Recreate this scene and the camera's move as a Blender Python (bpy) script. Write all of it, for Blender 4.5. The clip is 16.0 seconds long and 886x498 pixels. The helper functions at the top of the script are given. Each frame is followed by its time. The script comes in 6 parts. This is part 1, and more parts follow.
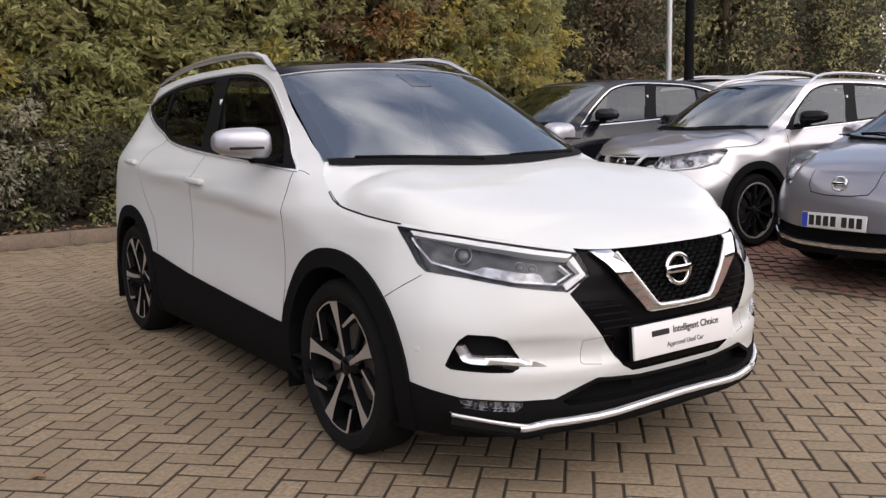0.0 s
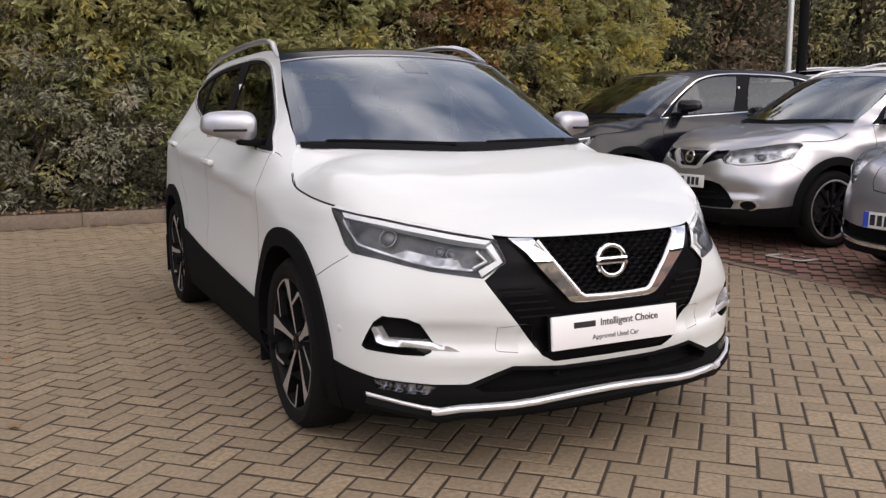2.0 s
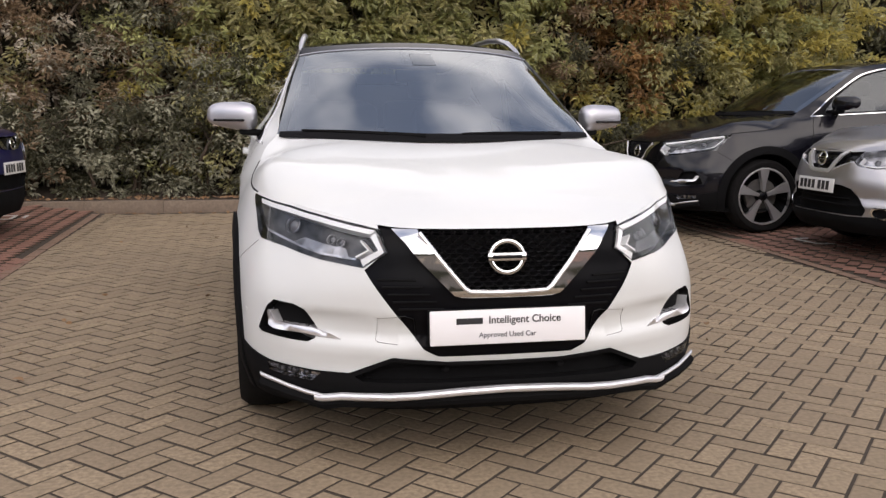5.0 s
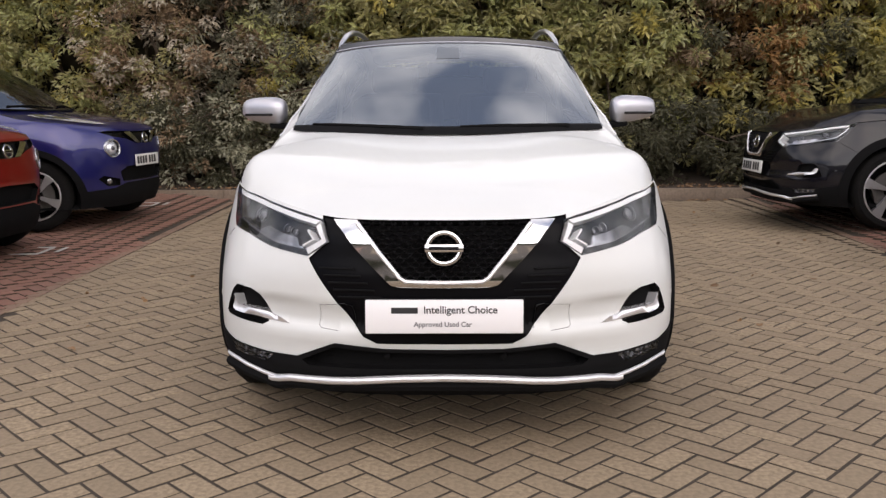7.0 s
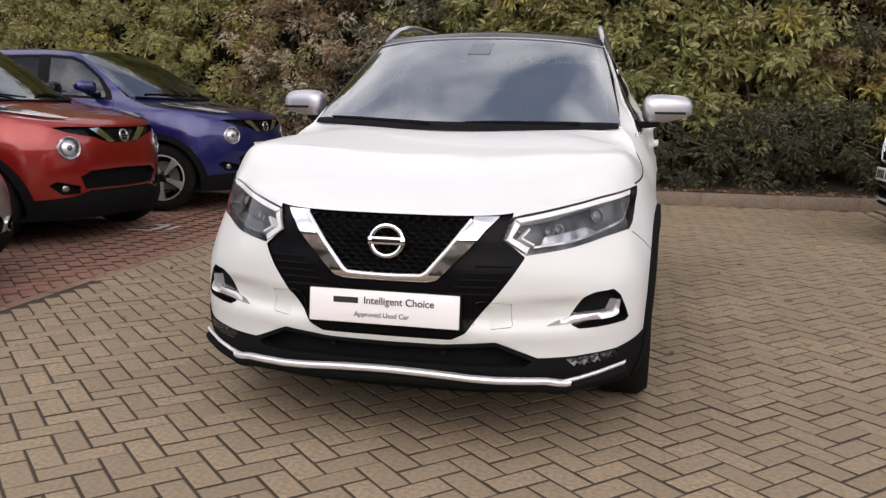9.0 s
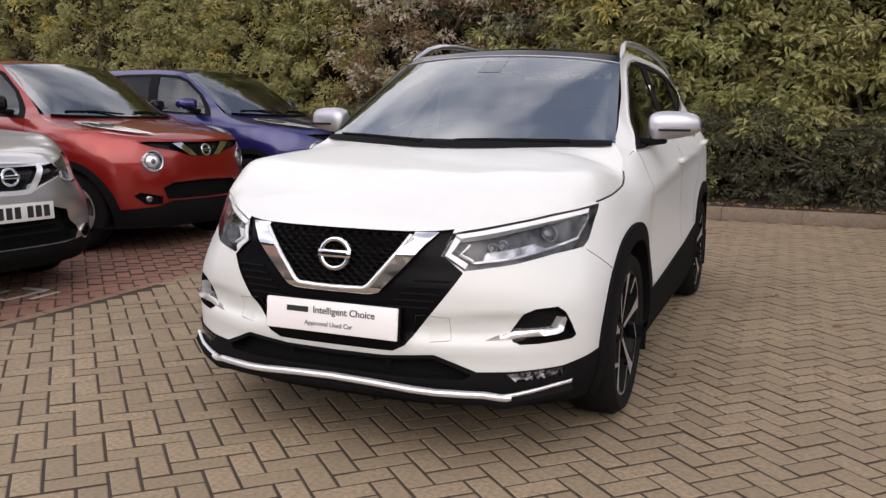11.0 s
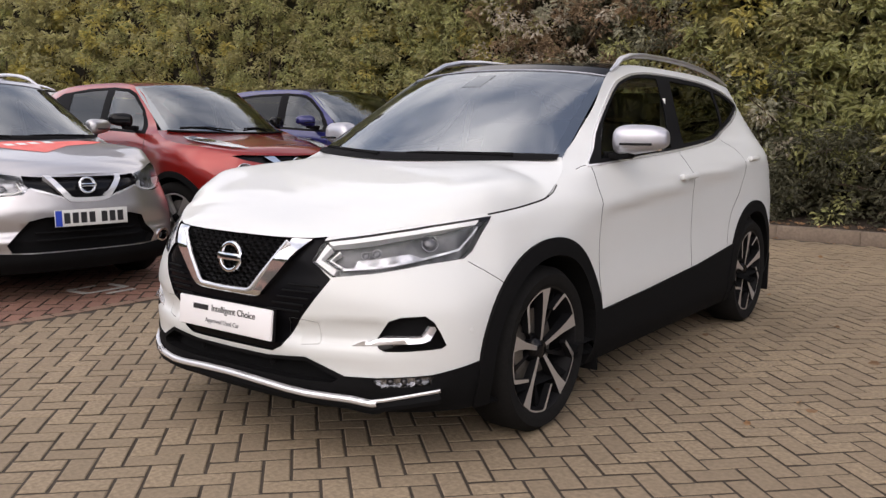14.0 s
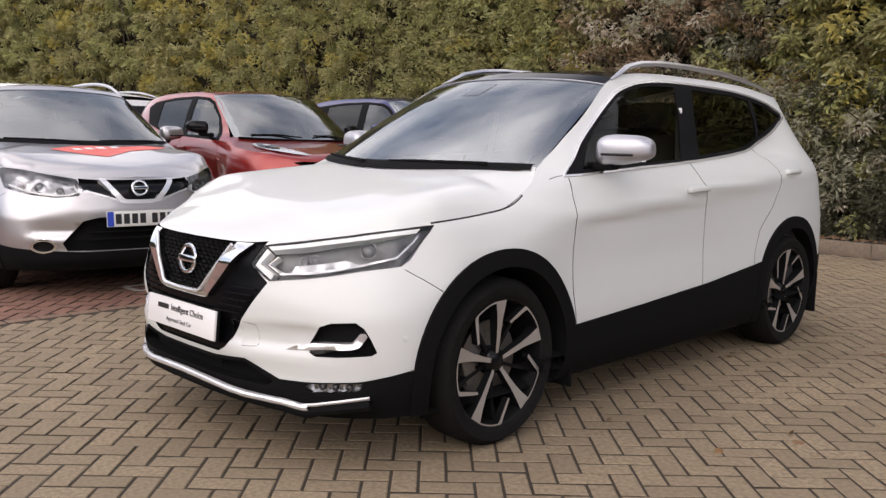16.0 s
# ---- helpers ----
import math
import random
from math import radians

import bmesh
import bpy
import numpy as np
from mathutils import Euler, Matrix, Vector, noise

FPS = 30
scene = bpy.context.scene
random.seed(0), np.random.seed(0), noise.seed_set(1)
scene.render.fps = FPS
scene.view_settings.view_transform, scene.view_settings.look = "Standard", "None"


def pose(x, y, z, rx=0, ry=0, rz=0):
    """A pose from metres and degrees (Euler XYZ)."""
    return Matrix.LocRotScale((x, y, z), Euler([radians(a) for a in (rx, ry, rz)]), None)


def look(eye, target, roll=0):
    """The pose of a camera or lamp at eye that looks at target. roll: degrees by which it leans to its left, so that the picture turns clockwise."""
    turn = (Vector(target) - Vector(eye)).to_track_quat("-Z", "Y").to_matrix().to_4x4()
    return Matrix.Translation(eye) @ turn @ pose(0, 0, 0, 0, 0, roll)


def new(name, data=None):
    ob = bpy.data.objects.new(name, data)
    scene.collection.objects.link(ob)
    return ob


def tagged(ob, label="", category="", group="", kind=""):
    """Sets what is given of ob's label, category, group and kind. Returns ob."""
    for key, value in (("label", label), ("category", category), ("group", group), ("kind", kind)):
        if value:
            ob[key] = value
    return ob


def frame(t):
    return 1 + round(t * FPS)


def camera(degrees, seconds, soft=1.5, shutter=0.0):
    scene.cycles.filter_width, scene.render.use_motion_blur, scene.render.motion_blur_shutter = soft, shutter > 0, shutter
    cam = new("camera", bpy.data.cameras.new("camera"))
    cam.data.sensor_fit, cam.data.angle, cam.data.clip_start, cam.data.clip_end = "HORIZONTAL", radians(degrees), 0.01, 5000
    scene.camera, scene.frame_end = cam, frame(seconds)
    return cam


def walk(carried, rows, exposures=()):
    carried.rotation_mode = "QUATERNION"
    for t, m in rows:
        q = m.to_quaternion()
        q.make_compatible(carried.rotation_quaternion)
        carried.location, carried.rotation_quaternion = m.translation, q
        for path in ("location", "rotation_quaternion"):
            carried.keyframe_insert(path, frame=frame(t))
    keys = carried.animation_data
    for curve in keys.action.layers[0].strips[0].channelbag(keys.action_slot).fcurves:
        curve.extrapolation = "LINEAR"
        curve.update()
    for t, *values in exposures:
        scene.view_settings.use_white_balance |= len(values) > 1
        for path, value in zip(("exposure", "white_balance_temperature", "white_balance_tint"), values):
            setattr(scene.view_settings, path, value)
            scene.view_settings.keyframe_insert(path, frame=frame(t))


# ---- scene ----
cam = camera(54.4, 16.0, 1.4)
PATH = [
    (0, (-2.389, -2.835, 1.229), (-1.249, -1.216, 0.951), -1.1),
    (0.5, (-2.218, -2.879, 1.211), (-1.128, -1.226, 0.929), -0.1),
    (1, (-2.074, -2.939, 1.223), (-1.042, -1.249, 0.944), 0.6),
    (1.5, (-1.942, -3.098, 1.218), (-0.994, -1.36, 0.936), 0.1),
    (2, (-1.799, -3.23, 1.202), (-0.927, -1.454, 0.906), -0.2),
    (2.5, (-1.605, -3.284, 1.177), (-0.786, -1.483, 0.882), -0.3),
    (3, (-1.452, -3.345, 1.19), (-0.696, -1.518, 0.889), -0.5),
    (3.5, (-1.261, -3.484, 1.178), (-0.604, -1.621, 0.862), -0.4),
    (4, (-1.105, -3.551, 1.164), (-0.549, -1.655, 0.857), -0.4),
    (4.5, (-0.9, -3.549, 1.156), (-0.425, -1.628, 0.867), 0.0),
    (5, (-0.743, -3.567, 1.172), (-0.362, -1.627, 0.873), 0.3),
    (5.2, (-0.669, -3.601, 1.173), (-0.335, -1.653, 0.869), 0.4),
    (7.3, (0.174, -3.707, 1.185), (0.07, -1.736, 0.866), -0.4),
    (7.5, (0.263, -3.719, 1.19), (0.108, -1.75, 0.876), -0.4),
    (8, (0.451, -3.745, 1.183), (0.199, -1.786, 0.868), -0.3),
    (8.5, (0.621, -3.683, 1.162), (0.289, -1.738, 0.841), 0.4),
    (8.7, (0.698, -3.656, 1.173), (0.325, -1.718, 0.846), 0.7),
    (10.8, (1.447, -3.524, 1.201), (0.715, -1.688, 0.897), 0.8),
    (11, (1.491, -3.504, 1.212), (0.741, -1.675, 0.906), 0.8),
    (11.5, (1.683, -3.464, 1.207), (0.868, -1.663, 0.9), 0.2),
    (12, (1.893, -3.439, 1.208), (1.006, -1.672, 0.911), 0.2),
    (12.5, (2.046, -3.308, 1.189), (1.085, -1.577, 0.907), 0.9),
    (13, (2.169, -3.178, 1.209), (1.145, -1.483, 0.93), 1.4),
    (13.5, (2.346, -3.085, 1.206), (1.248, -1.436, 0.932), 1.0),
    (14, (2.549, -2.996, 1.208), (1.379, -1.397, 0.936), 0.8),
    (14.5, (2.668, -2.869, 1.191), (1.436, -1.315, 0.932), 1.4),
    (15, (2.77, -2.736, 1.204), (1.479, -1.23, 0.947), 1.8),
    (15.5, (2.886, -2.641, 1.205), (1.541, -1.183, 0.949), 1.4),
    (16, (3.065, -2.534, 1.216), (1.665, -1.129, 0.96), 1.3),
]
walk(cam, [(t, look(eye, target, roll)) for t, eye, target, roll in PATH], [(0, 0.24, 6950, 18), (16, 0.24, 6950, 18)])

# ---- world and light ----
world = bpy.data.worlds.new("overcast_sky")
scene.world = world
world.use_nodes = True
wn, wl = world.node_tree.nodes, world.node_tree.links
wn.clear()
w_out = wn.new("ShaderNodeOutputWorld")
w_bg = wn.new("ShaderNodeBackground")
w_sky = wn.new("ShaderNodeTexSky")
w_sky.sky_type, w_sky.sun_disc = "NISHITA", False
SUN_ELEV, SUN_TURN = radians(36), radians(170)
w_sky.sun_elevation, w_sky.sun_rotation = SUN_ELEV, SUN_TURN
w_noise = wn.new("ShaderNodeTexNoise")
w_noise.inputs["Scale"].default_value = 1.7
w_noise.inputs["Detail"].default_value = 4.0
w_noise.inputs["Roughness"].default_value = 0.42
w_tc, w_turn = wn.new("ShaderNodeTexCoord"), wn.new("ShaderNodeMapping")
w_turn.inputs["Rotation"].default_value = (radians(10), 0, radians(-7))
wl.new(w_tc.outputs["Generated"], w_turn.inputs["Vector"])
wl.new(w_turn.outputs["Vector"], w_noise.inputs["Vector"])
w_ramp = wn.new("ShaderNodeValToRGB")
w_ramp.color_ramp.elements[0].position, w_ramp.color_ramp.elements[1].position = 0.37, 0.55
w_ramp.color_ramp.elements[0].color = (0.12, 0.12, 0.12, 1)
w_shade = wn.new("ShaderNodeTexNoise")
w_shade.inputs["Scale"].default_value = 3.0
w_shade.inputs["Detail"].default_value = 3.0
w_tone = wn.new("ShaderNodeValToRGB")
w_tone.color_ramp.elements[0].position, w_tone.color_ramp.elements[1].position = 0.3, 0.7
w_tone.color_ramp.elements[0].color = (8.0, 8.3, 8.9, 1)
w_tone.color_ramp.elements[1].color = (10.8, 10.9, 11.0, 1)
w_mix = wn.new("ShaderNodeMix")
w_mix.data_type = "RGBA"
wl.new(w_noise.outputs["Fac"], w_ramp.inputs["Fac"])
wl.new(w_shade.outputs["Fac"], w_tone.inputs["Fac"])
wl.new(w_ramp.outputs["Color"], w_mix.inputs["Factor"])
wl.new(w_sky.outputs["Color"], w_mix.inputs["A"])
w_split = wn.new("ShaderNodeSeparateXYZ")
w_side, w_up, w_scale = wn.new("ShaderNodeMath"), wn.new("ShaderNodeMath"), wn.new("ShaderNodeVectorMath")
w_side.operation = w_up.operation = "MULTIPLY_ADD"
w_scale.operation = "SCALE"
w_up.inputs[1].default_value, w_up.inputs[2].default_value = -0.42, 1.28
w_side.inputs[1].default_value = -0.16
wl.new(w_tc.outputs["Generated"], w_split.inputs[0])
wl.new(w_split.outputs["Z"], w_up.inputs[0])
wl.new(w_split.outputs["Y"], w_side.inputs[0])
wl.new(w_up.outputs[0], w_side.inputs[2])
wl.new(w_tone.outputs["Color"], w_scale.inputs[0])
wl.new(w_side.outputs[0], w_scale.inputs["Scale"])
wl.new(w_scale.outputs[0], w_mix.inputs["B"])
wl.new(w_mix.outputs["Result"], w_bg.inputs["Color"])
w_bg.inputs["Strength"].default_value = 0.15
wl.new(w_bg.outputs["Background"], w_out.inputs["Surface"])

sun_data = bpy.data.lights.new("sun", "SUN")
sun_data.energy, sun_data.angle, sun_data.color = 0.95, radians(75), (1.0, 0.95, 0.87)
sun = new("sun", sun_data)
sun.rotation_euler = (radians(90) - SUN_ELEV, 0, radians(180) - SUN_TURN)


# ---- materials ----
def mat(name, base, rough=0.5, metal=0.0, vary=0.0, grain=40.0, bump=0.0, blotch=0.0, blotch_scale=3.0, coat=0.0,
        coat_rough=0.03, spread=0.0, islands=0.0, tint=None, spec=0.5, flake=0.0):
    """A procedural surface: fine grain (vary, bump), large blotches (blotch towards tint), per-object (spread) or per-leaf (islands) variation."""
    m = bpy.data.materials.new(name)
    m.use_nodes = True
    n, l = m.node_tree.nodes, m.node_tree.links
    b = n["Principled BSDF"]
    b.inputs["Base Color"].default_value = (*base, 1)
    b.inputs["Roughness"].default_value = rough
    b.inputs["Metallic"].default_value = metal
    b.inputs["Specular IOR Level"].default_value = spec
    b.inputs["Coat Weight"].default_value = coat
    b.inputs["Coat Roughness"].default_value = coat_rough
    tc = n.new("ShaderNodeTexCoord")
    col = None

    def mixed(fac, other, amount):
        nonlocal col
        mx = n.new("ShaderNodeMix")
        mx.data_type = "RGBA"
        scale = n.new("ShaderNodeMath")
        scale.operation = "MULTIPLY"
        scale.use_clamp = True
        scale.inputs[1].default_value = amount
        l.new(fac, scale.inputs[0])
        l.new(scale.outputs[0], mx.inputs["Factor"])
        if col is None:
            mx.inputs["A"].default_value = (*base, 1)
        else:
            l.new(col, mx.inputs["A"])
        mx.inputs["B"].default_value = (*other, 1)
        col = mx.outputs["Result"]

    def noise_at(scale, detail=4.0, low=0.35, high=0.65):
        t = n.new("ShaderNodeTexNoise")
        t.inputs["Scale"].default_value, t.inputs["Detail"].default_value = scale, detail
        l.new(tc.outputs["Object"], t.inputs["Vector"])
        r = n.new("ShaderNodeMapRange")
        r.inputs["From Min"].default_value, r.inputs["From Max"].default_value = low, high
        l.new(t.outputs["Fac"], r.inputs["Value"])
        return t.outputs["Fac"], r.outputs["Result"]

    if spread:
        info = n.new("ShaderNodeObjectInfo")
        mixed(info.outputs["Random"], tuple(c * 0.45 for c in base), spread)
    if islands:
        geo = n.new("ShaderNodeNewGeometry")
        mixed(geo.outputs["Random Per Island"], tint or tuple(c * 0.4 for c in base), islands)
    if blotch:
        _, f = noise_at(blotch_scale, 5.0)
        mixed(f, tint or tuple(c * 0.5 for c in base), blotch)
    if vary or bump:
        raw, f = noise_at(grain, 6.0)
        if vary:
            mixed(f, tuple(c * 0.5 for c in base), vary)
        if bump:
            bp = n.new("ShaderNodeBump")
            bp.inputs["Strength"].default_value, bp.inputs["Distance"].default_value = bump, 0.004
            l.new(raw, bp.inputs["Height"])
            l.new(bp.outputs["Normal"], b.inputs["Normal"])
    if flake:
        raw, f = noise_at(900.0, 2.0)
        mixed(f, tuple(min(1, c * 1.5) for c in base), flake)
    if col is not None:
        l.new(col, b.inputs["Base Color"])
    return m


def glass(name, tint, rough=0.0, clear=0.85, ior=1.6):
    """A pane: tinted see-through with a Fresnel gloss."""
    m = bpy.data.materials.new(name)
    m.use_nodes = True
    n, l = m.node_tree.nodes, m.node_tree.links
    n.clear()
    out, mix = n.new("ShaderNodeOutputMaterial"), n.new("ShaderNodeMixShader")
    tr, gl, fr = n.new("ShaderNodeBsdfTransparent"), n.new("ShaderNodeBsdfGlossy"), n.new("ShaderNodeFresnel")
    tr.inputs["Color"].default_value = (*[c * clear for c in tint], 1)
    gl.inputs["Roughness"].default_value = rough
    gl.inputs["Color"].default_value = (0.92, 0.97, 1.0, 1)
    fr.inputs["IOR"].default_value = ior
    l.new(fr.outputs[0], mix.inputs[0])
    l.new(tr.outputs[0], mix.inputs[1])
    l.new(gl.outputs[0], mix.inputs[2])
    l.new(mix.outputs[0], out.inputs["Surface"])
    return m


M_PAVER = mat("buff_paver", (0.372, 0.284, 0.184), 0.85, vary=0.85, grain=48, bump=0.8, blotch=0.5, blotch_scale=0.9, islands=0.8, tint=(0.22, 0.165, 0.11))
M_PAVER_ONE = mat("buff_paver_single", (0.372, 0.284, 0.184), 0.85, vary=0.85, grain=48, bump=0.8, blotch=0.5, blotch_scale=0.9, spread=0.6, tint=(0.22, 0.165, 0.11))
M_PAVER_RED = mat("red_paver", (0.32, 0.155, 0.108), 0.85, vary=0.5, grain=55, bump=0.5, blotch=0.5, blotch_scale=0.9, islands=0.6, tint=(0.15, 0.085, 0.065))
M_PAVER_EDGE = mat("pink_paver", (0.30, 0.19, 0.13), 0.85, vary=0.6, grain=50, bump=0.6, blotch=0.5, blotch_scale=0.9, islands=0.6, tint=(0.17, 0.11, 0.08))
M_SAND = mat("joint_sand", (0.052, 0.039, 0.027), 0.95, vary=0.5, grain=90, bump=0.4)
M_KERB = mat("kerb_concrete", (0.235, 0.18, 0.135), 0.9, vary=0.6, grain=40, bump=0.6, blotch=0.8, blotch_scale=1.7, spread=0.08, tint=(0.15, 0.11, 0.08))
M_SOIL = mat("soil", (0.06, 0.042, 0.03), 0.95, vary=0.6, grain=25, bump=1.0, blotch=0.5, blotch_scale=5)
M_LITTER = mat("leaf_litter", (0.30, 0.17, 0.08), 0.8, islands=0.9, tint=(0.09, 0.06, 0.04))
M_BARK = mat("bark", (0.09, 0.065, 0.045), 0.9, vary=0.6, grain=30, bump=0.8)
M_WHITE_LINE = mat("road_paint", (0.62, 0.60, 0.56), 0.8, vary=0.6, grain=25, blotch=0.4, blotch_scale=30)


# ---- mesh helpers ----
def mesh_object(name, verts, faces, material, parent=None, label="", smooth=False, normals=None):
    me = bpy.data.meshes.new(name)
    me.from_pydata([tuple(v) for v in verts], [], [tuple(f) for f in faces])
    me.materials.append(material)
    if smooth:
        me.polygons.foreach_set("use_smooth", [True] * len(me.polygons))
    if normals is not None:
        me.normals_split_custom_set_from_vertices([tuple(v) for v in normals])
    me.update()
    ob = new(name, me)
    if parent:
        ob.parent = parent
    if label:
        ob["label"] = label
    return ob


def part(name, bm, material, parent=None, label="", smooth=True, angle=40):
    """Links a bmesh as one mesh object under a thing or a part."""
    me = bpy.data.meshes.new(name)
    bmesh.ops.recalc_face_normals(bm, faces=bm.faces)
    for e in bm.edges:
        e.smooth = len(e.link_faces) == 2 and e.calc_face_angle(0) < radians(angle)
    for f in bm.faces:
        f.smooth = smooth
    bm.to_mesh(me)
    bm.free()
    me.materials.append(material)
    ob = new(name, me)
    if parent:
        ob.parent = parent
    if label:
        ob["label"] = label
    return ob


def box_bm(size, at=(0, 0, 0), bevel=0.0, turn=None, segments=2):
    bm = bmesh.new()
    bmesh.ops.create_cube(bm, size=1.0, matrix=Matrix.Diagonal((*size, 1)))
    if bevel:
        bmesh.ops.bevel(bm, geom=bm.edges[:], offset=bevel, segments=segments, affect="EDGES", profile=0.5)
    if turn is not None:
        bmesh.ops.transform(bm, matrix=turn, verts=bm.verts)
    bmesh.ops.translate(bm, vec=Vector(at), verts=bm.verts)
    return bm


def tube_bm(points, radii, sides=8, closed=False, flat=1.0):
    """A tube along points; radii one number or one per point."""
    pts = [Vector(p) for p in points]
    rad = [radii] * len(pts) if isinstance(radii, (int, float)) else radii
    bm = bmesh.new()
    rings = []
    for i, p in enumerate(pts):
        a, b = pts[max(i - 1, 0)], pts[min(i + 1, len(pts) - 1)]
        if closed:
            a, b = pts[i - 1], pts[(i + 1) % len(pts)]
        d = (b - a).normalized()
        side = d.cross(Vector((0, 0, 1)))
        side = side.normalized() if side.length > 1e-4 else Vector((1, 0, 0))
        up = side.cross(d)
        rings.append([bm.verts.new(p + side * math.cos(2 * math.pi * k / sides) * rad[i] + up * math.sin(2 * math.pi * k / sides) * rad[i] * flat) for k in range(sides)])
    n = len(rings)
    for i in range(n if closed else n - 1):
        for k in range(sides):
            q = (k + 1) % sides
            bm.faces.new((rings[i][k], rings[i][q], rings[(i + 1) % n][q], rings[(i + 1) % n][k]))
    if not closed:
        bm.faces.new(rings[0][::-1])
        bm.faces.new(rings[-1])
    return bm


def thing(name, label, category, m=None, group="", kind=""):
    ob = new(name)
    if m is not None:
        ob.matrix_basis = m
    return tagged(ob, label, category, group, kind)


# ---- ground sheet and kerb ----
KERB_Y = 7.5
BAY_L, BAY_R = -2.66, 3.44


def bay_left(y):
    return BAY_L - 0.025 * y


def bay_right(y):
    return BAY_R + 0.045 * y


gs = 400.0
ground = mesh_object("ground", [(-gs, -gs, -0.0045), (gs, -gs, -0.0045), (gs, gs, -0.0045), (-gs, gs, -0.0045)], [(0, 1, 2, 3)], M_SAND)
tagged(ground, "dark sand bed under the block paving of the car park", "ground", kind="structure")

kerb = thing("kerb", "worn grey-brown concrete kerb along the planting bed", "kerb", kind="structure")
KERB_LEN = 0.915
kerb_mesh = None
for i in range(-15, 16):
    if kerb_mesh is None:
        bm = box_bm((KERB_LEN - 0.002, 0.125, 0.26), (0, 0, 0), 0.008)
        kob = part("kerb_stone", bm, M_KERB, kerb)
        kerb_mesh = kob.data
    else:
        kob = new("kerb_stone", kerb_mesh)
        kob.parent = kerb
    kob.matrix_basis = pose(i * KERB_LEN + 0.2, KERB_Y + 0.0625 + random.uniform(-0.004, 0.004), 0.02 + random.uniform(-0.004, 0.004), random.uniform(-1, 1), 0, random.uniform(-0.3, 0.3))

# planting bed behind the kerb
bed_n = 120
bed_v, bed_f = [], []
for i in range(bed_n + 1):
    for j in range(13):
        x, y = -34 + 64 * i / bed_n, KERB_Y + 0.11 + 0.36 * j
        z = 0.11 + 0.05 * noise.noise((x * 1.7, y * 1.7, 0)) + 0.02 * noise.noise((x * 7, y * 7, 3)) + 0.06 * min(j, 3)
        bed_v.append((x, y, z))
for i in range(bed_n):
    for j in range(12):
        a = i * 13 + j
        bed_f.append((a, a + 13, a + 14, a + 1))
bed = mesh_object("planting_bed", bed_v, bed_f, M_SOIL, smooth=True)
tagged(bed, "dark bare soil of the planting bed behind the kerb", "soil", kind="structure")


def leaf_cloud(places, ways, sizes, rng, width=0.36, fold=0.25):
    """Folded six-point leaves at places, pointing along ways."""
    n = len(places)
    ways = ways / np.linalg.norm(ways, axis=1)[:, None]
    up = rng.normal(size=(n, 3)) * 0.6 + np.array([0, -0.55, 0.75])
    side = np.cross(ways, up)
    side /= np.linalg.norm(side, axis=1)[:, None] + 1e-9
    nor = np.cross(side, ways)
    L = sizes[:, None]
    w = L * width
    p = places
    v = np.stack([
        p, p + ways * L * 0.3 + side * w * 0.5 + nor * w * fold, p + ways * L * 0.68 + side * w * 0.42 + nor * w * fold,
        p + ways * L - nor * L * 0.12, p + ways * L * 0.68 - side * w * 0.42 + nor * w * fold, p + ways * L * 0.3 - side * w * 0.5 + nor * w * fold], 1)
    idx = np.arange(n)[:, None] * 6
    f = np.concatenate([idx + [0, 1, 2, 3], idx + [0, 3, 4, 5]], 0)
    return v.reshape(-1, 3), f


# ---- hedge: shrubs of the planting bed ----
def leaf_mat(name, base, tint, rough=0.36, shine=0.8):
    m = mat(name, base, rough, islands=0.85, tint=tint, blotch=0.35, blotch_scale=1.4, spec=shine)
    n, l = m.node_tree.nodes, m.node_tree.links
    b, out = n["Principled BSDF"], n["Material Output"]
    thin, mx = n.new("ShaderNodeBsdfTranslucent"), n.new("ShaderNodeMixShader")
    mx.inputs[0].default_value = 0.48
    l.new(b.inputs["Base Color"].links[0].from_socket, thin.inputs["Color"])
    l.new(b.outputs[0], mx.inputs[1])
    l.new(thin.outputs[0], mx.inputs[2])
    l.new(mx.outputs[0], out.inputs["Surface"])
    return m


LEAF = {
    "green": leaf_mat("laurel_leaf", (0.60, 0.60, 0.26), (0.24, 0.25, 0.12)),
    "yellow": leaf_mat("yellowing_leaf", (0.70, 0.60, 0.19), (0.36, 0.32, 0.11)),
    "olive": leaf_mat("olive_leaf", (0.61, 0.575, 0.27), (0.26, 0.24, 0.12)),
    "grey": leaf_mat("grey_green_leaf", (0.62, 0.61, 0.46), (0.21, 0.205, 0.14), 0.5),
    "brown": leaf_mat("dry_brown_leaf", (0.52, 0.38, 0.24), (0.17, 0.115, 0.07), 0.7),
    "pale": leaf_mat("pale_seed_head", (0.82, 0.77, 0.66), (0.40, 0.33, 0.24), 0.8),
    "rust": leaf_mat("autumn_orange_leaf", (0.52, 0.31, 0.12), (0.20, 0.11, 0.05), 0.6),
    # dark foliage; on the low shrubs it also carries shade in its colour
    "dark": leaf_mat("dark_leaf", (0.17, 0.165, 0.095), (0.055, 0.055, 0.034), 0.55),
}
# near-black colour carries the shade deep in the hedge
M_CORE = mat("painted_hedge_shade", (0.04, 0.033, 0.021), 0.95, vary=0.6, grain=9, bump=1.0, blotch=0.6, blotch_scale=4)


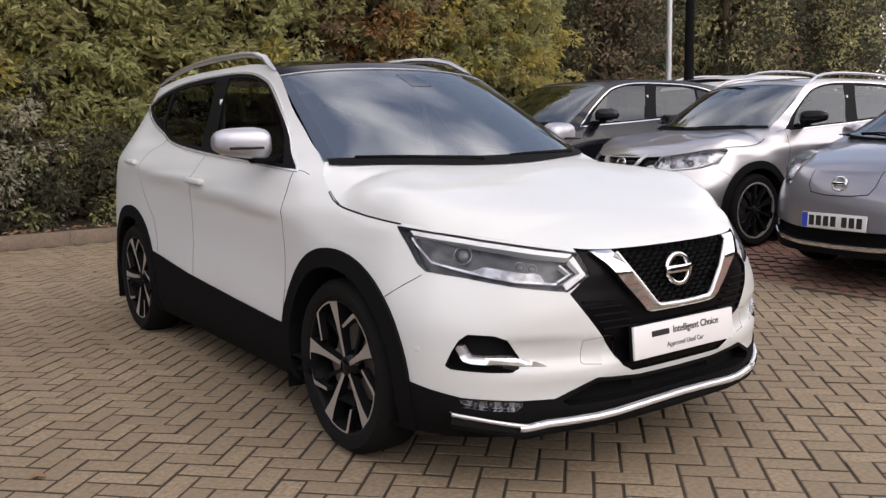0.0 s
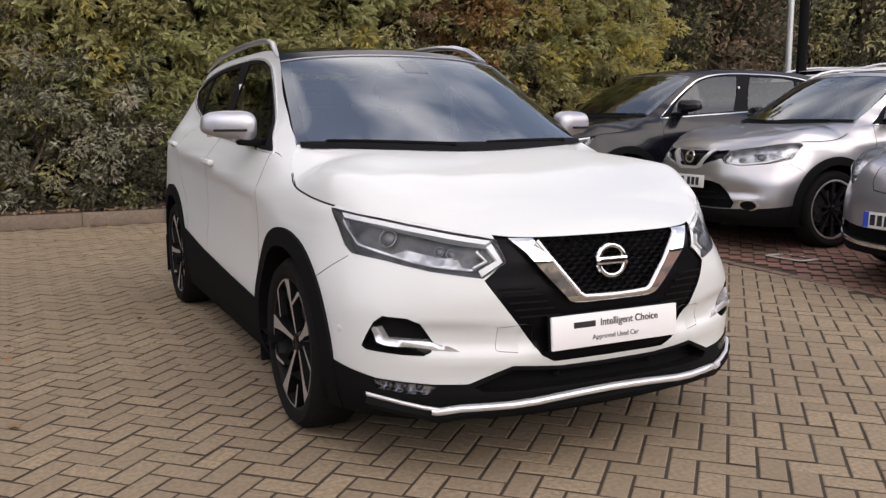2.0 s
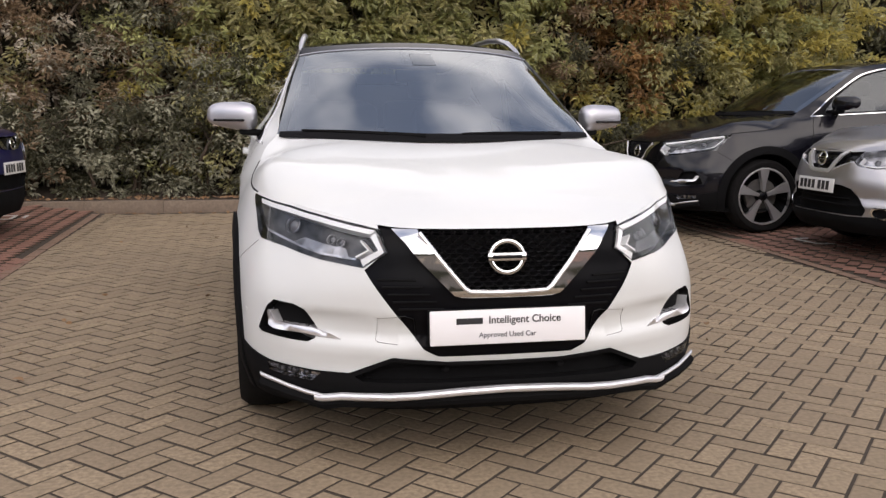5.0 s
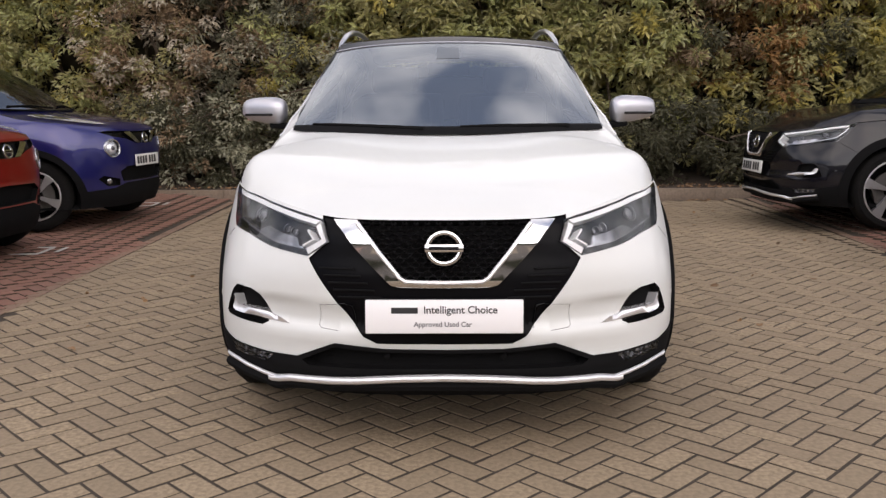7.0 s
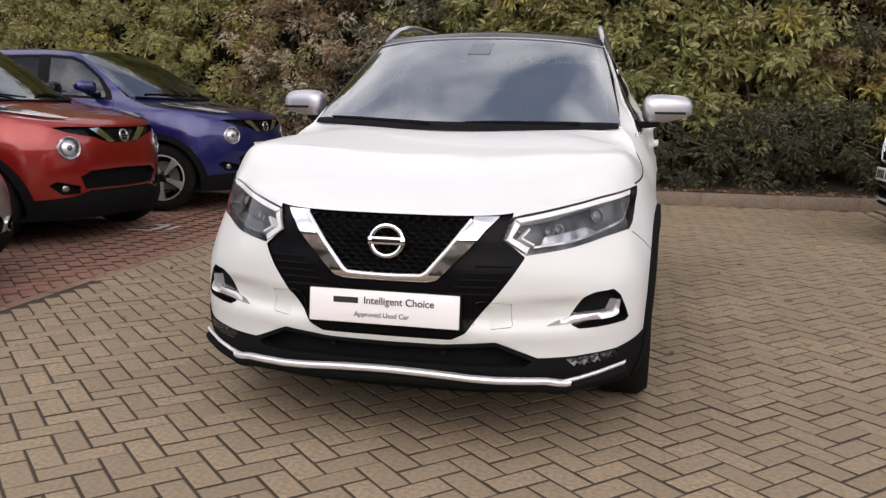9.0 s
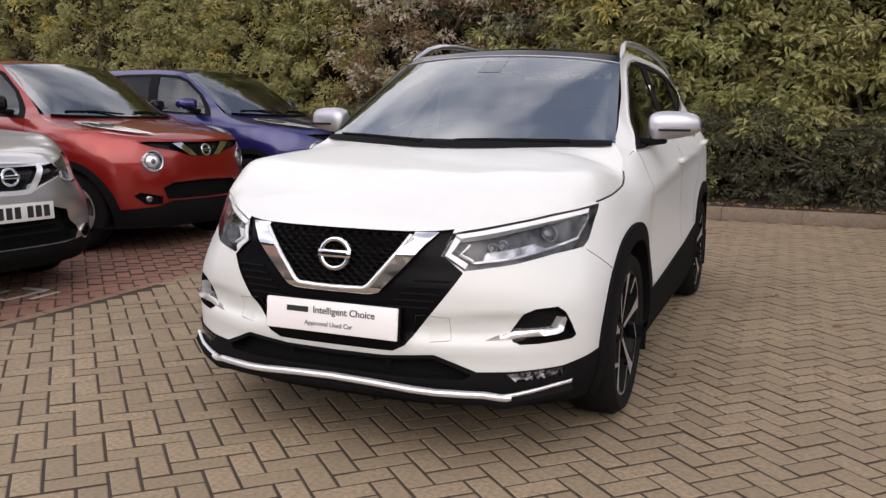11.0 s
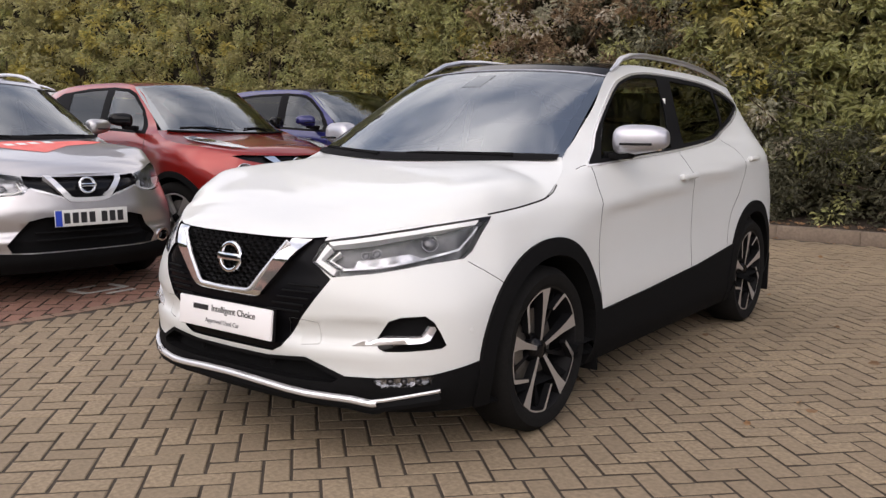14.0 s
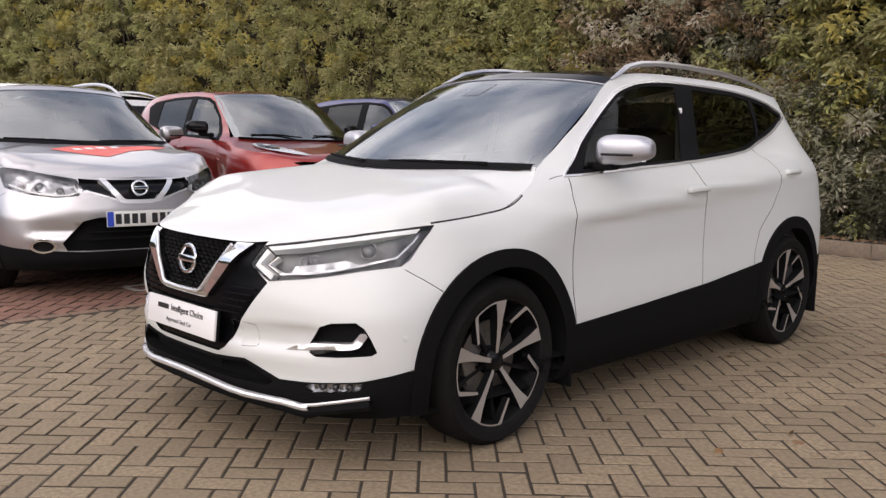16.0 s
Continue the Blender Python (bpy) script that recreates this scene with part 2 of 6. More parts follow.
def shrub(name, label, cx, cy, wide, deep, tall, kinds, count, size, seed, foot=0.25, stems=7, droop=-0.25):
    """A leafy shrub: stems, and a crown of single leaves in clumps with gaps. kinds: (leaf kind, share)."""
    rng = np.random.default_rng(seed)
    top = thing(name, label, "shrub", pose(cx, cy, 0.12))
    for s in range(stems):
        x0, y0 = rng.uniform(-0.25, 0.25) * wide, rng.uniform(-0.15, 0.25) * deep
        pts = [(x0, y0, -0.08)]
        for k in range(1, 6):
            pts.append((x0 + rng.normal() * 0.10 * k + 0.1 * x0 * k, y0 + rng.normal() * 0.05 * k - 0.03 * k, tall * 0.17 * k))
        part("stem", tube_bm(pts, [0.03, 0.026, 0.022, 0.018, 0.012, 0.006], 6), M_BARK, top)
    # clump centres on a lumpy front and crown
    count = int(count * (3.0 if cx < -6.5 else 2.0))
    n_cl = max(30, int(count / 58))
    a = rng.uniform(-1, 1, n_cl)
    h = foot + (tall - foot) * rng.uniform(0, 1, n_cl)
    depth = rng.uniform(0, 1, n_cl) ** 1.8
    front = -0.5 * deep * np.sqrt(np.clip(1.0 - 0.55 * a * a, 0.1, 1)) * (0.72 + 0.28 * np.sin(np.clip(h / tall, 0, 1) * 2.6))
    cen = np.stack([a * wide * 0.5, front + depth * deep * 0.75, h], 1)
    cen += rng.normal(size=cen.shape) * [0.05, 0.08, 0.06]
    names = [k for k, _ in kinds]
    share = np.array([s for _, s in kinds], float)
    pick = rng.choice(len(names), n_cl, p=share / share.sum())
    for ki, kname in enumerate(names):
        own = cen[pick == ki]
        if not len(own):
            continue
        per = int(count / n_cl)
        c = np.repeat(own, per, 0)
        r = np.repeat(rng.uniform(0.08, 0.22, len(own)), per)[:, None]
        off = rng.normal(size=c.shape)
        off /= np.linalg.norm(off, axis=1)[:, None]
        p = c + off * r * rng.uniform(0.35, 1.0, (len(c), 1)) * [1.15, 0.9, 0.85]
        way = off * [1, 1, 0.5] + rng.normal(size=c.shape) * 0.35 + [0, -0.35, droop]
        v, f = leaf_cloud(p, way, rng.uniform(0.6, 1.15, len(c)) * size, rng)
        crown = mesh_object("crown", v, f, LEAF[kname], top)
        crown["kind"] = "stuff"
    return top


# inside of the hedge: a rough wall of twigs with its shade put into the colour
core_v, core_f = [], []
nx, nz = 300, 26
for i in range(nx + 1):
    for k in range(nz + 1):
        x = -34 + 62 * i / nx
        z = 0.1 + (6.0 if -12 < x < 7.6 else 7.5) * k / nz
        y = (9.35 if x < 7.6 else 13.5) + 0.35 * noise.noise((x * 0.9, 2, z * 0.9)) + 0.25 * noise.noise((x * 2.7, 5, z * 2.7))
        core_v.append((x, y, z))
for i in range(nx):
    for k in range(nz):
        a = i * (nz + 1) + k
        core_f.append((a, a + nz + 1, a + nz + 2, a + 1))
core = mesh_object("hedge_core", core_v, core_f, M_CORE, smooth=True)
tagged(core, "rough wall inside the hedge, coloured dark for the shade between leaves", "hedge", kind="stuff")

SHRUBS = [
    (-31.0, 4.0, 7.0, (("olive", 3), ("yellow", 2)), 0.17, 4600),
    (-27.5, 4.0, 6.8, (("olive", 2), ("green", 2)), 0.17, 4600),
    (-24.0, 4.0, 6.6, (("olive", 3), ("yellow", 1)), 0.16, 4600),
    (-20.5, 4.0, 6.2, (("green", 2), ("olive", 2)), 0.15, 5000),
    (-17.2, 3.4, 5.4, (("olive", 2), ("yellow", 1)), 0.14, 5200),
    # centre x, width, tall, leaf kinds, leaf size, count
    (-14.2, 3.0, 4.9, (("olive", 3), ("yellow", 2), ("green", 2)), 0.10, 6200),
    (-11.6, 3.0, 4.5, (("green", 3), ("olive", 3), ("yellow", 1)), 0.095, 6800),
    (-9.0, 2.8, 4.0, (("olive", 3), ("green", 3)), 0.09, 8000),
    (-7.0, 2.2, 4.0, (("green", 3), ("olive", 3), ("yellow", 1)), 0.085, 8000),
    (-5.5, 1.7, 4.1, (("green", 3), ("yellow", 1), ("olive", 2)), 0.09, 8000),
    (-4.35, 1.5, 3.9, (("brown", 3), ("pale", 2), ("olive", 2)), 0.085, 6600),
    (-3.2, 1.5, 3.8, (("brown", 3), ("grey", 2), ("pale", 2), ("dark", 2)), 0.085, 6600),
    (-2.1, 1.4, 3.9, (("brown", 2), ("grey", 2), ("dark", 2), ("green", 2), ("yellow", 1)), 0.09, 6400),
    (-1.0, 1.4, 4.1, (("green", 2), ("yellow", 1), ("olive", 3)), 0.12, 6600),
    (0.1, 1.5, 4.1, (("green", 3), ("olive", 2)), 0.13, 6600),
    (1.25, 1.5, 4.1, (("olive", 3), ("green", 3)), 0.13, 6800),
    (2.35, 1.5, 4.0, (("olive", 3), ("green", 2), ("yellow", 1)), 0.13, 6600),
    (3.35, 1.1, 3.4, (("brown", 3), ("olive", 2), ("dark", 2)), 0.10, 2600),
    (4.25, 1.35, 3.9, (("olive", 3), ("rust", 3), ("yellow", 1)), 0.11, 6400),
    (5.15, 0.7, 3.4, (("brown", 2), ("olive", 1), ("dark", 3)), 0.10, 2000),
    (6.0, 1.4, 3.9, (("olive", 3), ("yellow", 2), ("green", 1)), 0.11, 6000),
    (7.2, 1.5, 3.9, (("olive", 3), ("yellow", 3), ("green", 1)), 0.11, 6000),
]
LOOKS = {"green": "glossy green laurel shrub with broad leaves in the bed", "olive": "dense olive-green leafy shrub in the bed",
         "brown": "half-dry shrub with brown leaves and pale seed heads", "grey": "grey-green shrub with pale drooping leaf tips"}
for i, (sx, sw, st, sk, ss, sc) in enumerate(SHRUBS):
    shrub("shrub", LOOKS[sk[0][0]], sx, 8.75, sw * 1.15, 1.7, st * (1.35 if sx > -13 else 1.0), sk, int(sc * (1.3 if sx > -13 else 1.0)), ss, 100 + i, foot=0.9 if sx > -1.6 else 0.3)
# low ground-cover shrubs by the kerb; their dark leaves paint the hedge foot's shadow band
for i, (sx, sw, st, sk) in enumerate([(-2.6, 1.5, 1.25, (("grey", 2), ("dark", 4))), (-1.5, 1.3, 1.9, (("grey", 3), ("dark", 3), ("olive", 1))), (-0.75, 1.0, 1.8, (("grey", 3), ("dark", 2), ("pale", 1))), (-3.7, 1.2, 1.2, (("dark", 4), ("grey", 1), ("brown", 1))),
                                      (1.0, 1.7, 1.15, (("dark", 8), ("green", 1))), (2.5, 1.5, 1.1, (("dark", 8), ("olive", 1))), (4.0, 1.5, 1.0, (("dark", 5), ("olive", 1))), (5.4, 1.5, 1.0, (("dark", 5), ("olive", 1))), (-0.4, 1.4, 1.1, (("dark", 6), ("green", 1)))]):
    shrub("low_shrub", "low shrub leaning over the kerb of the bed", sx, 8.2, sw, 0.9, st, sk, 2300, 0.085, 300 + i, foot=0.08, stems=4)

# fallen leaves on the bed and along the kerb
rng = np.random.default_rng(5)
nl = 1500
lp = np.stack([rng.uniform(-8, 6, nl), KERB_Y + 0.1 + np.abs(rng.normal(0, 0.35, nl)), np.full(nl, 0.17)], 1)
lp[:160, 1] = KERB_Y - np.abs(rng.normal(0, 0.10, 160)) - 0.02
lp[:160, 2] = 0.012
lp[160:230] = np.stack([rng.uniform(-2.5, 3.5, 70), rng.uniform(0, 7, 70), np.full(70, 0.010)], 1)
lv, lf = leaf_cloud(lp, np.stack([rng.normal(size=nl), rng.normal(size=nl), rng.normal(size=nl) * 0.12], 1), rng.uniform(0.03, 0.075, nl), rng, 0.45, 0.1)
litter = mesh_object("fallen_leaves", lv, lf, M_LITTER)
tagged(litter, "brown fallen leaves scattered on soil, kerb and paving", "leaves", kind="stuff")

# farther dark trees past the end of the hedge
def far_tree(cx, cy, tall, seed, kinds):
    rng = np.random.default_rng(seed)
    top = thing("tree", "dark leafy tree behind the parked cars", "tree", pose(cx, cy, -0.03))
    part("trunk", tube_bm([(0, 0, 0), (0.05, 0, tall * 0.3), (0.02, 0.1, tall * 0.6), (0, 0, tall * 0.9)], [0.16, 0.13, 0.09, 0.03], 8), M_BARK, top)
    for k in range(6):
        a, h = rng.uniform(0, 6.28), tall * rng.uniform(0.25, 0.7)
        part("limb", tube_bm([(0, 0, h), (math.cos(a) * 0.6, math.sin(a) * 0.6, h + 0.4), (math.cos(a) * 1.3, math.sin(a) * 1.3, h + 1.0)], [0.06, 0.04, 0.012], 6), M_BARK, top)
    n_cl = 170
    cen = rng.normal(size=(n_cl, 3))
    cen /= np.linalg.norm(cen, axis=1)[:, None]
    cen = cen * (0.45 + 0.55 * rng.uniform(0, 1, (n_cl, 1))) * [1.9, 1.6, tall * 0.46] + [0, 0, tall * 0.52]
    cen = cen[cen[:, 2] > 0.3]
    for ki, kname in enumerate(kinds):
        own = cen[ki::len(kinds)]
        c = np.repeat(own, 34, 0)
        p = c + rng.normal(size=c.shape) * 0.2
        v, f = leaf_cloud(p, rng.normal(size=c.shape) + [0, -0.3, -0.3], rng.uniform(0.10, 0.18, len(c)), rng, 0.45)
        mesh_object("crown", v, f, LEAF[kname], top)["kind"] = "stuff"
    return top


for i, (tx, ty, tt) in enumerate([(6.8, 10.5, 6.0), (8.6, 12.0, 6.5), (10.8, 12.5, 6.5), (12.6, 11.8, 6.5), (15.0, 13.0, 7.0), (17.5, 12.0, 7.0), (20.0, 13.0, 7.2), (23.0, 12.0, 7.4), (9.6, 13.0, 7.0), (13.6, 12.6, 7.0), (26.0, 13.0, 7.8), (18.8, 13.0, 7.2)]):
    far_tree(tx, ty, tt, 500 + i, ("dark", "olive", "dark") if i % 3 else ("dark", "dark", "brown"))


# ---- car materials ----
def paint(name, base, metal=0.0, rough=0.35, flake=0.0, coat=1.0):
    return mat(name, base, rough, metal, coat=coat, coat_rough=0.02, blotch=0.05, blotch_scale=2.0, flake=flake)


M_WHITE = paint("pearl_white_paint", (0.655, 0.672, 0.665), 0.0, 0.45, 0.0, 0.5)
M_SILVER = paint("silver_paint", (0.46, 0.45, 0.465), 0.84, 0.34, 0.3)
M_GREYBLUE = paint("grey_metallic_paint", (0.25, 0.25, 0.29), 0.6, 0.3, 0.3)
M_BLACK = mat("black_paint", (0.005, 0.005, 0.008), 0.25, 0.0, coat=0.6, coat_rough=0.03, spec=0.15, blotch=0.05)
M_RED = paint("red_metallic_paint", (0.25, 0.009, 0.006), 0.45, 0.3, 0.2)
M_BLUE = paint("blue_metallic_paint", (0.009, 0.010, 0.10), 0.45, 0.3, 0.2)
M_PLASTIC = mat("black_plastic", (0.0075, 0.0075, 0.008), 0.85, vary=0.3, grain=250, bump=0.15, spec=0.07)
M_MESH = mat("grille_mesh_black", (0.02, 0.02, 0.022), 0.35, spec=0.4)
M_FRAME = mat("window_frame_black", (0.008, 0.008, 0.009), 0.6, spec=0.05)
M_GLOSS = mat("gloss_black", (0.006, 0.006, 0.007), 0.12, spec=0.2)
M_NOSE = mat("nose_gloss_black", (0.004, 0.004, 0.005), 0.25, spec=0.08)
M_GAP = mat("shut_gap", (0.02, 0.02, 0.02), 0.9)
M_CHROME = mat("chrome", (0.82, 0.82, 0.83), 0.08, 1.0, blotch=0.1, blotch_scale=6)
M_SATIN = mat("satin_silver", (0.60, 0.60, 0.63), 0.28, 0.9, vary=0.1, grain=120)
M_CAP = mat("silver_mirror_cap", (0.50, 0.50, 0.54), 0.34, 0.75, blotch=0.08)
M_TYRE = mat("tyre_rubber", (0.010, 0.0097, 0.0097), 0.9, spec=0.12, vary=0.4, grain=60, bump=0.2, blotch=0.3, blotch_scale=8, tint=(0.017, 0.016, 0.015))
M_MACHINED = mat("machined_alloy", (0.58, 0.57, 0.57), 0.38, 0.75, vary=0.15, grain=200)
M_ALLOY_DARK = mat("dark_alloy", (0.008, 0.008, 0.009), 0.5, 0.0, spec=0.15)
M_STEEL = mat("brake_steel", (0.22, 0.21, 0.20), 0.45, 0.8, vary=0.4, grain=80)
# lamp insides: light and dark blotches paint the broken reflections into the colour
M_LAMP_IN = mat("lamp_housing", (0.11, 0.11, 0.115), 0.30, 0.7, blotch=0.9, blotch_scale=26, tint=(0.012, 0.012, 0.014))
M_LAMP_SILVER = mat("lamp_reflector", (0.58, 0.58, 0.61), 0.25, 0.85, blotch=0.85, blotch_scale=22, tint=(0.18, 0.18, 0.19))
M_LAMP_CLEAR = mat("clear_lamp_reflector", (0.55, 0.55, 0.58), 0.22, 0.8, blotch=0.97, blotch_scale=17, tint=(0.05, 0.05, 0.055))
M_DRL = mat("light_guide", (0.92, 0.92, 0.92), 0.5)
M_TRIM = mat("bright_trim", (0.80, 0.80, 0.82), 0.22, 0.65, blotch=0.08)
M_LENS = mat("projector_lens", (0.07, 0.07, 0.08), 0.05, 0.3, coat=1.0)
M_DASH = mat("cabin_trim", (0.03, 0.03, 0.032), 0.8, vary=0.3, grain=200)
M_SEAT = mat("seat_cloth", (0.05, 0.05, 0.055), 0.9, vary=0.4, grain=150)
M_PLATE = mat("plate_white", (0.80, 0.79, 0.80), 0.35)
M_PLATE_W = mat("number_plate_white", (0.66, 0.66, 0.64), 0.4)
M_PLATE_BLUE = mat("plate_blue", (0.02, 0.06, 0.45), 0.4)
M_INK = mat("plate_ink", (0.012, 0.012, 0.014), 0.5)
M_INK_SOFT = mat("plate_ink_grey", (0.10, 0.10, 0.11), 0.5)
M_STICKER = mat("red_sticker", (0.75, 0.10, 0.08), 0.45, blotch=0.3, blotch_scale=12, tint=(0.85, 0.35, 0.3))
M_PAPER = mat("paper", (0.75, 0.75, 0.74), 0.8)
M_GLASS = glass("windscreen_glass", (0.60, 0.66, 0.66), ior=4.7)
M_GLASS_EDGE = glass("windscreen_black_edge", (0.03, 0.03, 0.03), ior=4.2)
M_GLASS_DARK = glass("privacy_glass", (0.05, 0.055, 0.055), ior=1.32)
M_GLASS_SIDE = glass("side_glass", (0.36, 0.39, 0.38), ior=1.19)
M_GLASS_PALE = glass("pale_side_glass", (0.34, 0.38, 0.37), ior=1.75)
M_GLASS_LAMP = glass("lamp_cover", (0.97, 0.98, 0.99), clear=1.0, ior=1.36)
M_GLASS_PARKED = glass("parked_windscreen_glass", (0.34, 0.37, 0.37), ior=3.1)
M_SENSOR = glass("sensor_window_glass", (0.02, 0.02, 0.02), ior=3.5)
M_BELT_CLOTH = mat("belt_webbing", (0.78, 0.78, 0.76), 0.8, vary=0.2, grain=300)
# pale metal for the painted sky glint along the windscreen's top
M_TOP_GLINT = mat("windscreen_seal", (0.35, 0.36, 0.40), 0.25, 0.6)
M_COWL = mat("cowl_plastic", (0.008, 0.008, 0.009), 0.75, vary=0.3, grain=120, spec=0.08)
M_LEAD = mat("roof_glass", (0.006, 0.007, 0.009), 0.05, coat=0.0, spec=0.12)


# ---- smooth curves ----
def hermite(xs, ys):
    """A smooth curve through (xs, ys) that does not overshoot; ys may be rows."""
    xs, ys = np.asarray(xs, float), np.asarray(ys, float)
    h = np.diff(xs)
    s = np.diff(ys, axis=0) / h.reshape(-1, *[1] * (ys.ndim - 1))
    m = np.zeros_like(ys)
    m[0], m[-1] = s[0], s[-1]
    if len(xs) > 2:
        a, b = s[:-1], s[1:]
        w = (h[1:] / (h[1:] + h[:-1])).reshape(-1, *[1] * (ys.ndim - 1))
        mid = w * a + (1 - w) * b
        lim = 3 * np.minimum(np.abs(a), np.abs(b))
        m[1:-1] = np.where(a * b > 0, np.sign(a) * np.minimum(np.abs(mid), lim), 0.0)

    def at(q):
        q = np.clip(np.asarray(q, float), xs[0], xs[-1])
        i = np.clip(np.searchsorted(xs, q, side="right") - 1, 0, len(xs) - 2)
        t = (q - xs[i]) / h[i]
        if ys.ndim > 1:
            t = t[..., None]
            hh = h[i][..., None]
        else:
            hh = h[i]
        return (2 * t**3 - 3 * t**2 + 1) * ys[i] + (t**3 - 2 * t**2 + t) * hh * m[i] + (-2 * t**3 + 3 * t**2) * ys[i + 1] + (t**3 - t**2) * hh * m[i + 1]

    return at


class Shell:
    """The upright skin of a car's half: a plan outline, from the nose's middle round the corner to the tail's middle, drawn in
    by a depth that changes with place along it (u, metres) and height (z)."""

    def __init__(self, plan, stations, top, z_low, z_high):
        p = np.array(plan, float)
        k = np.r_[0, np.cumsum(np.linalg.norm(np.diff(p, axis=0), axis=1))]
        fine = np.linspace(0, k[-1], 1500)
        xs = np.stack([hermite(k, p[:, 0])(fine), hermite(k, p[:, 1])(fine)], 1)
        for _ in range(60):
            xs[1:-1] = xs[1:-1] * 0.5 + 0.25 * (xs[2:] + xs[:-2])
        arc = np.r_[0, np.cumsum(np.linalg.norm(np.diff(xs, axis=0), axis=1))]
        self.U = arc[-1]
        self.nu, self.nz = 700, 220
        u = np.linspace(0, self.U, self.nu)
        base = np.stack([np.interp(u, arc, xs[:, 0]), np.interp(u, arc, xs[:, 1])], 1)
        t = np.gradient(base, u, axis=0)
        t /= np.linalg.norm(t, axis=1)[:, None]
        for _ in range(25):
            t[1:-1] = 0.5 * t[1:-1] + 0.25 * (t[2:] + t[:-2])
        t[0] = t[0] * [1, 0] + [1e-9, 0]
        t /= np.linalg.norm(t, axis=1)[:, None]
        out = np.stack([t[:, 1], -t[:, 0]], 1)
        z = np.linspace(z_low, z_high, self.nz)
        keys, rows = [], []
        for at, profile in stations:
            keys.append(u[np.argmin(((base - np.array(at)) ** 2).sum(1))])
            rows.append(hermite([q[0] for q in profile], [q[1] for q in profile])(z))
        d = hermite(keys, np.array(rows))(u)
        self.u, self.z, self.base = u, z, base
        xy = base[:, None, :] - out[:, None, :] * d[:, :, None]
        P = np.concatenate([xy, np.broadcast_to(z[None, :, None], (self.nu, self.nz, 1))], 2)
        self.P = P
        self._normals()
        self.top_curve = hermite(*zip(*[(self.near(at), zt) for at, zt in top]))

    def _normals(self):
        du, dz = np.gradient(self.P, self.u, axis=0), np.gradient(self.P, self.z, axis=1)
        n = np.cross(du, dz)
        n /= np.linalg.norm(n, axis=2)[:, :, None] + 1e-12
        n[0, :, 0] = 0
        n[-1, :, 0] = 0
        self.N = n

    def near(self, at):
        return self.u[np.argmin(((self.base - np.array(at)) ** 2).sum(1))]

    def _mix(self, grid, uz):
        uz = np.atleast_2d(uz)
        a = np.clip((uz[:, 0] - self.u[0]) / (self.u[1] - self.u[0]), 0, self.nu - 1.001)
        b = np.clip((uz[:, 1] - self.z[0]) / (self.z[1] - self.z[0]), 0, self.nz - 1.001)
        i, j = a.astype(int), b.astype(int)
        f, g = (a - i)[:, None], (b - j)[:, None]
        return grid[i, j] * (1 - f) * (1 - g) + grid[i + 1, j] * f * (1 - g) + grid[i, j + 1] * (1 - f) * g + grid[i + 1, j + 1] * f * g

    def place(self, uz, off=0.0):
        uz = np.atleast_2d(uz)
        return self._mix(self.P, uz) + self.normal(uz) * np.reshape(off, (-1, 1))

    def normal(self, uz):
        n = self._mix(self.N, uz)
        return n / (np.linalg.norm(n, axis=1)[:, None] + 1e-12)

    def fx(self, x, z):
        """Chart point on the front whose half-width is x at height z."""
        j = int(np.clip(np.searchsorted(self.z, z), 0, self.nz - 1))
        col = self.P[:, j, 0]
        stop = int(np.argmax(col > col.max() - 0.012))
        return (float(np.interp(x, col[:stop + 1], self.u[:stop + 1])), z)

    def sy(self, y, z):
        """Chart point on the side that lies at y at height z."""
        j = int(np.clip(np.searchsorted(self.z, z), 0, self.nz - 1))
        col = self.P[:, j, 1]
        i0 = int(np.argmin(np.abs(self.u - self.near((0.55, -9)))))
        return (float(np.interp(y, np.maximum.accumulate(col[i0:]), self.u[i0:])), z)

    def top(self, u):
        return float(self.top_curve(np.array([u]))[0])


def inside(poly, pts):
    poly, pts = np.asarray(poly), np.asarray(pts)
    r = np.zeros(len(pts), bool)
    x, y = pts[:, 0], pts[:, 1]
    for (x0, y0), (x1, y1) in zip(poly, np.roll(poly, -1, 0)):
        if y0 == y1:
            continue
        hit = ((y0 > y) != (y1 > y)) & (x < (x1 - x0) * (y - y0) / (y1 - y0) + x0)
        r ^= hit
    return r


def strip(points, width):
    """A thin band round a line in the chart."""
    p = np.array(points, float)
    t = np.gradient(p, axis=0)
    t /= np.linalg.norm(t, axis=1)[:, None] + 1e-12
    n = np.stack([-t[:, 1], t[:, 0]], 1) * width / 2
    return [tuple(q) for q in np.concatenate([p + n, (p - n)[::-1]])]


def arc_uv(shell, y0, z0, r, a0, a1, n=24, stretch=1.0):
    return [shell.sy(y0 - r * math.cos(radians(a)), z0 + r * stretch * math.sin(radians(a))) for a in np.linspace(a0, a1, n)]


from mathutils.geometry import delaunay_2d_cdt


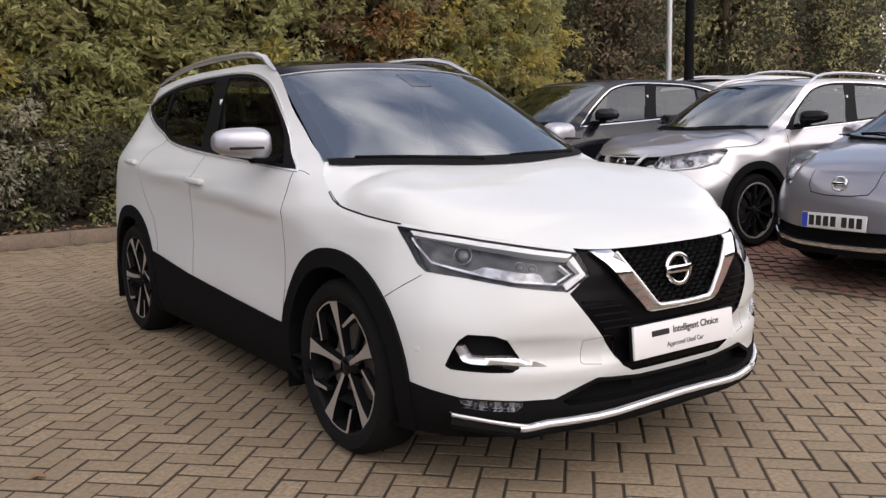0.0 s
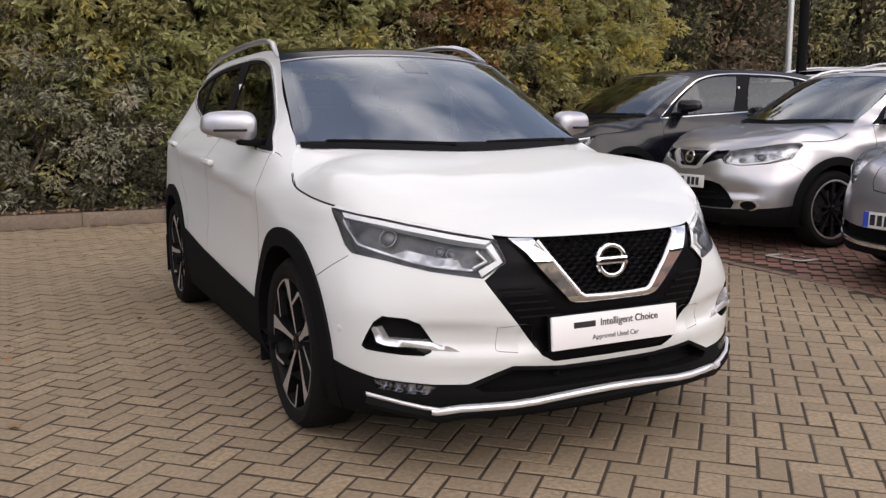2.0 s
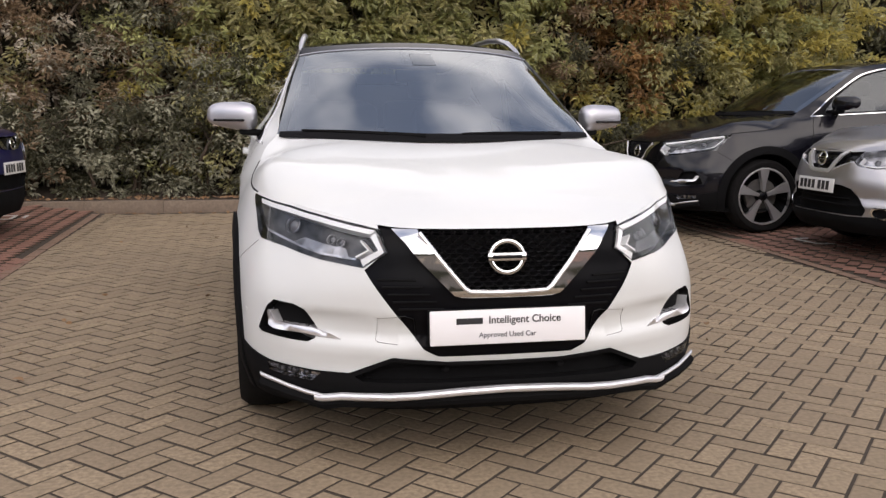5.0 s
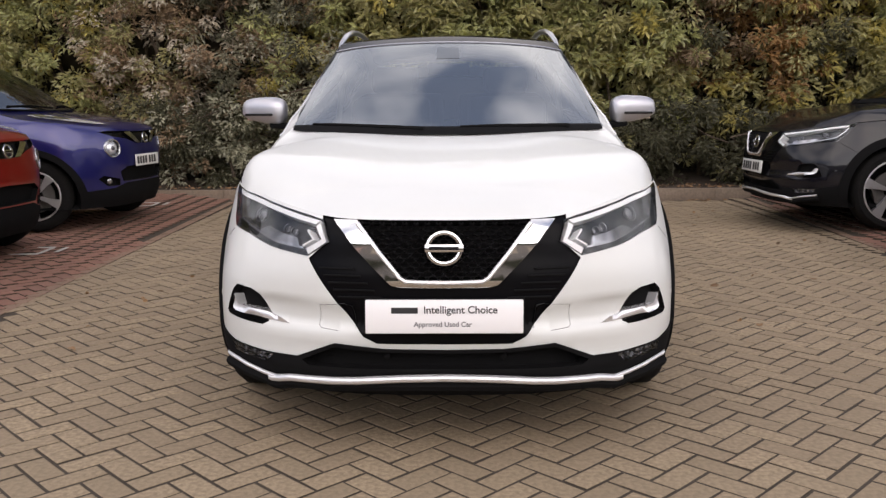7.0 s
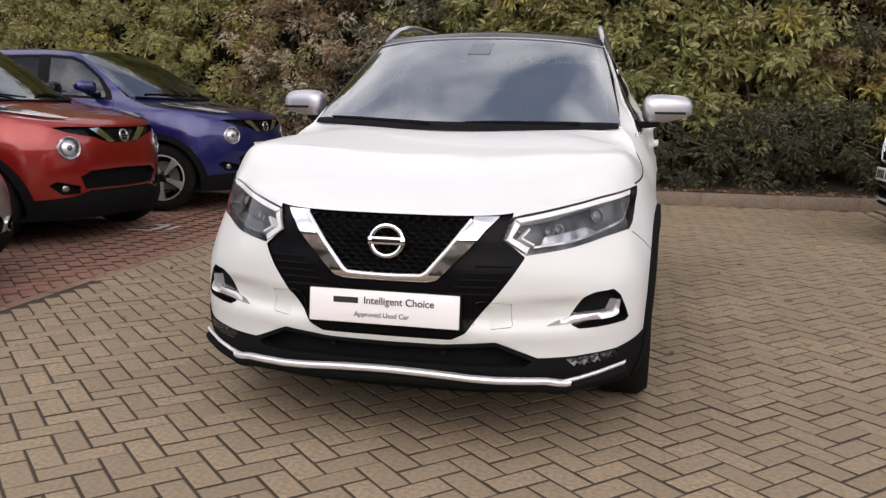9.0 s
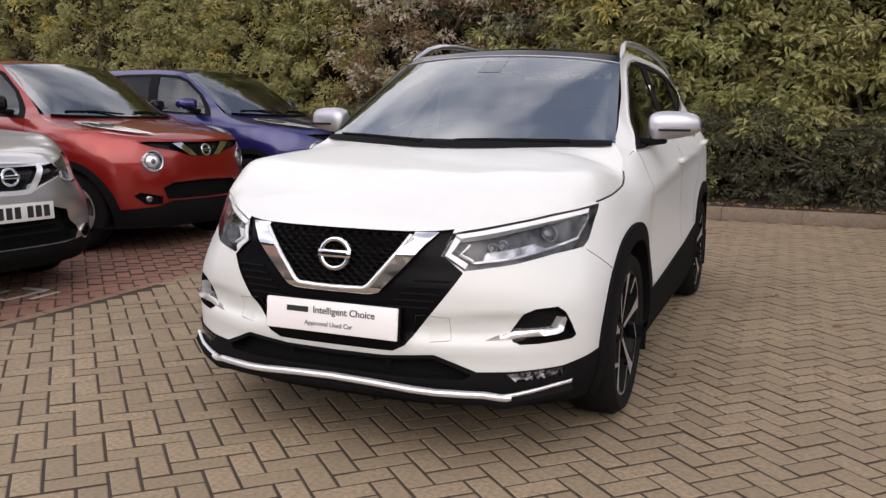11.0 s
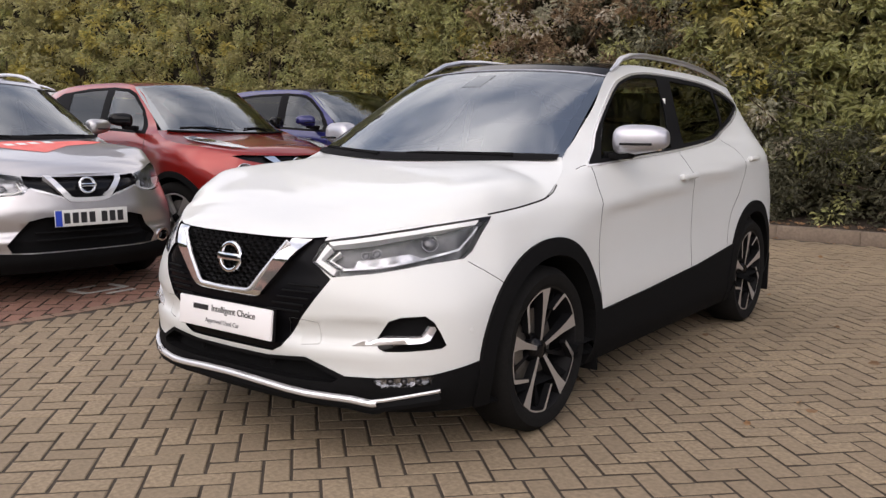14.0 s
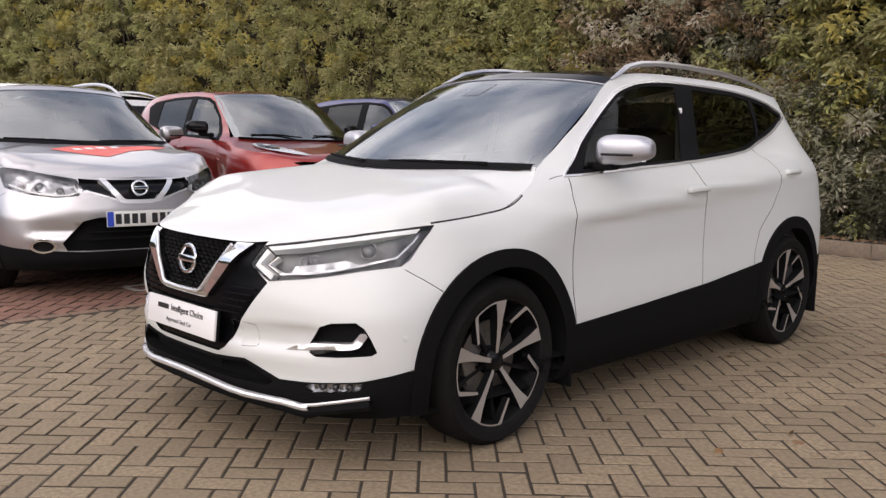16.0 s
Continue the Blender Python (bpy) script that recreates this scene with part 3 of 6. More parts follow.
def cut_chart(shell, outline, regions, step):
    """Cuts the chart into the named regions (later ones lie over earlier ones): chart points, triangles, owner of each."""
    pts, edges = [], []
    for poly, closed in [(outline, True)] + [(r["poly"], True) for r in regions]:
        first = len(pts)
        m = len(poly)
        for a in range(m):
            p, q = np.array(poly[a]), np.array(poly[(a + 1) % m])
            k = max(1, int(math.ceil(np.linalg.norm(q - p) / (step * 0.9))))
            for s in range(k):
                pts.append(tuple(p + (q - p) * s / k))
        last = len(pts)
        edges += [(i, i + 1 if i + 1 < last else first) for i in range(first, last)]
    border = np.array(pts)
    o = np.array(outline)
    gu, gz = np.meshgrid(np.arange(o[:, 0].min(), o[:, 0].max(), step), np.arange(o[:, 1].min(), o[:, 1].max(), step))
    gu[1::2] += step / 2
    grid = np.stack([gu.ravel(), gz.ravel()], 1)
    grid = grid[inside(outline, grid)]
    keep = np.ones(len(grid), bool)
    for c in range(0, len(grid), 400):
        dd = ((grid[c:c + 400, None, :] - border[None]) ** 2).sum(2).min(1)
        keep[c:c + 400] = dd > (0.4 * step) ** 2
    pts += [tuple(p) for p in grid[keep]]
    v, _, f, *_ = delaunay_2d_cdt([Vector(p) for p in pts], edges, [], 0, 1e-5)
    v = np.array([tuple(p) for p in v])
    f = np.array(f)
    cen = v[f].mean(1)
    owner = np.where(inside(outline, cen), 0, -1)
    for i, r in enumerate(regions, 1):
        owner[(owner >= 0) & inside(r["poly"], cen)] = i
    return v, f, owner


def skin(shell, v, f, off=0.0, back=None, flip=False, grow=None):
    """Points, faces and normals of a region; back: the depth to which its rim reaches."""
    used, inv = np.unique(f, return_inverse=True)
    tri = inv.reshape(f.shape)
    uz = v[used]
    o = off(uz) if callable(off) else np.full(len(uz), off)
    P, N = shell.place(uz, o), shell.normal(uz)
    if callable(off):
        e = 0.002
        a, b = [shell.place(uz + d, off(uz + d)) - shell.place(uz - d, off(uz - d)) for d in (np.array([e, 0]), np.array([0, e]))]
        N = np.cross(a, b)
        N /= np.linalg.norm(N, axis=1)[:, None] + 1e-12
    faces = [tuple(t) for t in tri]
    a = P[tri]
    wrong = (np.cross(a[:, 1] - a[:, 0], a[:, 2] - a[:, 0]) * N[tri[:, 0]]).sum(1) < 0
    faces = [t[::-1] if w else t for t, w in zip(faces, wrong)]
    if back is not None:
        count = {}
        for t in faces:
            for i in range(3):
                e = (t[i], t[(i + 1) % 3])
                count[e] = 1
        rim = [e for e in count if (e[1], e[0]) not in count and not (uz[e[0]][0] < 1e-5 and uz[e[1]][0] < 1e-5)]
        B = shell.place(uz, np.full(len(uz), back))
        extra_p, extra_n = [], []
        base = len(P)
        for a0, b0 in rim:
            quad = [P[a0], P[b0], B[b0], B[a0]]
            nn = np.cross(quad[1] - quad[0], quad[3] - quad[0])
            nn = -nn / (np.linalg.norm(nn) + 1e-12)
            i = base + len(extra_p)
            extra_p += quad
            extra_n += [nn] * 4
            faces.append((i + 1, i, i + 3, i + 2))
        if extra_p:
            P, N = np.concatenate([P, extra_p]), np.concatenate([N, extra_n])
    return P, faces, N


def mirrored(P, faces, N):
    return P * [-1, 1, 1], [t[::-1] for t in faces], N * [-1, 1, 1]


def both(P, faces, N):
    Q, g, M = mirrored(P, faces, N)
    n = len(P)
    return np.concatenate([P, Q]), faces + [tuple(i + n for i in t) for t in g], np.concatenate([N, M])


def grid_skin(rows):
    """A smooth sheet through rows of points."""
    P = np.array(rows)
    n, m = P.shape[:2]
    du, dv = np.gradient(P, axis=0), np.gradient(P, axis=1)
    N = np.cross(dv, du)
    N /= np.linalg.norm(N, axis=2)[:, :, None] + 1e-12
    N[N[:, :, 2] < 0] *= -1
    faces = []
    for i in range(n - 1):
        for j in range(m - 1):
            a = i * m + j
            faces.append((a, a + 1, a + m + 1, a + m))
    return P.reshape(-1, 3), faces, N.reshape(-1, 3)


# ---- wheel ----
def lathe_bm(profile, sides=48, cap=False):
    """Turns a profile of (x, r) about the x axis."""
    bm = bmesh.new()
    rings = [[bm.verts.new((x, r * math.cos(2 * math.pi * k / sides), r * math.sin(2 * math.pi * k / sides))) for k in range(sides)] for x, r in profile]
    for a, b in zip(rings, rings[1:]):
        for k in range(sides):
            bm.faces.new((a[k], a[(k + 1) % sides], b[(k + 1) % sides], b[k]))
    if cap:
        bm.faces.new(rings[0])
        bm.faces.new(rings[-1][::-1])
    return bm


def blade_bm(outline, x0, x1, dish=0.0):
    """A flat spoke: an outline of (r, angle in degrees) with a face at x1 and a back at x0; it dips by dish towards the hub."""
    bm = bmesh.new()
    rmax = max(r for r, _ in outline)
    fr = [bm.verts.new((x1 - dish * (1 - r / rmax), r * math.cos(radians(a)), r * math.sin(radians(a)))) for r, a in outline]
    bk = [bm.verts.new((x0, r * math.cos(radians(a)), r * math.sin(radians(a)))) for r, a in outline]
    bm.faces.new(fr)
    n = len(fr)
    for k in range(n):
        bm.faces.new((fr[k], bk[k], bk[(k + 1) % n], fr[(k + 1) % n]))
    return bm


def dark_sides(ob):
    """Leaves the turned outer face bright and the flanks of a spoke dark."""
    ob.data.materials.append(M_ALLOY_DARK)
    for p in ob.data.polygons:
        p.material_index = 0 if p.normal.x > 0.8 else 1


def wheel(parent, at, outward, R=0.337, width=0.215, rim=0.260, style="turbine", turn=0.0, steer=0.0):
    """A wheel with its outer face at x = at[0]; outward: +1 or -1 along x."""
    w = new("wheel")
    w.parent = parent
    w.matrix_basis = pose(at[0], at[1], at[2], 0, 0, (0 if outward > 0 else 180) + steer) @ pose(0, 0, 0, turn)
    s = width
    part("tyre", lathe_bm([(-s + 0.03, rim - 0.02), (-s + 0.005, rim + 0.01), (-s, rim + 0.04), (-s + 0.012, R - 0.018), (-s + 0.035, R), (-s * 0.5, R + 0.002), (-0.035, R),
                           (-0.012, R - 0.018), (0.0, rim + 0.05), (-0.003, rim + 0.02), (-0.012, rim), (-0.03, rim - 0.012)], 56), M_TYRE, w, "black rubber tyre")
    part("barrel", lathe_bm([(-0.012, rim + 0.001), (-0.016, rim - 0.008), (-0.03, rim - 0.014), (-s + 0.02, rim - 0.02), (-s + 0.02, 0.03)], 48), M_ALLOY_DARK, w)
    part("brake_disc", lathe_bm([(-0.10, 0.160), (-0.085, 0.160), (-0.085, 0.02)], 32), M_STEEL, w)
    part("caliper", box_bm((0.06, 0.07, 0.13), (-0.09, -0.125, 0.03), 0.012), M_STEEL, w)
    part("hub", lathe_bm([(-0.09, 0.06), (-0.05, 0.055), (-0.036, 0.04), (-0.030, 0.032), (-0.028, 0.001)], 24), M_GLOSS, w)
    face = -0.012
    if style == "turbine":
        for k in range(5):
            a = 72 * k
            dark_sides(part("spoke", blade_bm([(0.036, a - 12), (0.036, a + 14), (0.09, a + 6.5), (0.15, a + 4.8), (0.20, a + 5.4), (rim - 0.006, a + 7), (rim - 0.006, a - 7), (0.20, a - 6.2), (0.16, a - 5.5), (0.09, a - 7)], face - 0.05, face, 0.026), M_MACHINED, w, "machined silver spoke"))
            part("spoke", blade_bm([(0.05, a + 24), (0.05, a + 42), (0.17, a + 36), (rim - 0.004, a + 41), (rim - 0.004, a + 33), (0.17, a + 31)], face - 0.07, face - 0.035, 0.02), M_ALLOY_DARK, w, "dark spoke")
            arc = [(rim - 0.005, a + 6 + 5 * i) for i in range(7)] + [(rim - 0.014, a + 38)]
            dark_sides(part("rim_strip", blade_bm(arc + [(0.168, a + 55), (0.162, a + 51), (rim - 0.020, a + 34)] + [(rim - 0.0115, a + 32 - 5 * i) for i in range(6)], face - 0.03, face, 0), M_MACHINED, w))
    else:
        n = 5 if style == "five" else 10
        for k in range(n):
            a = 360 / n * k
            wd = 11 if style == "five" else 5.5
            part("spoke", blade_bm([(0.045, a - wd * 1.6), (0.045, a + wd * 1.6), (0.12, a + wd * 0.9), (rim - 0.004, a + wd), (rim - 0.004, a - wd), (0.12, a - wd * 0.9)], face - 0.05, face, 0.02), M_MACHINED if style != "dark" else M_ALLOY_DARK, w, "silver spoke")
        part("rim_ring", lathe_bm([(-0.03, rim - 0.016), (face, rim - 0.014), (face + 0.002, rim - 0.003), (-0.012, rim + 0.002)], 48), M_MACHINED, w)
    return w


def word(name, text, size, m, material, parent, wide=1.0, squeeze=1.0):
    cu = bpy.data.curves.new(name, "FONT")
    cu.body, cu.size, cu.extrude = text, size, 0.0008
    cu.offset = size * 0.014
    cu.align_x, cu.align_y = "CENTER", "CENTER"
    cu.space_character = wide
    tmp = bpy.data.objects.new(name, cu)
    scene.collection.objects.link(tmp)
    me = bpy.data.meshes.new_from_object(tmp.evaluated_get(bpy.context.evaluated_depsgraph_get()))
    bpy.data.objects.remove(tmp)
    bpy.data.curves.remove(cu)
    me.materials.append(material)
    ob = new(name, me)
    ob.parent = parent
    ob.matrix_basis = m @ Matrix.Diagonal((squeeze, 1, 1, 1))
    return ob


def ring_badge(parent, at, tilt, size, dark=M_GLOSS, material=M_CHROME):
    """A round badge: a chrome ring and a bar across it."""
    b = new("badge")
    b.parent, b["label"] = parent, "chrome ring badge with a bar across"
    b.matrix_basis = pose(*at, 90 - tilt)
    bm = bmesh.new()
    n, k = 40, 8
    r0, r1 = size * 0.43, size * 0.075
    vs = [[bm.verts.new(((r0 + r1 * math.cos(2 * math.pi * j / k)) * math.cos(2 * math.pi * i / n), (r0 + r1 * math.cos(2 * math.pi * j / k)) * 0.94 * math.sin(2 * math.pi * i / n), r1 * 0.8 * math.sin(2 * math.pi * j / k))) for j in range(k)] for i in range(n)]
    for i in range(n):
        for j in range(k):
            bm.faces.new((vs[i][j], vs[(i + 1) % n][j], vs[(i + 1) % n][(j + 1) % k], vs[i][(j + 1) % k]))
    part("ring", bm, material, b)
    part("bar", box_bm((size * 1.02, size * 0.21, size * 0.10), (0, 0, size * 0.02), size * 0.03), material, b)
    part("lettering", box_bm((size * 0.78, size * 0.09, size * 0.02), (0, 0, size * 0.066), size * 0.004), dark, b)
    return b


def number_plate(parent, at, tilt, yaw, blue=True, size=(0.52, 0.111)):
    """A number plate with plain bars in place of its characters."""
    p = new("number_plate")
    p.parent, p["label"] = parent, "white number plate with dark characters as bars"
    p.matrix_basis = pose(*at, 90 - tilt, 0, yaw)
    part("plate", box_bm((size[0], size[1], 0.008), (0, 0, 0), 0.003), M_PLATE_W, p)
    if blue:
        part("blue_band", box_bm((0.045, size[1] - 0.006, 0.002), (-size[0] / 2 + 0.026, 0, 0.0045)), M_PLATE_BLUE, p)
    x = -size[0] / 2 + (0.062 if blue else 0.03)
    for k in range(7):
        part("bar", box_bm((0.042, 0.072, 0.002), (x + 0.021, 0, 0.0045), 0.0), M_INK, p)
        x += 0.059 if k != 3 else 0.088
    return p


# ---- crossover body: plan outline of half the car, nose at -y, and depth profiles (height, drawn in by) ----
CABIN = [(1.15, 0.122), (1.30, 0.197), (1.45, 0.272), (1.53, 0.315), (1.575, 0.35), (1.66, 0.45)]
Q_PLAN = [(0, -0.888), (0.22, -0.881), (0.38, -0.858), (0.52, -0.805), (0.66, -0.728), (0.77, -0.635), (0.84, -0.53), (0.882, -0.38), (0.897, -0.15),
          (0.902, 0.2), (0.898, 0.9), (0.897, 1.7), (0.897, 2.5), (0.885, 2.9), (0.84, 3.2), (0.72, 3.38), (0.45, 3.46), (0, 3.49)]
Q_STATIONS = [
    ((0, -0.888), [(0.18, 0.10), (0.25, 0.05), (0.30, 0.015), (0.36, 0.02), (0.42, 0.006), (0.50, 0.0), (0.58, 0.002), (0.70, 0.016), (0.78, 0.03), (0.82, 0.05), (0.90, 0.16), (1.7, 0.2)]),
    ((0.38, -0.858), [(0.18, 0.10), (0.25, 0.05), (0.30, 0.008), (0.36, 0.012), (0.42, 0.0), (0.45, 0.008), (0.465, 0.020), (0.51, 0.016), (0.535, 0.001), (0.60, 0.0), (0.69, 0.014), (0.78, 0.034), (0.82, 0.055), (0.90, 0.17), (1.7, 0.2)]),
    ((0.60, -0.765), [(0.18, 0.09), (0.25, 0.03), (0.30, 0.006), (0.35, 0.008), (0.42, 0.0), (0.45, 0.010), (0.465, 0.022), (0.52, 0.017), (0.55, 0.003), (0.60, 0.006), (0.70, 0.035), (0.78, 0.07), (0.85, 0.115), (0.95, 0.2), (1.7, 0.25)]),
    ((0.77, -0.635), [(0.18, 0.08), (0.25, 0.03), (0.30, 0.008), (0.36, 0.004), (0.43, 0.0), (0.50, 0.004), (0.58, 0.012), (0.66, 0.04), (0.75, 0.085), (0.82, 0.115), (0.88, 0.15), (0.96, 0.22), (1.7, 0.3)]),
    ((0.86, -0.46), [(0.18, 0.06), (0.30, 0.015), (0.45, 0.004), (0.56, 0.008), (0.66, 0.03), (0.75, 0.062), (0.82, 0.083), (0.90, 0.115), (0.96, 0.17), (1.05, 0.25), (1.7, 0.32)]),
    ((0.89, -0.25), [(0.18, 0.05), (0.30, 0.015), (0.50, 0.002), (0.65, 0.006), (0.75, 0.022), (0.83, 0.042), (0.90, 0.066), (0.94, 0.10), (1.0, 0.18), (1.1, 0.28), (1.7, 0.34)]),
    ((0.90, 0.10), [(0.18, 0.05), (0.30, 0.012), (0.50, 0.0), (0.70, 0.0), (0.80, 0.008), (0.88, 0.034), (0.95, 0.075), (1.0, 0.13), (1.06, 0.2), (1.15, 0.26), (1.7, 0.36)]),
    ((0.90, 0.36), [(0.18, 0.05), (0.30, 0.008), (0.45, 0.003), (0.58, 0.009), (0.72, 0.012), (0.84, 0.009), (0.90, 0.014), (0.97, 0.05), (1.04, 0.10), (1.095, 0.175), (1.16, 0.235), (1.7, 0.4)]),
    ((0.899, 0.60), [(0.18, 0.05), (0.30, 0.006), (0.47, 0.002), (0.56, 0.009), (0.68, 0.020), (0.81, 0.021), (0.875, 0.012), (0.897, 0.0), (0.93, 0.013), (0.99, 0.042), (1.06, 0.078), (1.15, 0.14), (1.22, 0.20), (1.34, 0.27), (1.7, 0.42)]),
    ((0.898, 1.1), [(0.18, 0.05), (0.30, 0.006), (0.48, 0.001), (0.57, 0.009), (0.70, 0.022), (0.84, 0.023), (0.905, 0.012), (0.927, 0.0), (0.96, 0.015), (1.02, 0.045), (1.08, 0.08)] + CABIN),
    ((0.897, 1.9), [(0.18, 0.05), (0.30, 0.006), (0.50, 0.0), (0.60, 0.009), (0.73, 0.021), (0.90, 0.022), (0.965, 0.010), (0.987, 0.0), (1.02, 0.018), (1.07, 0.05), (1.11, 0.085)] + CABIN),
    ((0.897, 2.45), [(0.18, 0.05), (0.30, 0.01), (0.50, 0.0), (0.65, 0.002), (0.80, 0.008), (0.93, 0.01), (1.03, 0.006), (1.07, 0.028), (1.11, 0.062), (1.14, 0.095)] + CABIN),
    ((0.885, 2.9), [(0.18, 0.06), (0.30, 0.012), (0.50, 0.0), (0.70, 0.0), (0.85, 0.004), (0.97, 0.008), (1.06, 0.02), (1.10, 0.04), (1.14, 0.068), (1.20, 0.11), (1.32, 0.19), (1.45, 0.265), (1.53, 0.315), (1.575, 0.36), (1.66, 0.46)]),
    ((0.80, 3.29), [(0.18, 0.07), (0.30, 0.02), (0.50, 0.0), (0.75, 0.005), (0.90, 0.03), (1.0, 0.05), (1.10, 0.09), (1.22, 0.18), (1.35, 0.27), (1.5, 0.36), (1.66, 0.48)]),
    ((0, 3.49), [(0.18, 0.08), (0.30, 0.02), (0.50, 0.0), (0.75, 0.02), (0.95, 0.06), (1.05, 0.10), (1.2, 0.2), (1.35, 0.32), (1.5, 0.44), (1.66, 0.56)]),
]
Q_TOP = [((0, -0.888), 0.816), ((0.22, -0.881), 0.817), ((0.38, -0.858), 0.822), ((0.52, -0.805), 0.838), ((0.66, -0.728), 0.858), ((0.77, -0.635), 0.874), ((0.84, -0.53), 0.888), ((0.882, -0.38), 0.903),
         ((0.89, -0.25), 0.915), ((0.898, -0.1), 0.929), ((0.90, 0.10), 0.960), ((0.90, 0.25), 1.025), ((0.90, 0.37), 1.097), ((0.899, 0.75), 1.317), ((0.898, 1.115), 1.53), ((0.898, 1.3), 1.562), ((0.897, 1.8), 1.58),
         ((0.897, 2.5), 1.57), ((0.885, 2.9), 1.53), ((0.84, 3.2), 1.51), ((0, 3.49), 1.50)]
SHELL_Q = Shell(Q_PLAN, Q_STATIONS, Q_TOP, 0.18, 1.68)
# the older nose has a higher hood edge
SHELL_QS = Shell(Q_PLAN, Q_STATIONS, [(at, z + 0.032 * max(0.0, min(1.0, (-0.05 - at[1]) / 0.45))) if at[1] < 0 else (at, z) for at, z in Q_TOP], 0.18, 1.68)


def eased(poly, first, last, k=4):
    """Turns the corners first..last of an outline into one smooth curve."""
    n = len(poly)
    p = [np.array(q) for q in poly]
    made = []
    for i in range(n):
        made.append(tuple(p[i]))
        if first <= i < last:
            a, b, c, d = p[max(i - 1, first)], p[i], p[(i + 1) % n], p[(i + 2) % n if i + 1 < last else (i + 1) % n]
            for t in np.arange(1, k) / k:
                made.append(tuple(0.5 * (2 * b + (c - a) * t + (2 * a - 5 * b + 4 * c - d) * t * t + (3 * b - a - 3 * c + d) * t ** 3)))
    return made


def q_regions(S, face):
    """Regions of the crossover's skin; face: the newer ("sharp") or the older ("soft") nose."""
    fx, sy = S.fx, S.sy
    R = []

    def add(name, poly, **kw):
        R.append(dict(name=name, poly=poly, **kw))

    wz = 0.335
    # lower cladding and wheel arches
    add("sill", [sy(0.30, 0.19), sy(0.30, 0.41), sy(0.47, 0.430), sy(1.0, 0.455), sy(1.63, 0.493), sy(2.3, 0.556), sy(2.4, 0.56), sy(2.4, 0.19)])
    add("rear_skirt", [sy(2.9, 0.19), sy(2.9, 0.50), sy(3.15, 0.52), (S.near((0.6, 3.42)), 0.52), (S.U, 0.52), (S.U, 0.19)])
    if face == "sharp":
        add("front_skirt", [(0, 0.19), (0, 0.378), fx(0.20, 0.381), fx(0.375, 0.398), fx(0.40, 0.388), fx(0.513, 0.338), fx(0.62, 0.338), fx(0.772, 0.350), sy(-0.50, 0.375), sy(-0.36, 0.40), sy(-0.36, 0.19)])
    else:
        add("front_skirt", [(0, 0.19), (0, 0.335), fx(0.40, 0.335), fx(0.60, 0.345), fx(0.772, 0.36), sy(-0.50, 0.375), sy(-0.36, 0.40), sy(-0.36, 0.19)])
    for y0, end in ((0.0, "front"), (2.646, "rear")):
        add("arch_trim_" + end, arc_uv(S, y0, wz, 0.458, -18, 198, 40))
    for y0, end in ((0.0, "front"), (2.646, "rear")):
        add("arch_opening_" + end, arc_uv(S, y0, wz, 0.388, -22, 202, 36))
    ur = S.U
    add("rear_glass", [(ur, 1.10), (S.near((0.62, 3.41)), 1.10), (S.near((0.62, 3.41)), 1.42), (ur, 1.43)])
    # side glass: bright trim, black frame, panes
    win = [sy(0.462, 1.058), sy(1.05, 1.088), sy(1.61, 1.118), sy(2.10, 1.155), sy(2.33, 1.185), sy(2.50, 1.235), sy(2.93, 1.385), sy(2.955, 1.405), sy(2.90, 1.43), sy(2.72, 1.485), sy(2.34, 1.532), sy(1.72, 1.543), sy(1.40, 1.527), sy(1.20, 1.493), sy(1.03, 1.435), sy(0.75, 1.265)]
    frame_ = [sy(0.482, 1.068), sy(1.05, 1.102), sy(1.61, 1.132), sy(2.10, 1.169), sy(2.32, 1.198), sy(2.48, 1.248), sy(2.89, 1.390), sy(2.915, 1.404), sy(2.88, 1.419), sy(2.71, 1.472), sy(2.34, 1.518), sy(1.72, 1.529), sy(1.40, 1.513), sy(1.205, 1.478), sy(1.045, 1.422), sy(0.765, 1.258)]
    frame_ = [(0.25 * a + 0.75 * c, 0.25 * b + 0.75 * d) for (a, b), (c, d) in zip(win, frame_)]
    add("window_trim", eased(eased(win, 8, 16), 1, 6))
    add("window_frame", eased(eased(frame_, 8, 16), 1, 6))
    add("front_pane", eased([sy(0.60, 1.092), sy(1.05, 1.114), sy(1.475, 1.136), sy(1.60, 1.33), sy(1.685, 1.514), sy(1.41, 1.504), sy(1.215, 1.470), sy(1.055, 1.414), sy(0.785, 1.250)], 4, 9))
    add("rear_pane", [sy(1.685, 1.155), sy(2.10, 1.184), sy(2.31, 1.212), sy(2.44, 1.255), sy(2.50, 1.37), sy(2.52, 1.478), sy(2.34, 1.500), sy(1.87, 1.510), sy(1.77, 1.34)])
    add("quarter_pane", [sy(2.48, 1.268), sy(2.875, 1.398), sy(2.70, 1.455), sy(2.56, 1.475), sy(2.535, 1.37)])
    # shut lines
    g = 0.0045
    top_line = [(u, S.top(u) - 0.004) for u in np.linspace(S.sy(-0.33, 0.905)[0], S.sy(0.085, 0.948)[0], 10)]
    add("hood_gap", strip(top_line, 0.006))
    add("hood_gap_end", strip([sy(0.085, 0.950), sy(0.13, 0.963), sy(0.165, 0.978), sy(0.19, 0.990)], 0.004))
    add("door_gap", strip([sy(0.488, 1.056), sy(0.462, 0.98), sy(0.448, 0.90), sy(0.440, 0.74), sy(0.445, 0.58), sy(0.468, 0.432)], g))
    add("door_gap_mid", strip([sy(1.53, 1.11), sy(1.565, 1.0), sy(1.59, 0.88), sy(1.585, 0.70), sy(1.57, 0.58), sy(1.56, 0.49)], g))
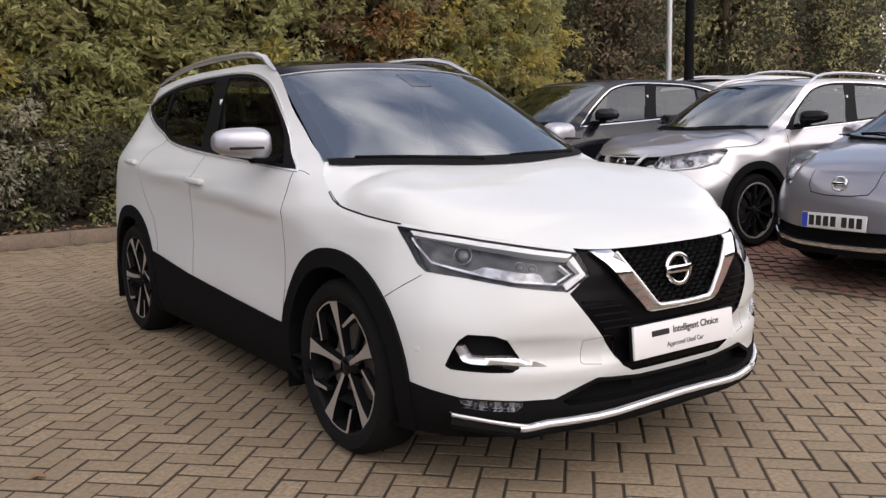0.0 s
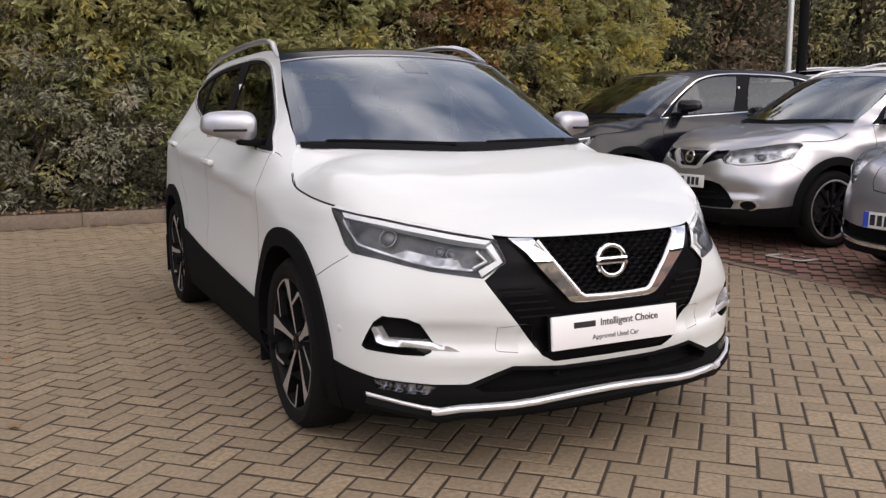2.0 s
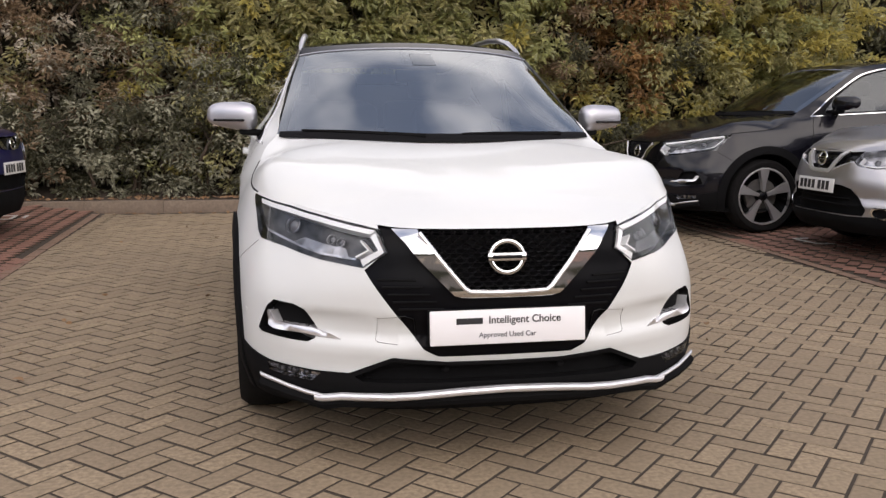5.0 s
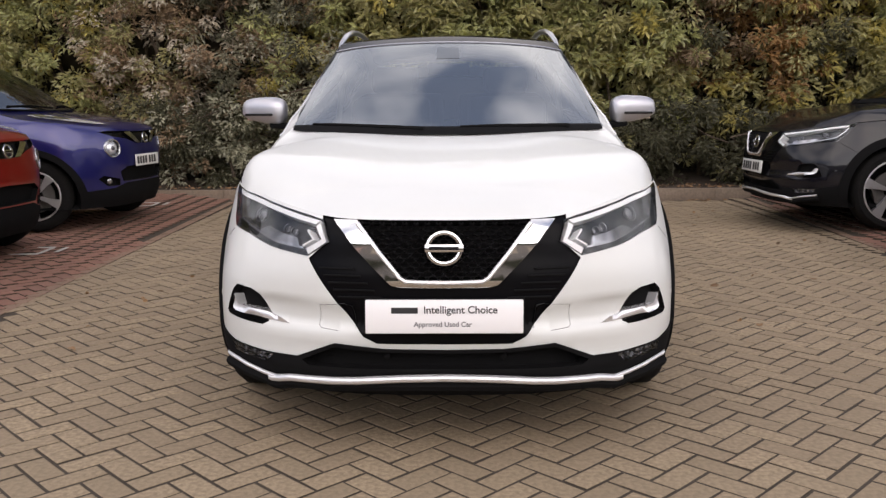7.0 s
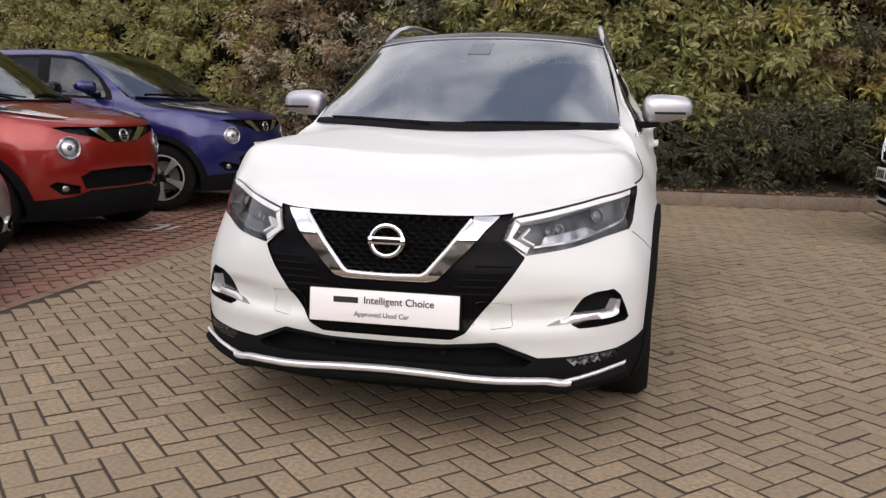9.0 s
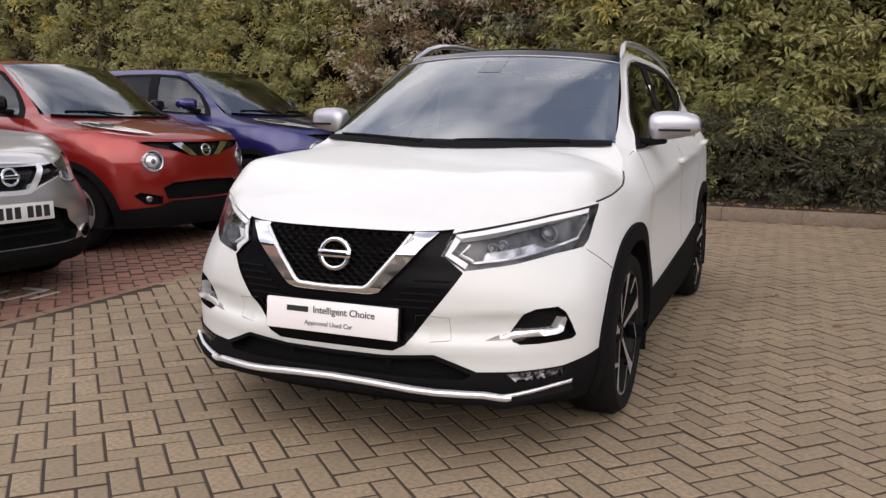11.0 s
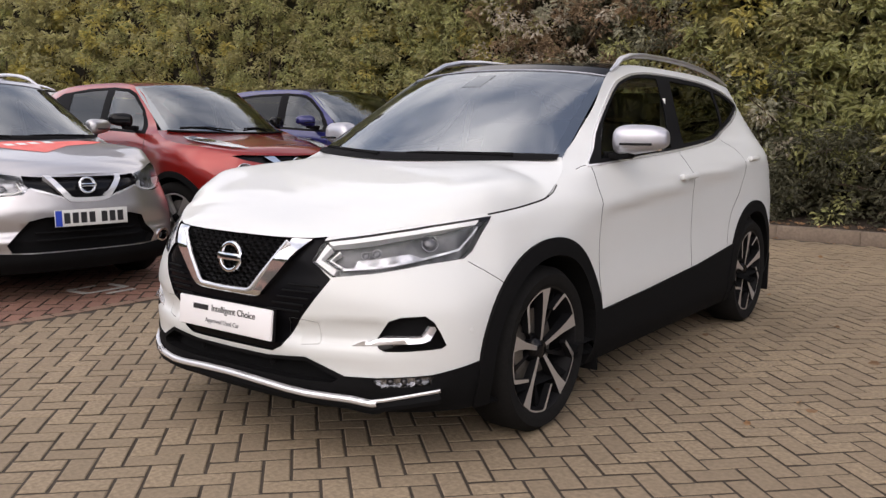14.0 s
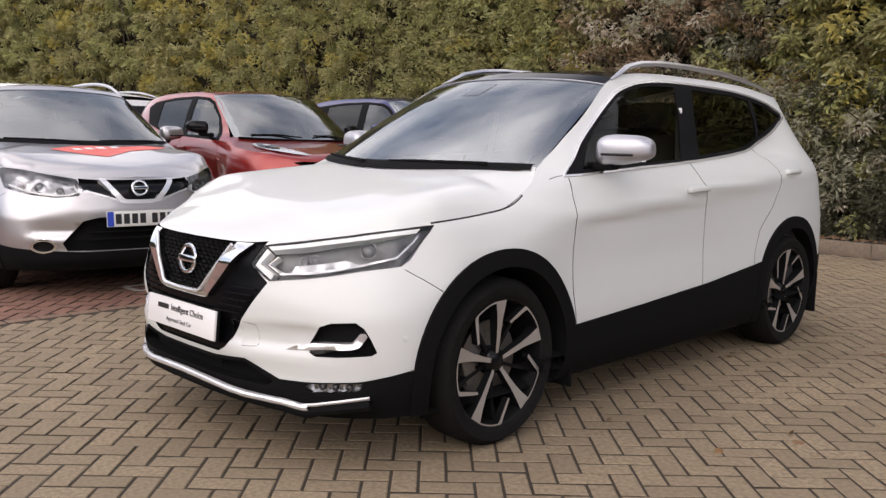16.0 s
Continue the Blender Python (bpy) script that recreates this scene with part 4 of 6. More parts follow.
    add("door_gap_rear", strip([sy(2.36, 1.19), sy(2.44, 1.08), sy(2.44, 0.98), sy(2.36, 0.86), sy(2.22, 0.74), sy(2.16, 0.62), sy(2.15, 0.548)], g))
    add("pillar_gap", strip([sy(0.375, 1.050), sy(0.42, 1.060), sy(0.465, 1.066)], 0.002))
    if face == "sharp":
        add("bumper_gap", strip([sy(-0.455, 0.742), sy(-0.40, 0.705), sy(-0.325, 0.655)], 0.003))
        add("nose_panel", [(0, S.top(0) + 0.01)] + [(u, S.top(u) + 0.01) for u in np.linspace(0.1, S.fx(0.42, 0.82)[0], 5)] + [fx(0.392, 0.745), fx(0.462, 0.684), fx(0.445, 0.655), fx(0.36, 0.535), fx(0.275, 0.425), fx(0.228, 0.400), (0, 0.398)])
        add("grille", [(0, S.top(0) + 0.01), fx(0.15, S.top(0.15) + 0.01), fx(0.288, S.top(0.3) + 0.01), fx(0.283, 0.79), fx(0.142, 0.624), fx(0.128, 0.619), (0, 0.615)])
        add("grille_chrome", [(0, 0.615), fx(0.128, 0.619), fx(0.142, 0.624), fx(0.283, 0.79), fx(0.290, S.top(0.3) - 0.004), fx(0.372, S.top(0.37) - 0.006), fx(0.332, 0.772), fx(0.254, 0.68), fx(0.178, 0.604), fx(0.152, 0.597), fx(0.12, 0.595), (0, 0.594)])
        lamp = [fx(0.408, S.top(0.42) - 0.012), fx(0.388, 0.742), fx(0.466, 0.690), fx(0.60, 0.708), fx(0.71, 0.735), sy(-0.465, 0.752), sy(-0.43, 0.775), sy(-0.37, 0.845), sy(-0.318, 0.897)]
        lamp += [(u, S.top(u) - 0.010) for u in np.linspace(S.sy(-0.34, 0.9)[0], S.fx(0.45, 0.82)[0], 9)]
        add("lamp", lamp)
        add("lamp_shelf", [fx(0.52, 0.722), fx(0.62, 0.738), fx(0.70, 0.762), fx(0.66, 0.778), fx(0.53, 0.755)])
        add("lamp_guide", [(u, S.top(u) - 0.016) for u in np.linspace(S.sy(-0.37, 0.9)[0], S.fx(0.425, 0.81)[0], 9)] + [(u, S.top(u) - 0.031) for u in np.linspace(S.fx(0.44, 0.81)[0], S.sy(-0.385, 0.9)[0], 9)])
        add("lamp_guide_inner", strip([fx(0.432, 0.798), fx(0.410, 0.746), fx(0.472, 0.706)], 0.022))
        add("lamp_guide_second", strip([fx(0.472, 0.778), fx(0.450, 0.748), fx(0.490, 0.724)], 0.007))
        add("lamp_line", strip([fx(0.492, 0.718), fx(0.60, 0.730), fx(0.70, 0.757), sy(-0.47, 0.785), sy(-0.405, 0.838), sy(-0.382, 0.862)], 0.007))
        add("fog_recess", [fx(0.622, 0.447), fx(0.645, 0.435), fx(0.70, 0.436), fx(0.796, 0.445), fx(0.806, 0.456), fx(0.792, 0.500), fx(0.775, 0.540), fx(0.753, 0.562), fx(0.690, 0.558), fx(0.655, 0.543), fx(0.625, 0.500), fx(0.612, 0.480)])
        add("fog_blade", [fx(0.537, 0.449), fx(0.622, 0.453), fx(0.75, 0.468), fx(0.768, 0.476), fx(0.784, 0.512), fx(0.778, 0.523), fx(0.766, 0.523), fx(0.748, 0.489), fx(0.70, 0.484), fx(0.622, 0.480)])
        add("fog_lamp", [fx(0.633, 0.303), fx(0.70, 0.307), fx(0.769, 0.317), fx(0.775, 0.345), fx(0.693, 0.341), fx(0.603, 0.331)])
        add("lower_intake", [(0, 0.366), fx(0.20, 0.370), fx(0.375, 0.386), fx(0.495, 0.328), fx(0.47, 0.312), (0, 0.312)])
        add("tow_cover_gap", strip([fx(0.30, 0.452), fx(0.31, 0.53), fx(0.335, 0.536), fx(0.425, 0.528), fx(0.427, 0.455), fx(0.42, 0.448), fx(0.36, 0.442)], 0.0016))
    else:
        add("bumper_gap", strip([sy(-0.455, 0.742), sy(-0.40, 0.705), sy(-0.325, 0.655)], 0.003))
        add("nose_panel", [(0, S.top(0) - 0.008)] + [(u, S.top(u) - 0.008) for u in np.linspace(0.1, S.fx(0.40, 0.84)[0], 5)] + [fx(0.40, 0.772), fx(0.36, 0.765), fx(0.17, 0.70), fx(0.13, 0.68), (0, 0.672)])
        add("grille_wing", strip([fx(0.16, 0.698), fx(0.26, 0.732), fx(0.375, 0.768)], 0.012))
        add("grille_chrome", [(0, 0.668), fx(0.125, 0.672), fx(0.15, 0.685), fx(0.275, S.top(0.27) - 0.004), fx(0.232, S.top(0.23) - 0.004), fx(0.118, 0.708), fx(0.10, 0.70), (0, 0.698)])
        lamp = [fx(0.405, S.top(0.41) - 0.014), fx(0.385, 0.765), fx(0.42, 0.730), fx(0.55, 0.716), fx(0.70, 0.735), sy(-0.43, 0.775), sy(-0.37, 0.845), sy(-0.318, 0.897)]
        lamp += [(u, S.top(u) - 0.012) for u in np.linspace(S.sy(-0.34, 0.9)[0], S.fx(0.44, 0.85)[0], 9)]
        add("lamp", lamp)
        add("lamp_shelf", [fx(0.50, 0.735), fx(0.62, 0.742), fx(0.66, 0.80), fx(0.52, 0.80)])
        add("lamp_guide", strip([fx(0.44, 0.800), fx(0.425, 0.755), fx(0.47, 0.738), fx(0.56, 0.732), fx(0.68, 0.752), sy(-0.45, 0.80)], 0.009))
        add("lower_intake", [(0, 0.585), fx(0.30, 0.578), fx(0.40, 0.555), fx(0.53, 0.40), fx(0.50, 0.345), (0, 0.34)])
        cx, cz = 0.638, 0.378
        ring = [fx(cx + 0.074 * math.cos(a), cz + 0.050 * math.sin(a)) for a in np.linspace(0, 2 * math.pi, 24, endpoint=False)]
        hole = [fx(cx + 0.058 * math.cos(a), cz + 0.037 * math.sin(a)) for a in np.linspace(0, 2 * math.pi, 24, endpoint=False)]
        add("fog_ring", ring)
        add("fog_lamp", hole)
    return R


CUT_CACHE = {}


def outline_of(S, low=0.2):
    us = np.linspace(0, S.U, 90)
    return [(float(u), low) for u in us] + [(float(u), S.top(u)) for u in us[::-1]]


def rail_points(side):
    return [(side * x, y, z) for x, y, z in [(0.592, 1.09, 1.518), (0.586, 1.16, 1.548), (0.570, 1.26, 1.592), (0.556, 1.40, 1.619), (0.548, 1.60, 1.634), (0.546, 1.90, 1.638), (0.550, 2.25, 1.630), (0.557, 2.52, 1.609), (0.566, 2.75, 1.575), (0.578, 2.92, 1.535)]]


def mirror_shape(bmat, cap, parent, side, at, size, strip_mat=M_GLOSS):
    """A door mirror: cap, black underside with arm, glass."""
    mo = new("door_mirror")
    mo.parent = parent
    mo.matrix_basis = pose(*at)
    bm = bmesh.new()
    bmesh.ops.create_uvsphere(bm, u_segments=36, v_segments=20, radius=1.0)
    for v in bm.verts:
        x, y, z = v.co
        r = (abs(x) ** 3.4 + abs(y) ** 2.8 + abs(z) ** 3.4) ** (1 / 3.3)
        x, y, z = x / r, y / r, z / r
        out = min(1.0, max(0.0, (x * side + 1) / 2))
        rise_ = size[2] * (1.0 - 0.10 * out ** 2) if z > 0 else size[2] * (1.08 - 0.60 * out ** 1.1)
        yy = y * size[1] * (1 - 0.25 * out)
        if y > 0.2:
            yy = min(yy, size[1] * 0.45)
        v.co = (x * size[0], yy + 0.055 * out, z * rise_)
    low = bm.copy()
    cut = -0.22 * size[2]
    bmesh.ops.bisect_plane(bm, geom=bm.verts[:] + bm.edges[:] + bm.faces[:], plane_co=(0, 0, cut), plane_no=(0, 0, 1), clear_inner=True)
    bmesh.ops.bisect_plane(low, geom=low.verts[:] + low.edges[:] + low.faces[:], plane_co=(0, 0, cut), plane_no=(0, 0, 1), clear_outer=True)
    for v in low.verts:
        v.co.z = max(v.co.z, -0.86 * size[2])
    part("cap", bm, cap, mo, "mirror cap")
    part("shell", low, cap, mo)
    part("indicator", box_bm((size[0] * 1.25, 0.016, size[2] * 0.17), (0.10 * size[0] * side, -size[1] * 0.80, cut), 0.005, Matrix.Rotation(radians(13 * side), 4, "Z")), M_GLOSS, mo)
    part("arm", box_bm((0.14, 0.075, 0.034), (-side * (size[0] * 0.85), 0.005, -size[2] * 1.0), 0.014, Matrix.Rotation(radians(side * -6), 4, "Y")), M_PLASTIC, mo)
    part("foot", box_bm((0.035, 0.11, 0.045), (-side * (size[0] + 0.035), 0.0, -size[2] * 1.02), 0.014), M_PLASTIC, mo)
    part("mirror_glass", box_bm((size[0] * 1.6, 0.004, size[2] * 1.25), (0, size[1] * 0.47, 0.0), 0.001), M_CHROME, mo)
    return mo


def surface_box(name, S, uz, size, material, parent, side, off=0.0, bevel=0.004, roll=0.0, label=""):
    """A small block laid on the skin at a chart point: size along u, along z, and out."""
    P, N = S.place([uz])[0], S.normal([uz])[0]
    t = S.place([(uz[0] + 0.01, uz[1])])[0] - S.place([(uz[0] - 0.01, uz[1])])[0]
    t /= np.linalg.norm(t)
    up = np.cross(N, t)
    m = Matrix(((t[0], up[0], N[0], 0), (t[1], up[1], N[1], 0), (t[2], up[2], N[2], 0), (0, 0, 0, 1)))
    pos = P + N * off
    if side < 0:
        m = Matrix.Diagonal((-1, 1, 1, 1)) @ m
        pos = pos * [-1, 1, 1]
    bm = box_bm(size, (0, 0, 0), bevel, Matrix.Rotation(roll, 4, "Z"))
    bmesh.ops.transform(bm, matrix=Matrix.Translation(pos) @ m, verts=bm.verts)
    return part(name, bm, material, parent, label)


def disc_on(name, S, uz, r, thick, material, parent, side, off=0.0, squash=1.0):
    P, N = S.place([uz])[0], S.normal([uz])[0]
    if side < 0:
        P, N = P * [-1, 1, 1], N * [-1, 1, 1]
    bm = bmesh.new()
    bmesh.ops.create_uvsphere(bm, u_segments=20, v_segments=12, radius=1)
    q = Vector(N).to_track_quat("Z", "Y").to_matrix().to_4x4()
    bmesh.ops.transform(bm, matrix=Matrix.Translation(P + N * off) @ q @ Matrix.Diagonal((r, r * squash, thick, 1)), verts=bm.verts)
    return part(name, bm, material, parent)


def ring_on(name, S, uz, r, t, material, parent, side, off=0.0, squash=1.0):
    P, N = S.place([uz])[0], S.normal([uz])[0]
    if side < 0:
        P, N = P * [-1, 1, 1], N * [-1, 1, 1]
    q = Vector(N).to_track_quat("Z", "Y").to_matrix()
    pts = [Vector(P + N * off) + q @ Vector((r * math.cos(a), r * squash * math.sin(a), 0)) for a in np.linspace(0, 2 * math.pi, 28, endpoint=False)]
    return part(name, tube_bm(pts, t, 6, closed=True), material, parent)


def seat(parent, x, y, z, wide=0.5):
    s = new("seat")
    s.parent = parent
    s.matrix_basis = pose(x, y, z)
    part("cushion", box_bm((wide, 0.5, 0.16), (0, 0, 0.0), 0.06), M_SEAT, s)
    part("backrest", box_bm((wide, 0.14, 0.62), (0, 0.30, 0.34), 0.06, Matrix.Rotation(radians(-16), 4, "X")), M_SEAT, s)
    part("headrest", box_bm((0.26, 0.10, 0.17), (0, 0.40, 0.74), 0.045, Matrix.Rotation(radians(-10), 4, "X")), M_SEAT, s)
    return s


def cabin(car, S, belt_y=(0.42, 3.2), dash=(0.40, 1.03), seats_y=1.42, wheel_x=-0.36):
    """Dashboard, steering wheel, seats and dark linings behind the panes."""
    rows = []
    for z in np.linspace(0.3, 1.04, 8):
        rows.append([S.place([S.sy(y, float(z))], -0.07)[0] for y in np.linspace(belt_y[0], belt_y[1], 16)])
    P, f, N = grid_skin(rows)
    mesh_object("door_lining", P, f, M_DASH, car)
    mesh_object("door_lining", P * [-1, 1, 1], f, M_DASH, car)
    rows = []
    for y, z in [(dash[0] - 0.12, dash[1] - 0.03), (dash[0] + 0.02, dash[1] - 0.005), (dash[0] + 0.16, dash[1] + 0.012), (dash[0] + 0.26, dash[1] + 0.0), (dash[0] + 0.31, dash[1] - 0.07), (dash[0] + 0.30, dash[1] - 0.35)]:
        rows.append([(x, y, z + 0.03 * math.exp(-((x - wheel_x) / 0.16) ** 2)) for x in np.linspace(-0.70, 0.70, 21)])
    P, f, N = grid_skin(rows)
    mesh_object("dashboard", P, f, M_DASH, car, smooth=True)
    part("cabin_floor", box_bm((1.5, 2.75, 0.06), (0, 1.85, 0.36), 0.01), M_DASH, car)
    part("bulkhead", box_bm((1.46, 0.05, 0.62), (0, 0.42, 0.68), 0.01), M_DASH, car)
    for x in (-0.36, 0.36):
        seat(car, x, seats_y, 0.62)
        seat(car, x, seats_y + 0.95, 0.66, 0.62)
    for sd in (1, -1):
        part("seat_belt", tube_bm([(sd * 0.645, seats_y + 0.24, 1.40), (sd * 0.668, seats_y + 0.215, 1.20), (sd * 0.70, seats_y + 0.18, 0.96)], 0.017, 6), M_BELT_CLOTH, car, "pale seat belt hanging at the pillar")
    sw = part("steering_wheel", tube_bm([(wheel_x + 0.18 * math.cos(a), 0.86 - 0.08 * math.sin(a), 0.93 + 0.16 * math.sin(a)) for a in np.linspace(0, 2 * math.pi, 28, endpoint=False)], 0.015, 8, closed=True), M_DASH, car)
    part("boss", box_bm((0.34, 0.04, 0.06), (wheel_x, 0.87, 0.92), 0.015), M_DASH, sw)
    part("inside_mirror", box_bm((0.22, 0.03, 0.065), (0, 0.98, 1.39), 0.012), M_GLOSS, car)
    part("camera_block", box_bm((0.15, 0.12, 0.05), (0, 0.985, 1.488), 0.015, Matrix.Rotation(radians(28), 4, "X")), M_GLOSS, car)


def crossover(name, label, m, body_paint, face="sharp", step=0.03, mirror_cap=None, wheels="turbine", roof_mat=None, detail=True, trim=M_CHROME, plate=None, group="", rails=True):
    S = SHELL_Q if face == "sharp" else SHELL_QS
    roof_mat = roof_mat or body_paint
    car = thing(name, label, "car", m, group)
    key = (face, step)
    if key not in CUT_CACHE:
        regs = q_regions(S, face)
        CUT_CACHE[key] = (regs, *cut_chart(S, outline_of(S), regs, step))
    regs, v, f, owner = CUT_CACHE[key]
    own = {}
    for i, r in enumerate(regs, 1):
        own.setdefault(r["name"], []).append(i)

    def tris(*names):
        ids = [i for nm in names for i in own.get(nm, [])]
        return f[np.isin(owner, ids)]

    def whole(nm, names, material, off=0.0, back=None, parent=car, label=""):
        t = tris(*names)
        if len(t):
            P, g, N = both(*skin(S, v, t, off, back))
            return mesh_object(nm, P, g, material, parent, label, True, N)

    def pair(nm, names, material, off=0.0, back=None, parents=None, label=""):
        t = tris(*names)
        made = []
        if len(t):
            P, g, N = skin(S, v, t, off, back)
            for k, (p_, g_, n_) in enumerate([(P, g, N), mirrored(P, g, N)]):
                made.append(mesh_object(nm, p_, g_, material, parents[k] if parents else car, label, True, n_))
        return made

    # painted skin, by panel
    cen = v[f].mean(1)
    base = owner == 0
    y_of = S.place(cen)[:, 1]
    seam_f, seam_r = 0.445, 1.57
    panels = {"front_bumper": base & ((y_of < -0.33) & ((cen[:, 1] < 0.745) | (cen[:, 0] < S.fx(0.5, 0.7)[0]))), }
    rest = base & ~panels["front_bumper"]
    panels["wing"] = rest & (y_of < seam_f) & (cen[:, 1] < 1.2)
    panels["front_door"] = rest & (y_of >= seam_f) & (y_of < seam_r) & (cen[:, 1] < 1.16) & (cen[:, 1] < 1.062 + 0.055 * (y_of - 0.46) + 0.01)
    panels["rear_door"] = rest & (y_of >= seam_r) & (y_of < 2.30) & (cen[:, 1] < 1.13 + 0.09 * (y_of - 1.6))
    used = panels["wing"] | panels["front_door"] | panels["rear_door"]
    panels["body_side"] = rest & ~used
    for nm, mask in panels.items():
        if nm == "front_bumper":
            P, g, N = both(*skin(S, v, f[mask]))
            mesh_object(nm, P, g, body_paint, car, "", True, N)
        else:
            P, g, N = skin(S, v, f[mask])
            mesh_object(nm, P, g, body_paint, car, "", True, N)
            mesh_object(nm, *[a for a in mirrored(P, g, N)][:2], body_paint, car, "", True, mirrored(P, g, N)[2])
    clad = M_PLASTIC
    pair("sill_cladding", ["sill"], clad, 0.010, -0.02)
    whole("rear_skirt", ["rear_skirt"], clad, 0.004, -0.01)
    whole("front_skirt", ["front_skirt"], clad, 0.006, -0.02)
    for end in ("front", "rear"):
        pair("arch_trim", ["arch_trim_" + end], clad, 0.014, -0.02)
        pair("wheel_well", ["arch_opening_" + end], M_PLASTIC, -0.27, 0.012)
    whole("rear_window", ["rear_glass"], M_GLASS_DARK, 0.003, -0.01)
    for gap in [r["name"] for r in regs if r["name"].endswith("gap") or "gap_" in r["name"]]:
        pair("shut_line", [gap], M_GAP, -0.006, 0.0)
    pair("window_trim", ["window_trim"], trim, 0.006, -0.01, label="bright window surround")
    pair("window_frame", ["window_frame"], M_FRAME, 0.0, -0.006)
    tinted = body_paint is M_WHITE
    pair("side_window", ["front_pane"], M_GLASS_SIDE if tinted else M_GLASS_PALE, -0.004)
    pair("side_window", ["rear_pane"], M_GLASS_DARK if tinted else M_GLASS_PALE, -0.004)
    pair("quarter_window", ["quarter_pane"], M_GLASS_DARK, -0.004)

    # hood
    E = [S.place([(u, S.top(u))])[0] for u in np.linspace(0, S.sy(0.375, 1.09)[0], 70)]
    nose = E[0]
    zc = hermite([nose[1], -0.80, -0.70, -0.55, -0.35, -0.1, 0.15, 0.40], [nose[2], 0.846, 0.886, 0.930, 0.977, 1.028, 1.073, 1.105] if face == "sharp" else [nose[2], 0.862, 0.905, 0.946, 0.988, 1.034, 1.075, 1.105])
    shoulder = hermite([-0.90, -0.52, -0.40, -0.27, -0.10, 0.15, 0.30, 0.40], [0.0, 0.0, 0.012, 0.030, 0.016, 0.0, 0.0, 0.0])
    cowl = lambda x: 0.105 + 0.262 * (abs(x) / 0.725) ** 2
    rows = []
    for xe, ye, ze in E:
        c = float(zc(np.array([ye]))[0])
        row = []
        full = 2.4 + 24.0 * min(1, max(0, (ye + 0.62) / 0.34)) - 20.5 * min(1, max(0, (ye + 0.28) / 0.40))
        swell = float(shoulder(np.array([ye]))[0])
        for s in np.sin(np.linspace(-math.pi / 2, math.pi / 2, 65)):
            x = xe * s
            ridge = 0.40 + 0.20 * (ye + 0.8)
            lift = 0.008 / (1 + math.exp((abs(x) - ridge) / 0.04)) * min(1, max(0, (ye + 0.84) * 5)) * min(1, max(0, (1 - abs(s)) * 6))
            y = min(ye, cowl(x))
            row.append((x, y, c + swell * abs(s) ** 3 - (c + swell - ze) * abs(s) ** full + lift - 0.010 * min(1, max(0, (ye + 0.84) * 5)) * (1 - abs(s) ** 2) * 0.4))
        rows.append(row)
    P, g, N = grid_skin(rows)
    keep = [q for q in g if max(abs(P[i][1] - cowl(P[i][0])) for i in q) > 1e-6]
    mesh_object("hood", P, keep, body_paint, car, "", True, N)
    for sd in (1, -1):
        edge = [(sd * (x + 0.0005), y, z + 0.0005) for x, y, z in E if 0.07 < y < 0.19]
        part("shut_line", tube_bm(edge, [0.0022 - 0.0016 * k / len(edge) for k in range(len(edge))], 5), M_GAP, car)

    # windscreen, its dark border, roof
    nr, nc = 40, 34
    rows = []
    for t in np.linspace(0, 1, nr):
        row = []
        for s in np.linspace(-1, 1, nc):
            a = np.array([0.728 * s, 0.10 + 0.268 * s * s, 1.078 + 0.016 * s * s])
            b = np.array([0.588 * s, 1.035 + 0.075 * s * s, 1.566 - 0.034 * s * s])
            q = a * (1 - t) + b * t
            q += np.array([0, -0.45, 0.9]) * 0.035 * 4 * t * (1 - t) * (1 - abs(s) ** 6)
            row.append(q)
        rows.append(row)
    P, g, N = grid_skin(rows)
    row_of = [k // (nc - 1) for k in range(len(g))]
    head = nr - 5
    es = {k for k in range(len(g)) if row_of[k] < head and (row_of[k] in (0, 1, head - 1) or k % (nc - 1) in (0, nc - 2))}
    screen = M_GLASS if body_paint is M_WHITE else M_GLASS_PARKED
    mesh_object("windscreen", P, [q for k, q in enumerate(g) if k not in es and row_of[k] < head], screen, car, "windscreen reflecting the sky", True, N).visible_shadow = False
    mesh_object("windscreen_border", P, [q for k, q in enumerate(g) if k in es], M_GLASS_EDGE, car, "", True, N)
    mesh_object("roof_front", P, [q for k, q in enumerate(g) if row_of[k] >= head], roof_mat, car, "", True, N)
    if detail:
        mid = nc // 2
        pad = [[np.array(rows[i][j]) + np.array([0, -0.0006, 0.0012]) for j in range(mid - 2, mid + 2)] for i in range(26, 33)]
        Pp, gp, Np = grid_skin(pad)
        mesh_object("sensor_window", Pp, gp, M_SENSOR, car, "black sensor window behind the windscreen's top", True, Np)
    # thin pale tube standing in for the sky's reflection at the roof edge
    seam = [tuple(np.array(q) + np.array([0, -0.001, 0.002])) for q in rows[head]]
    part("windscreen_seal", tube_bm(seam, 0.0045, 6), M_TOP_GLINT, car)
    rows = []
    zr = hermite([1.03, 1.25, 1.5, 2.0, 2.5, 2.9, 3.05], [1.566, 1.590, 1.604, 1.612, 1.600, 1.565, 1.545])
    for y in np.linspace(1.035, 3.05, 26):
        yy = max(y, 1.112)
        e = S.place([(S.sy(yy, 1.52)[0], S.top(S.sy(yy, 1.52)[0]))])[0]
        c = float(zr(np.array([y]))[0])
        bow = 0.075 * max(0, 1 - (y - 1.035) / 0.5)
        rows.append([(e[0] * s, y + bow * s * s, c - (c - e[2]) * abs(s) ** 2.6) for s in np.linspace(-1, 1, 25)])
    P, g, N = grid_skin(rows)
    mesh_object("roof", P, g, roof_mat, car, "", True, N)
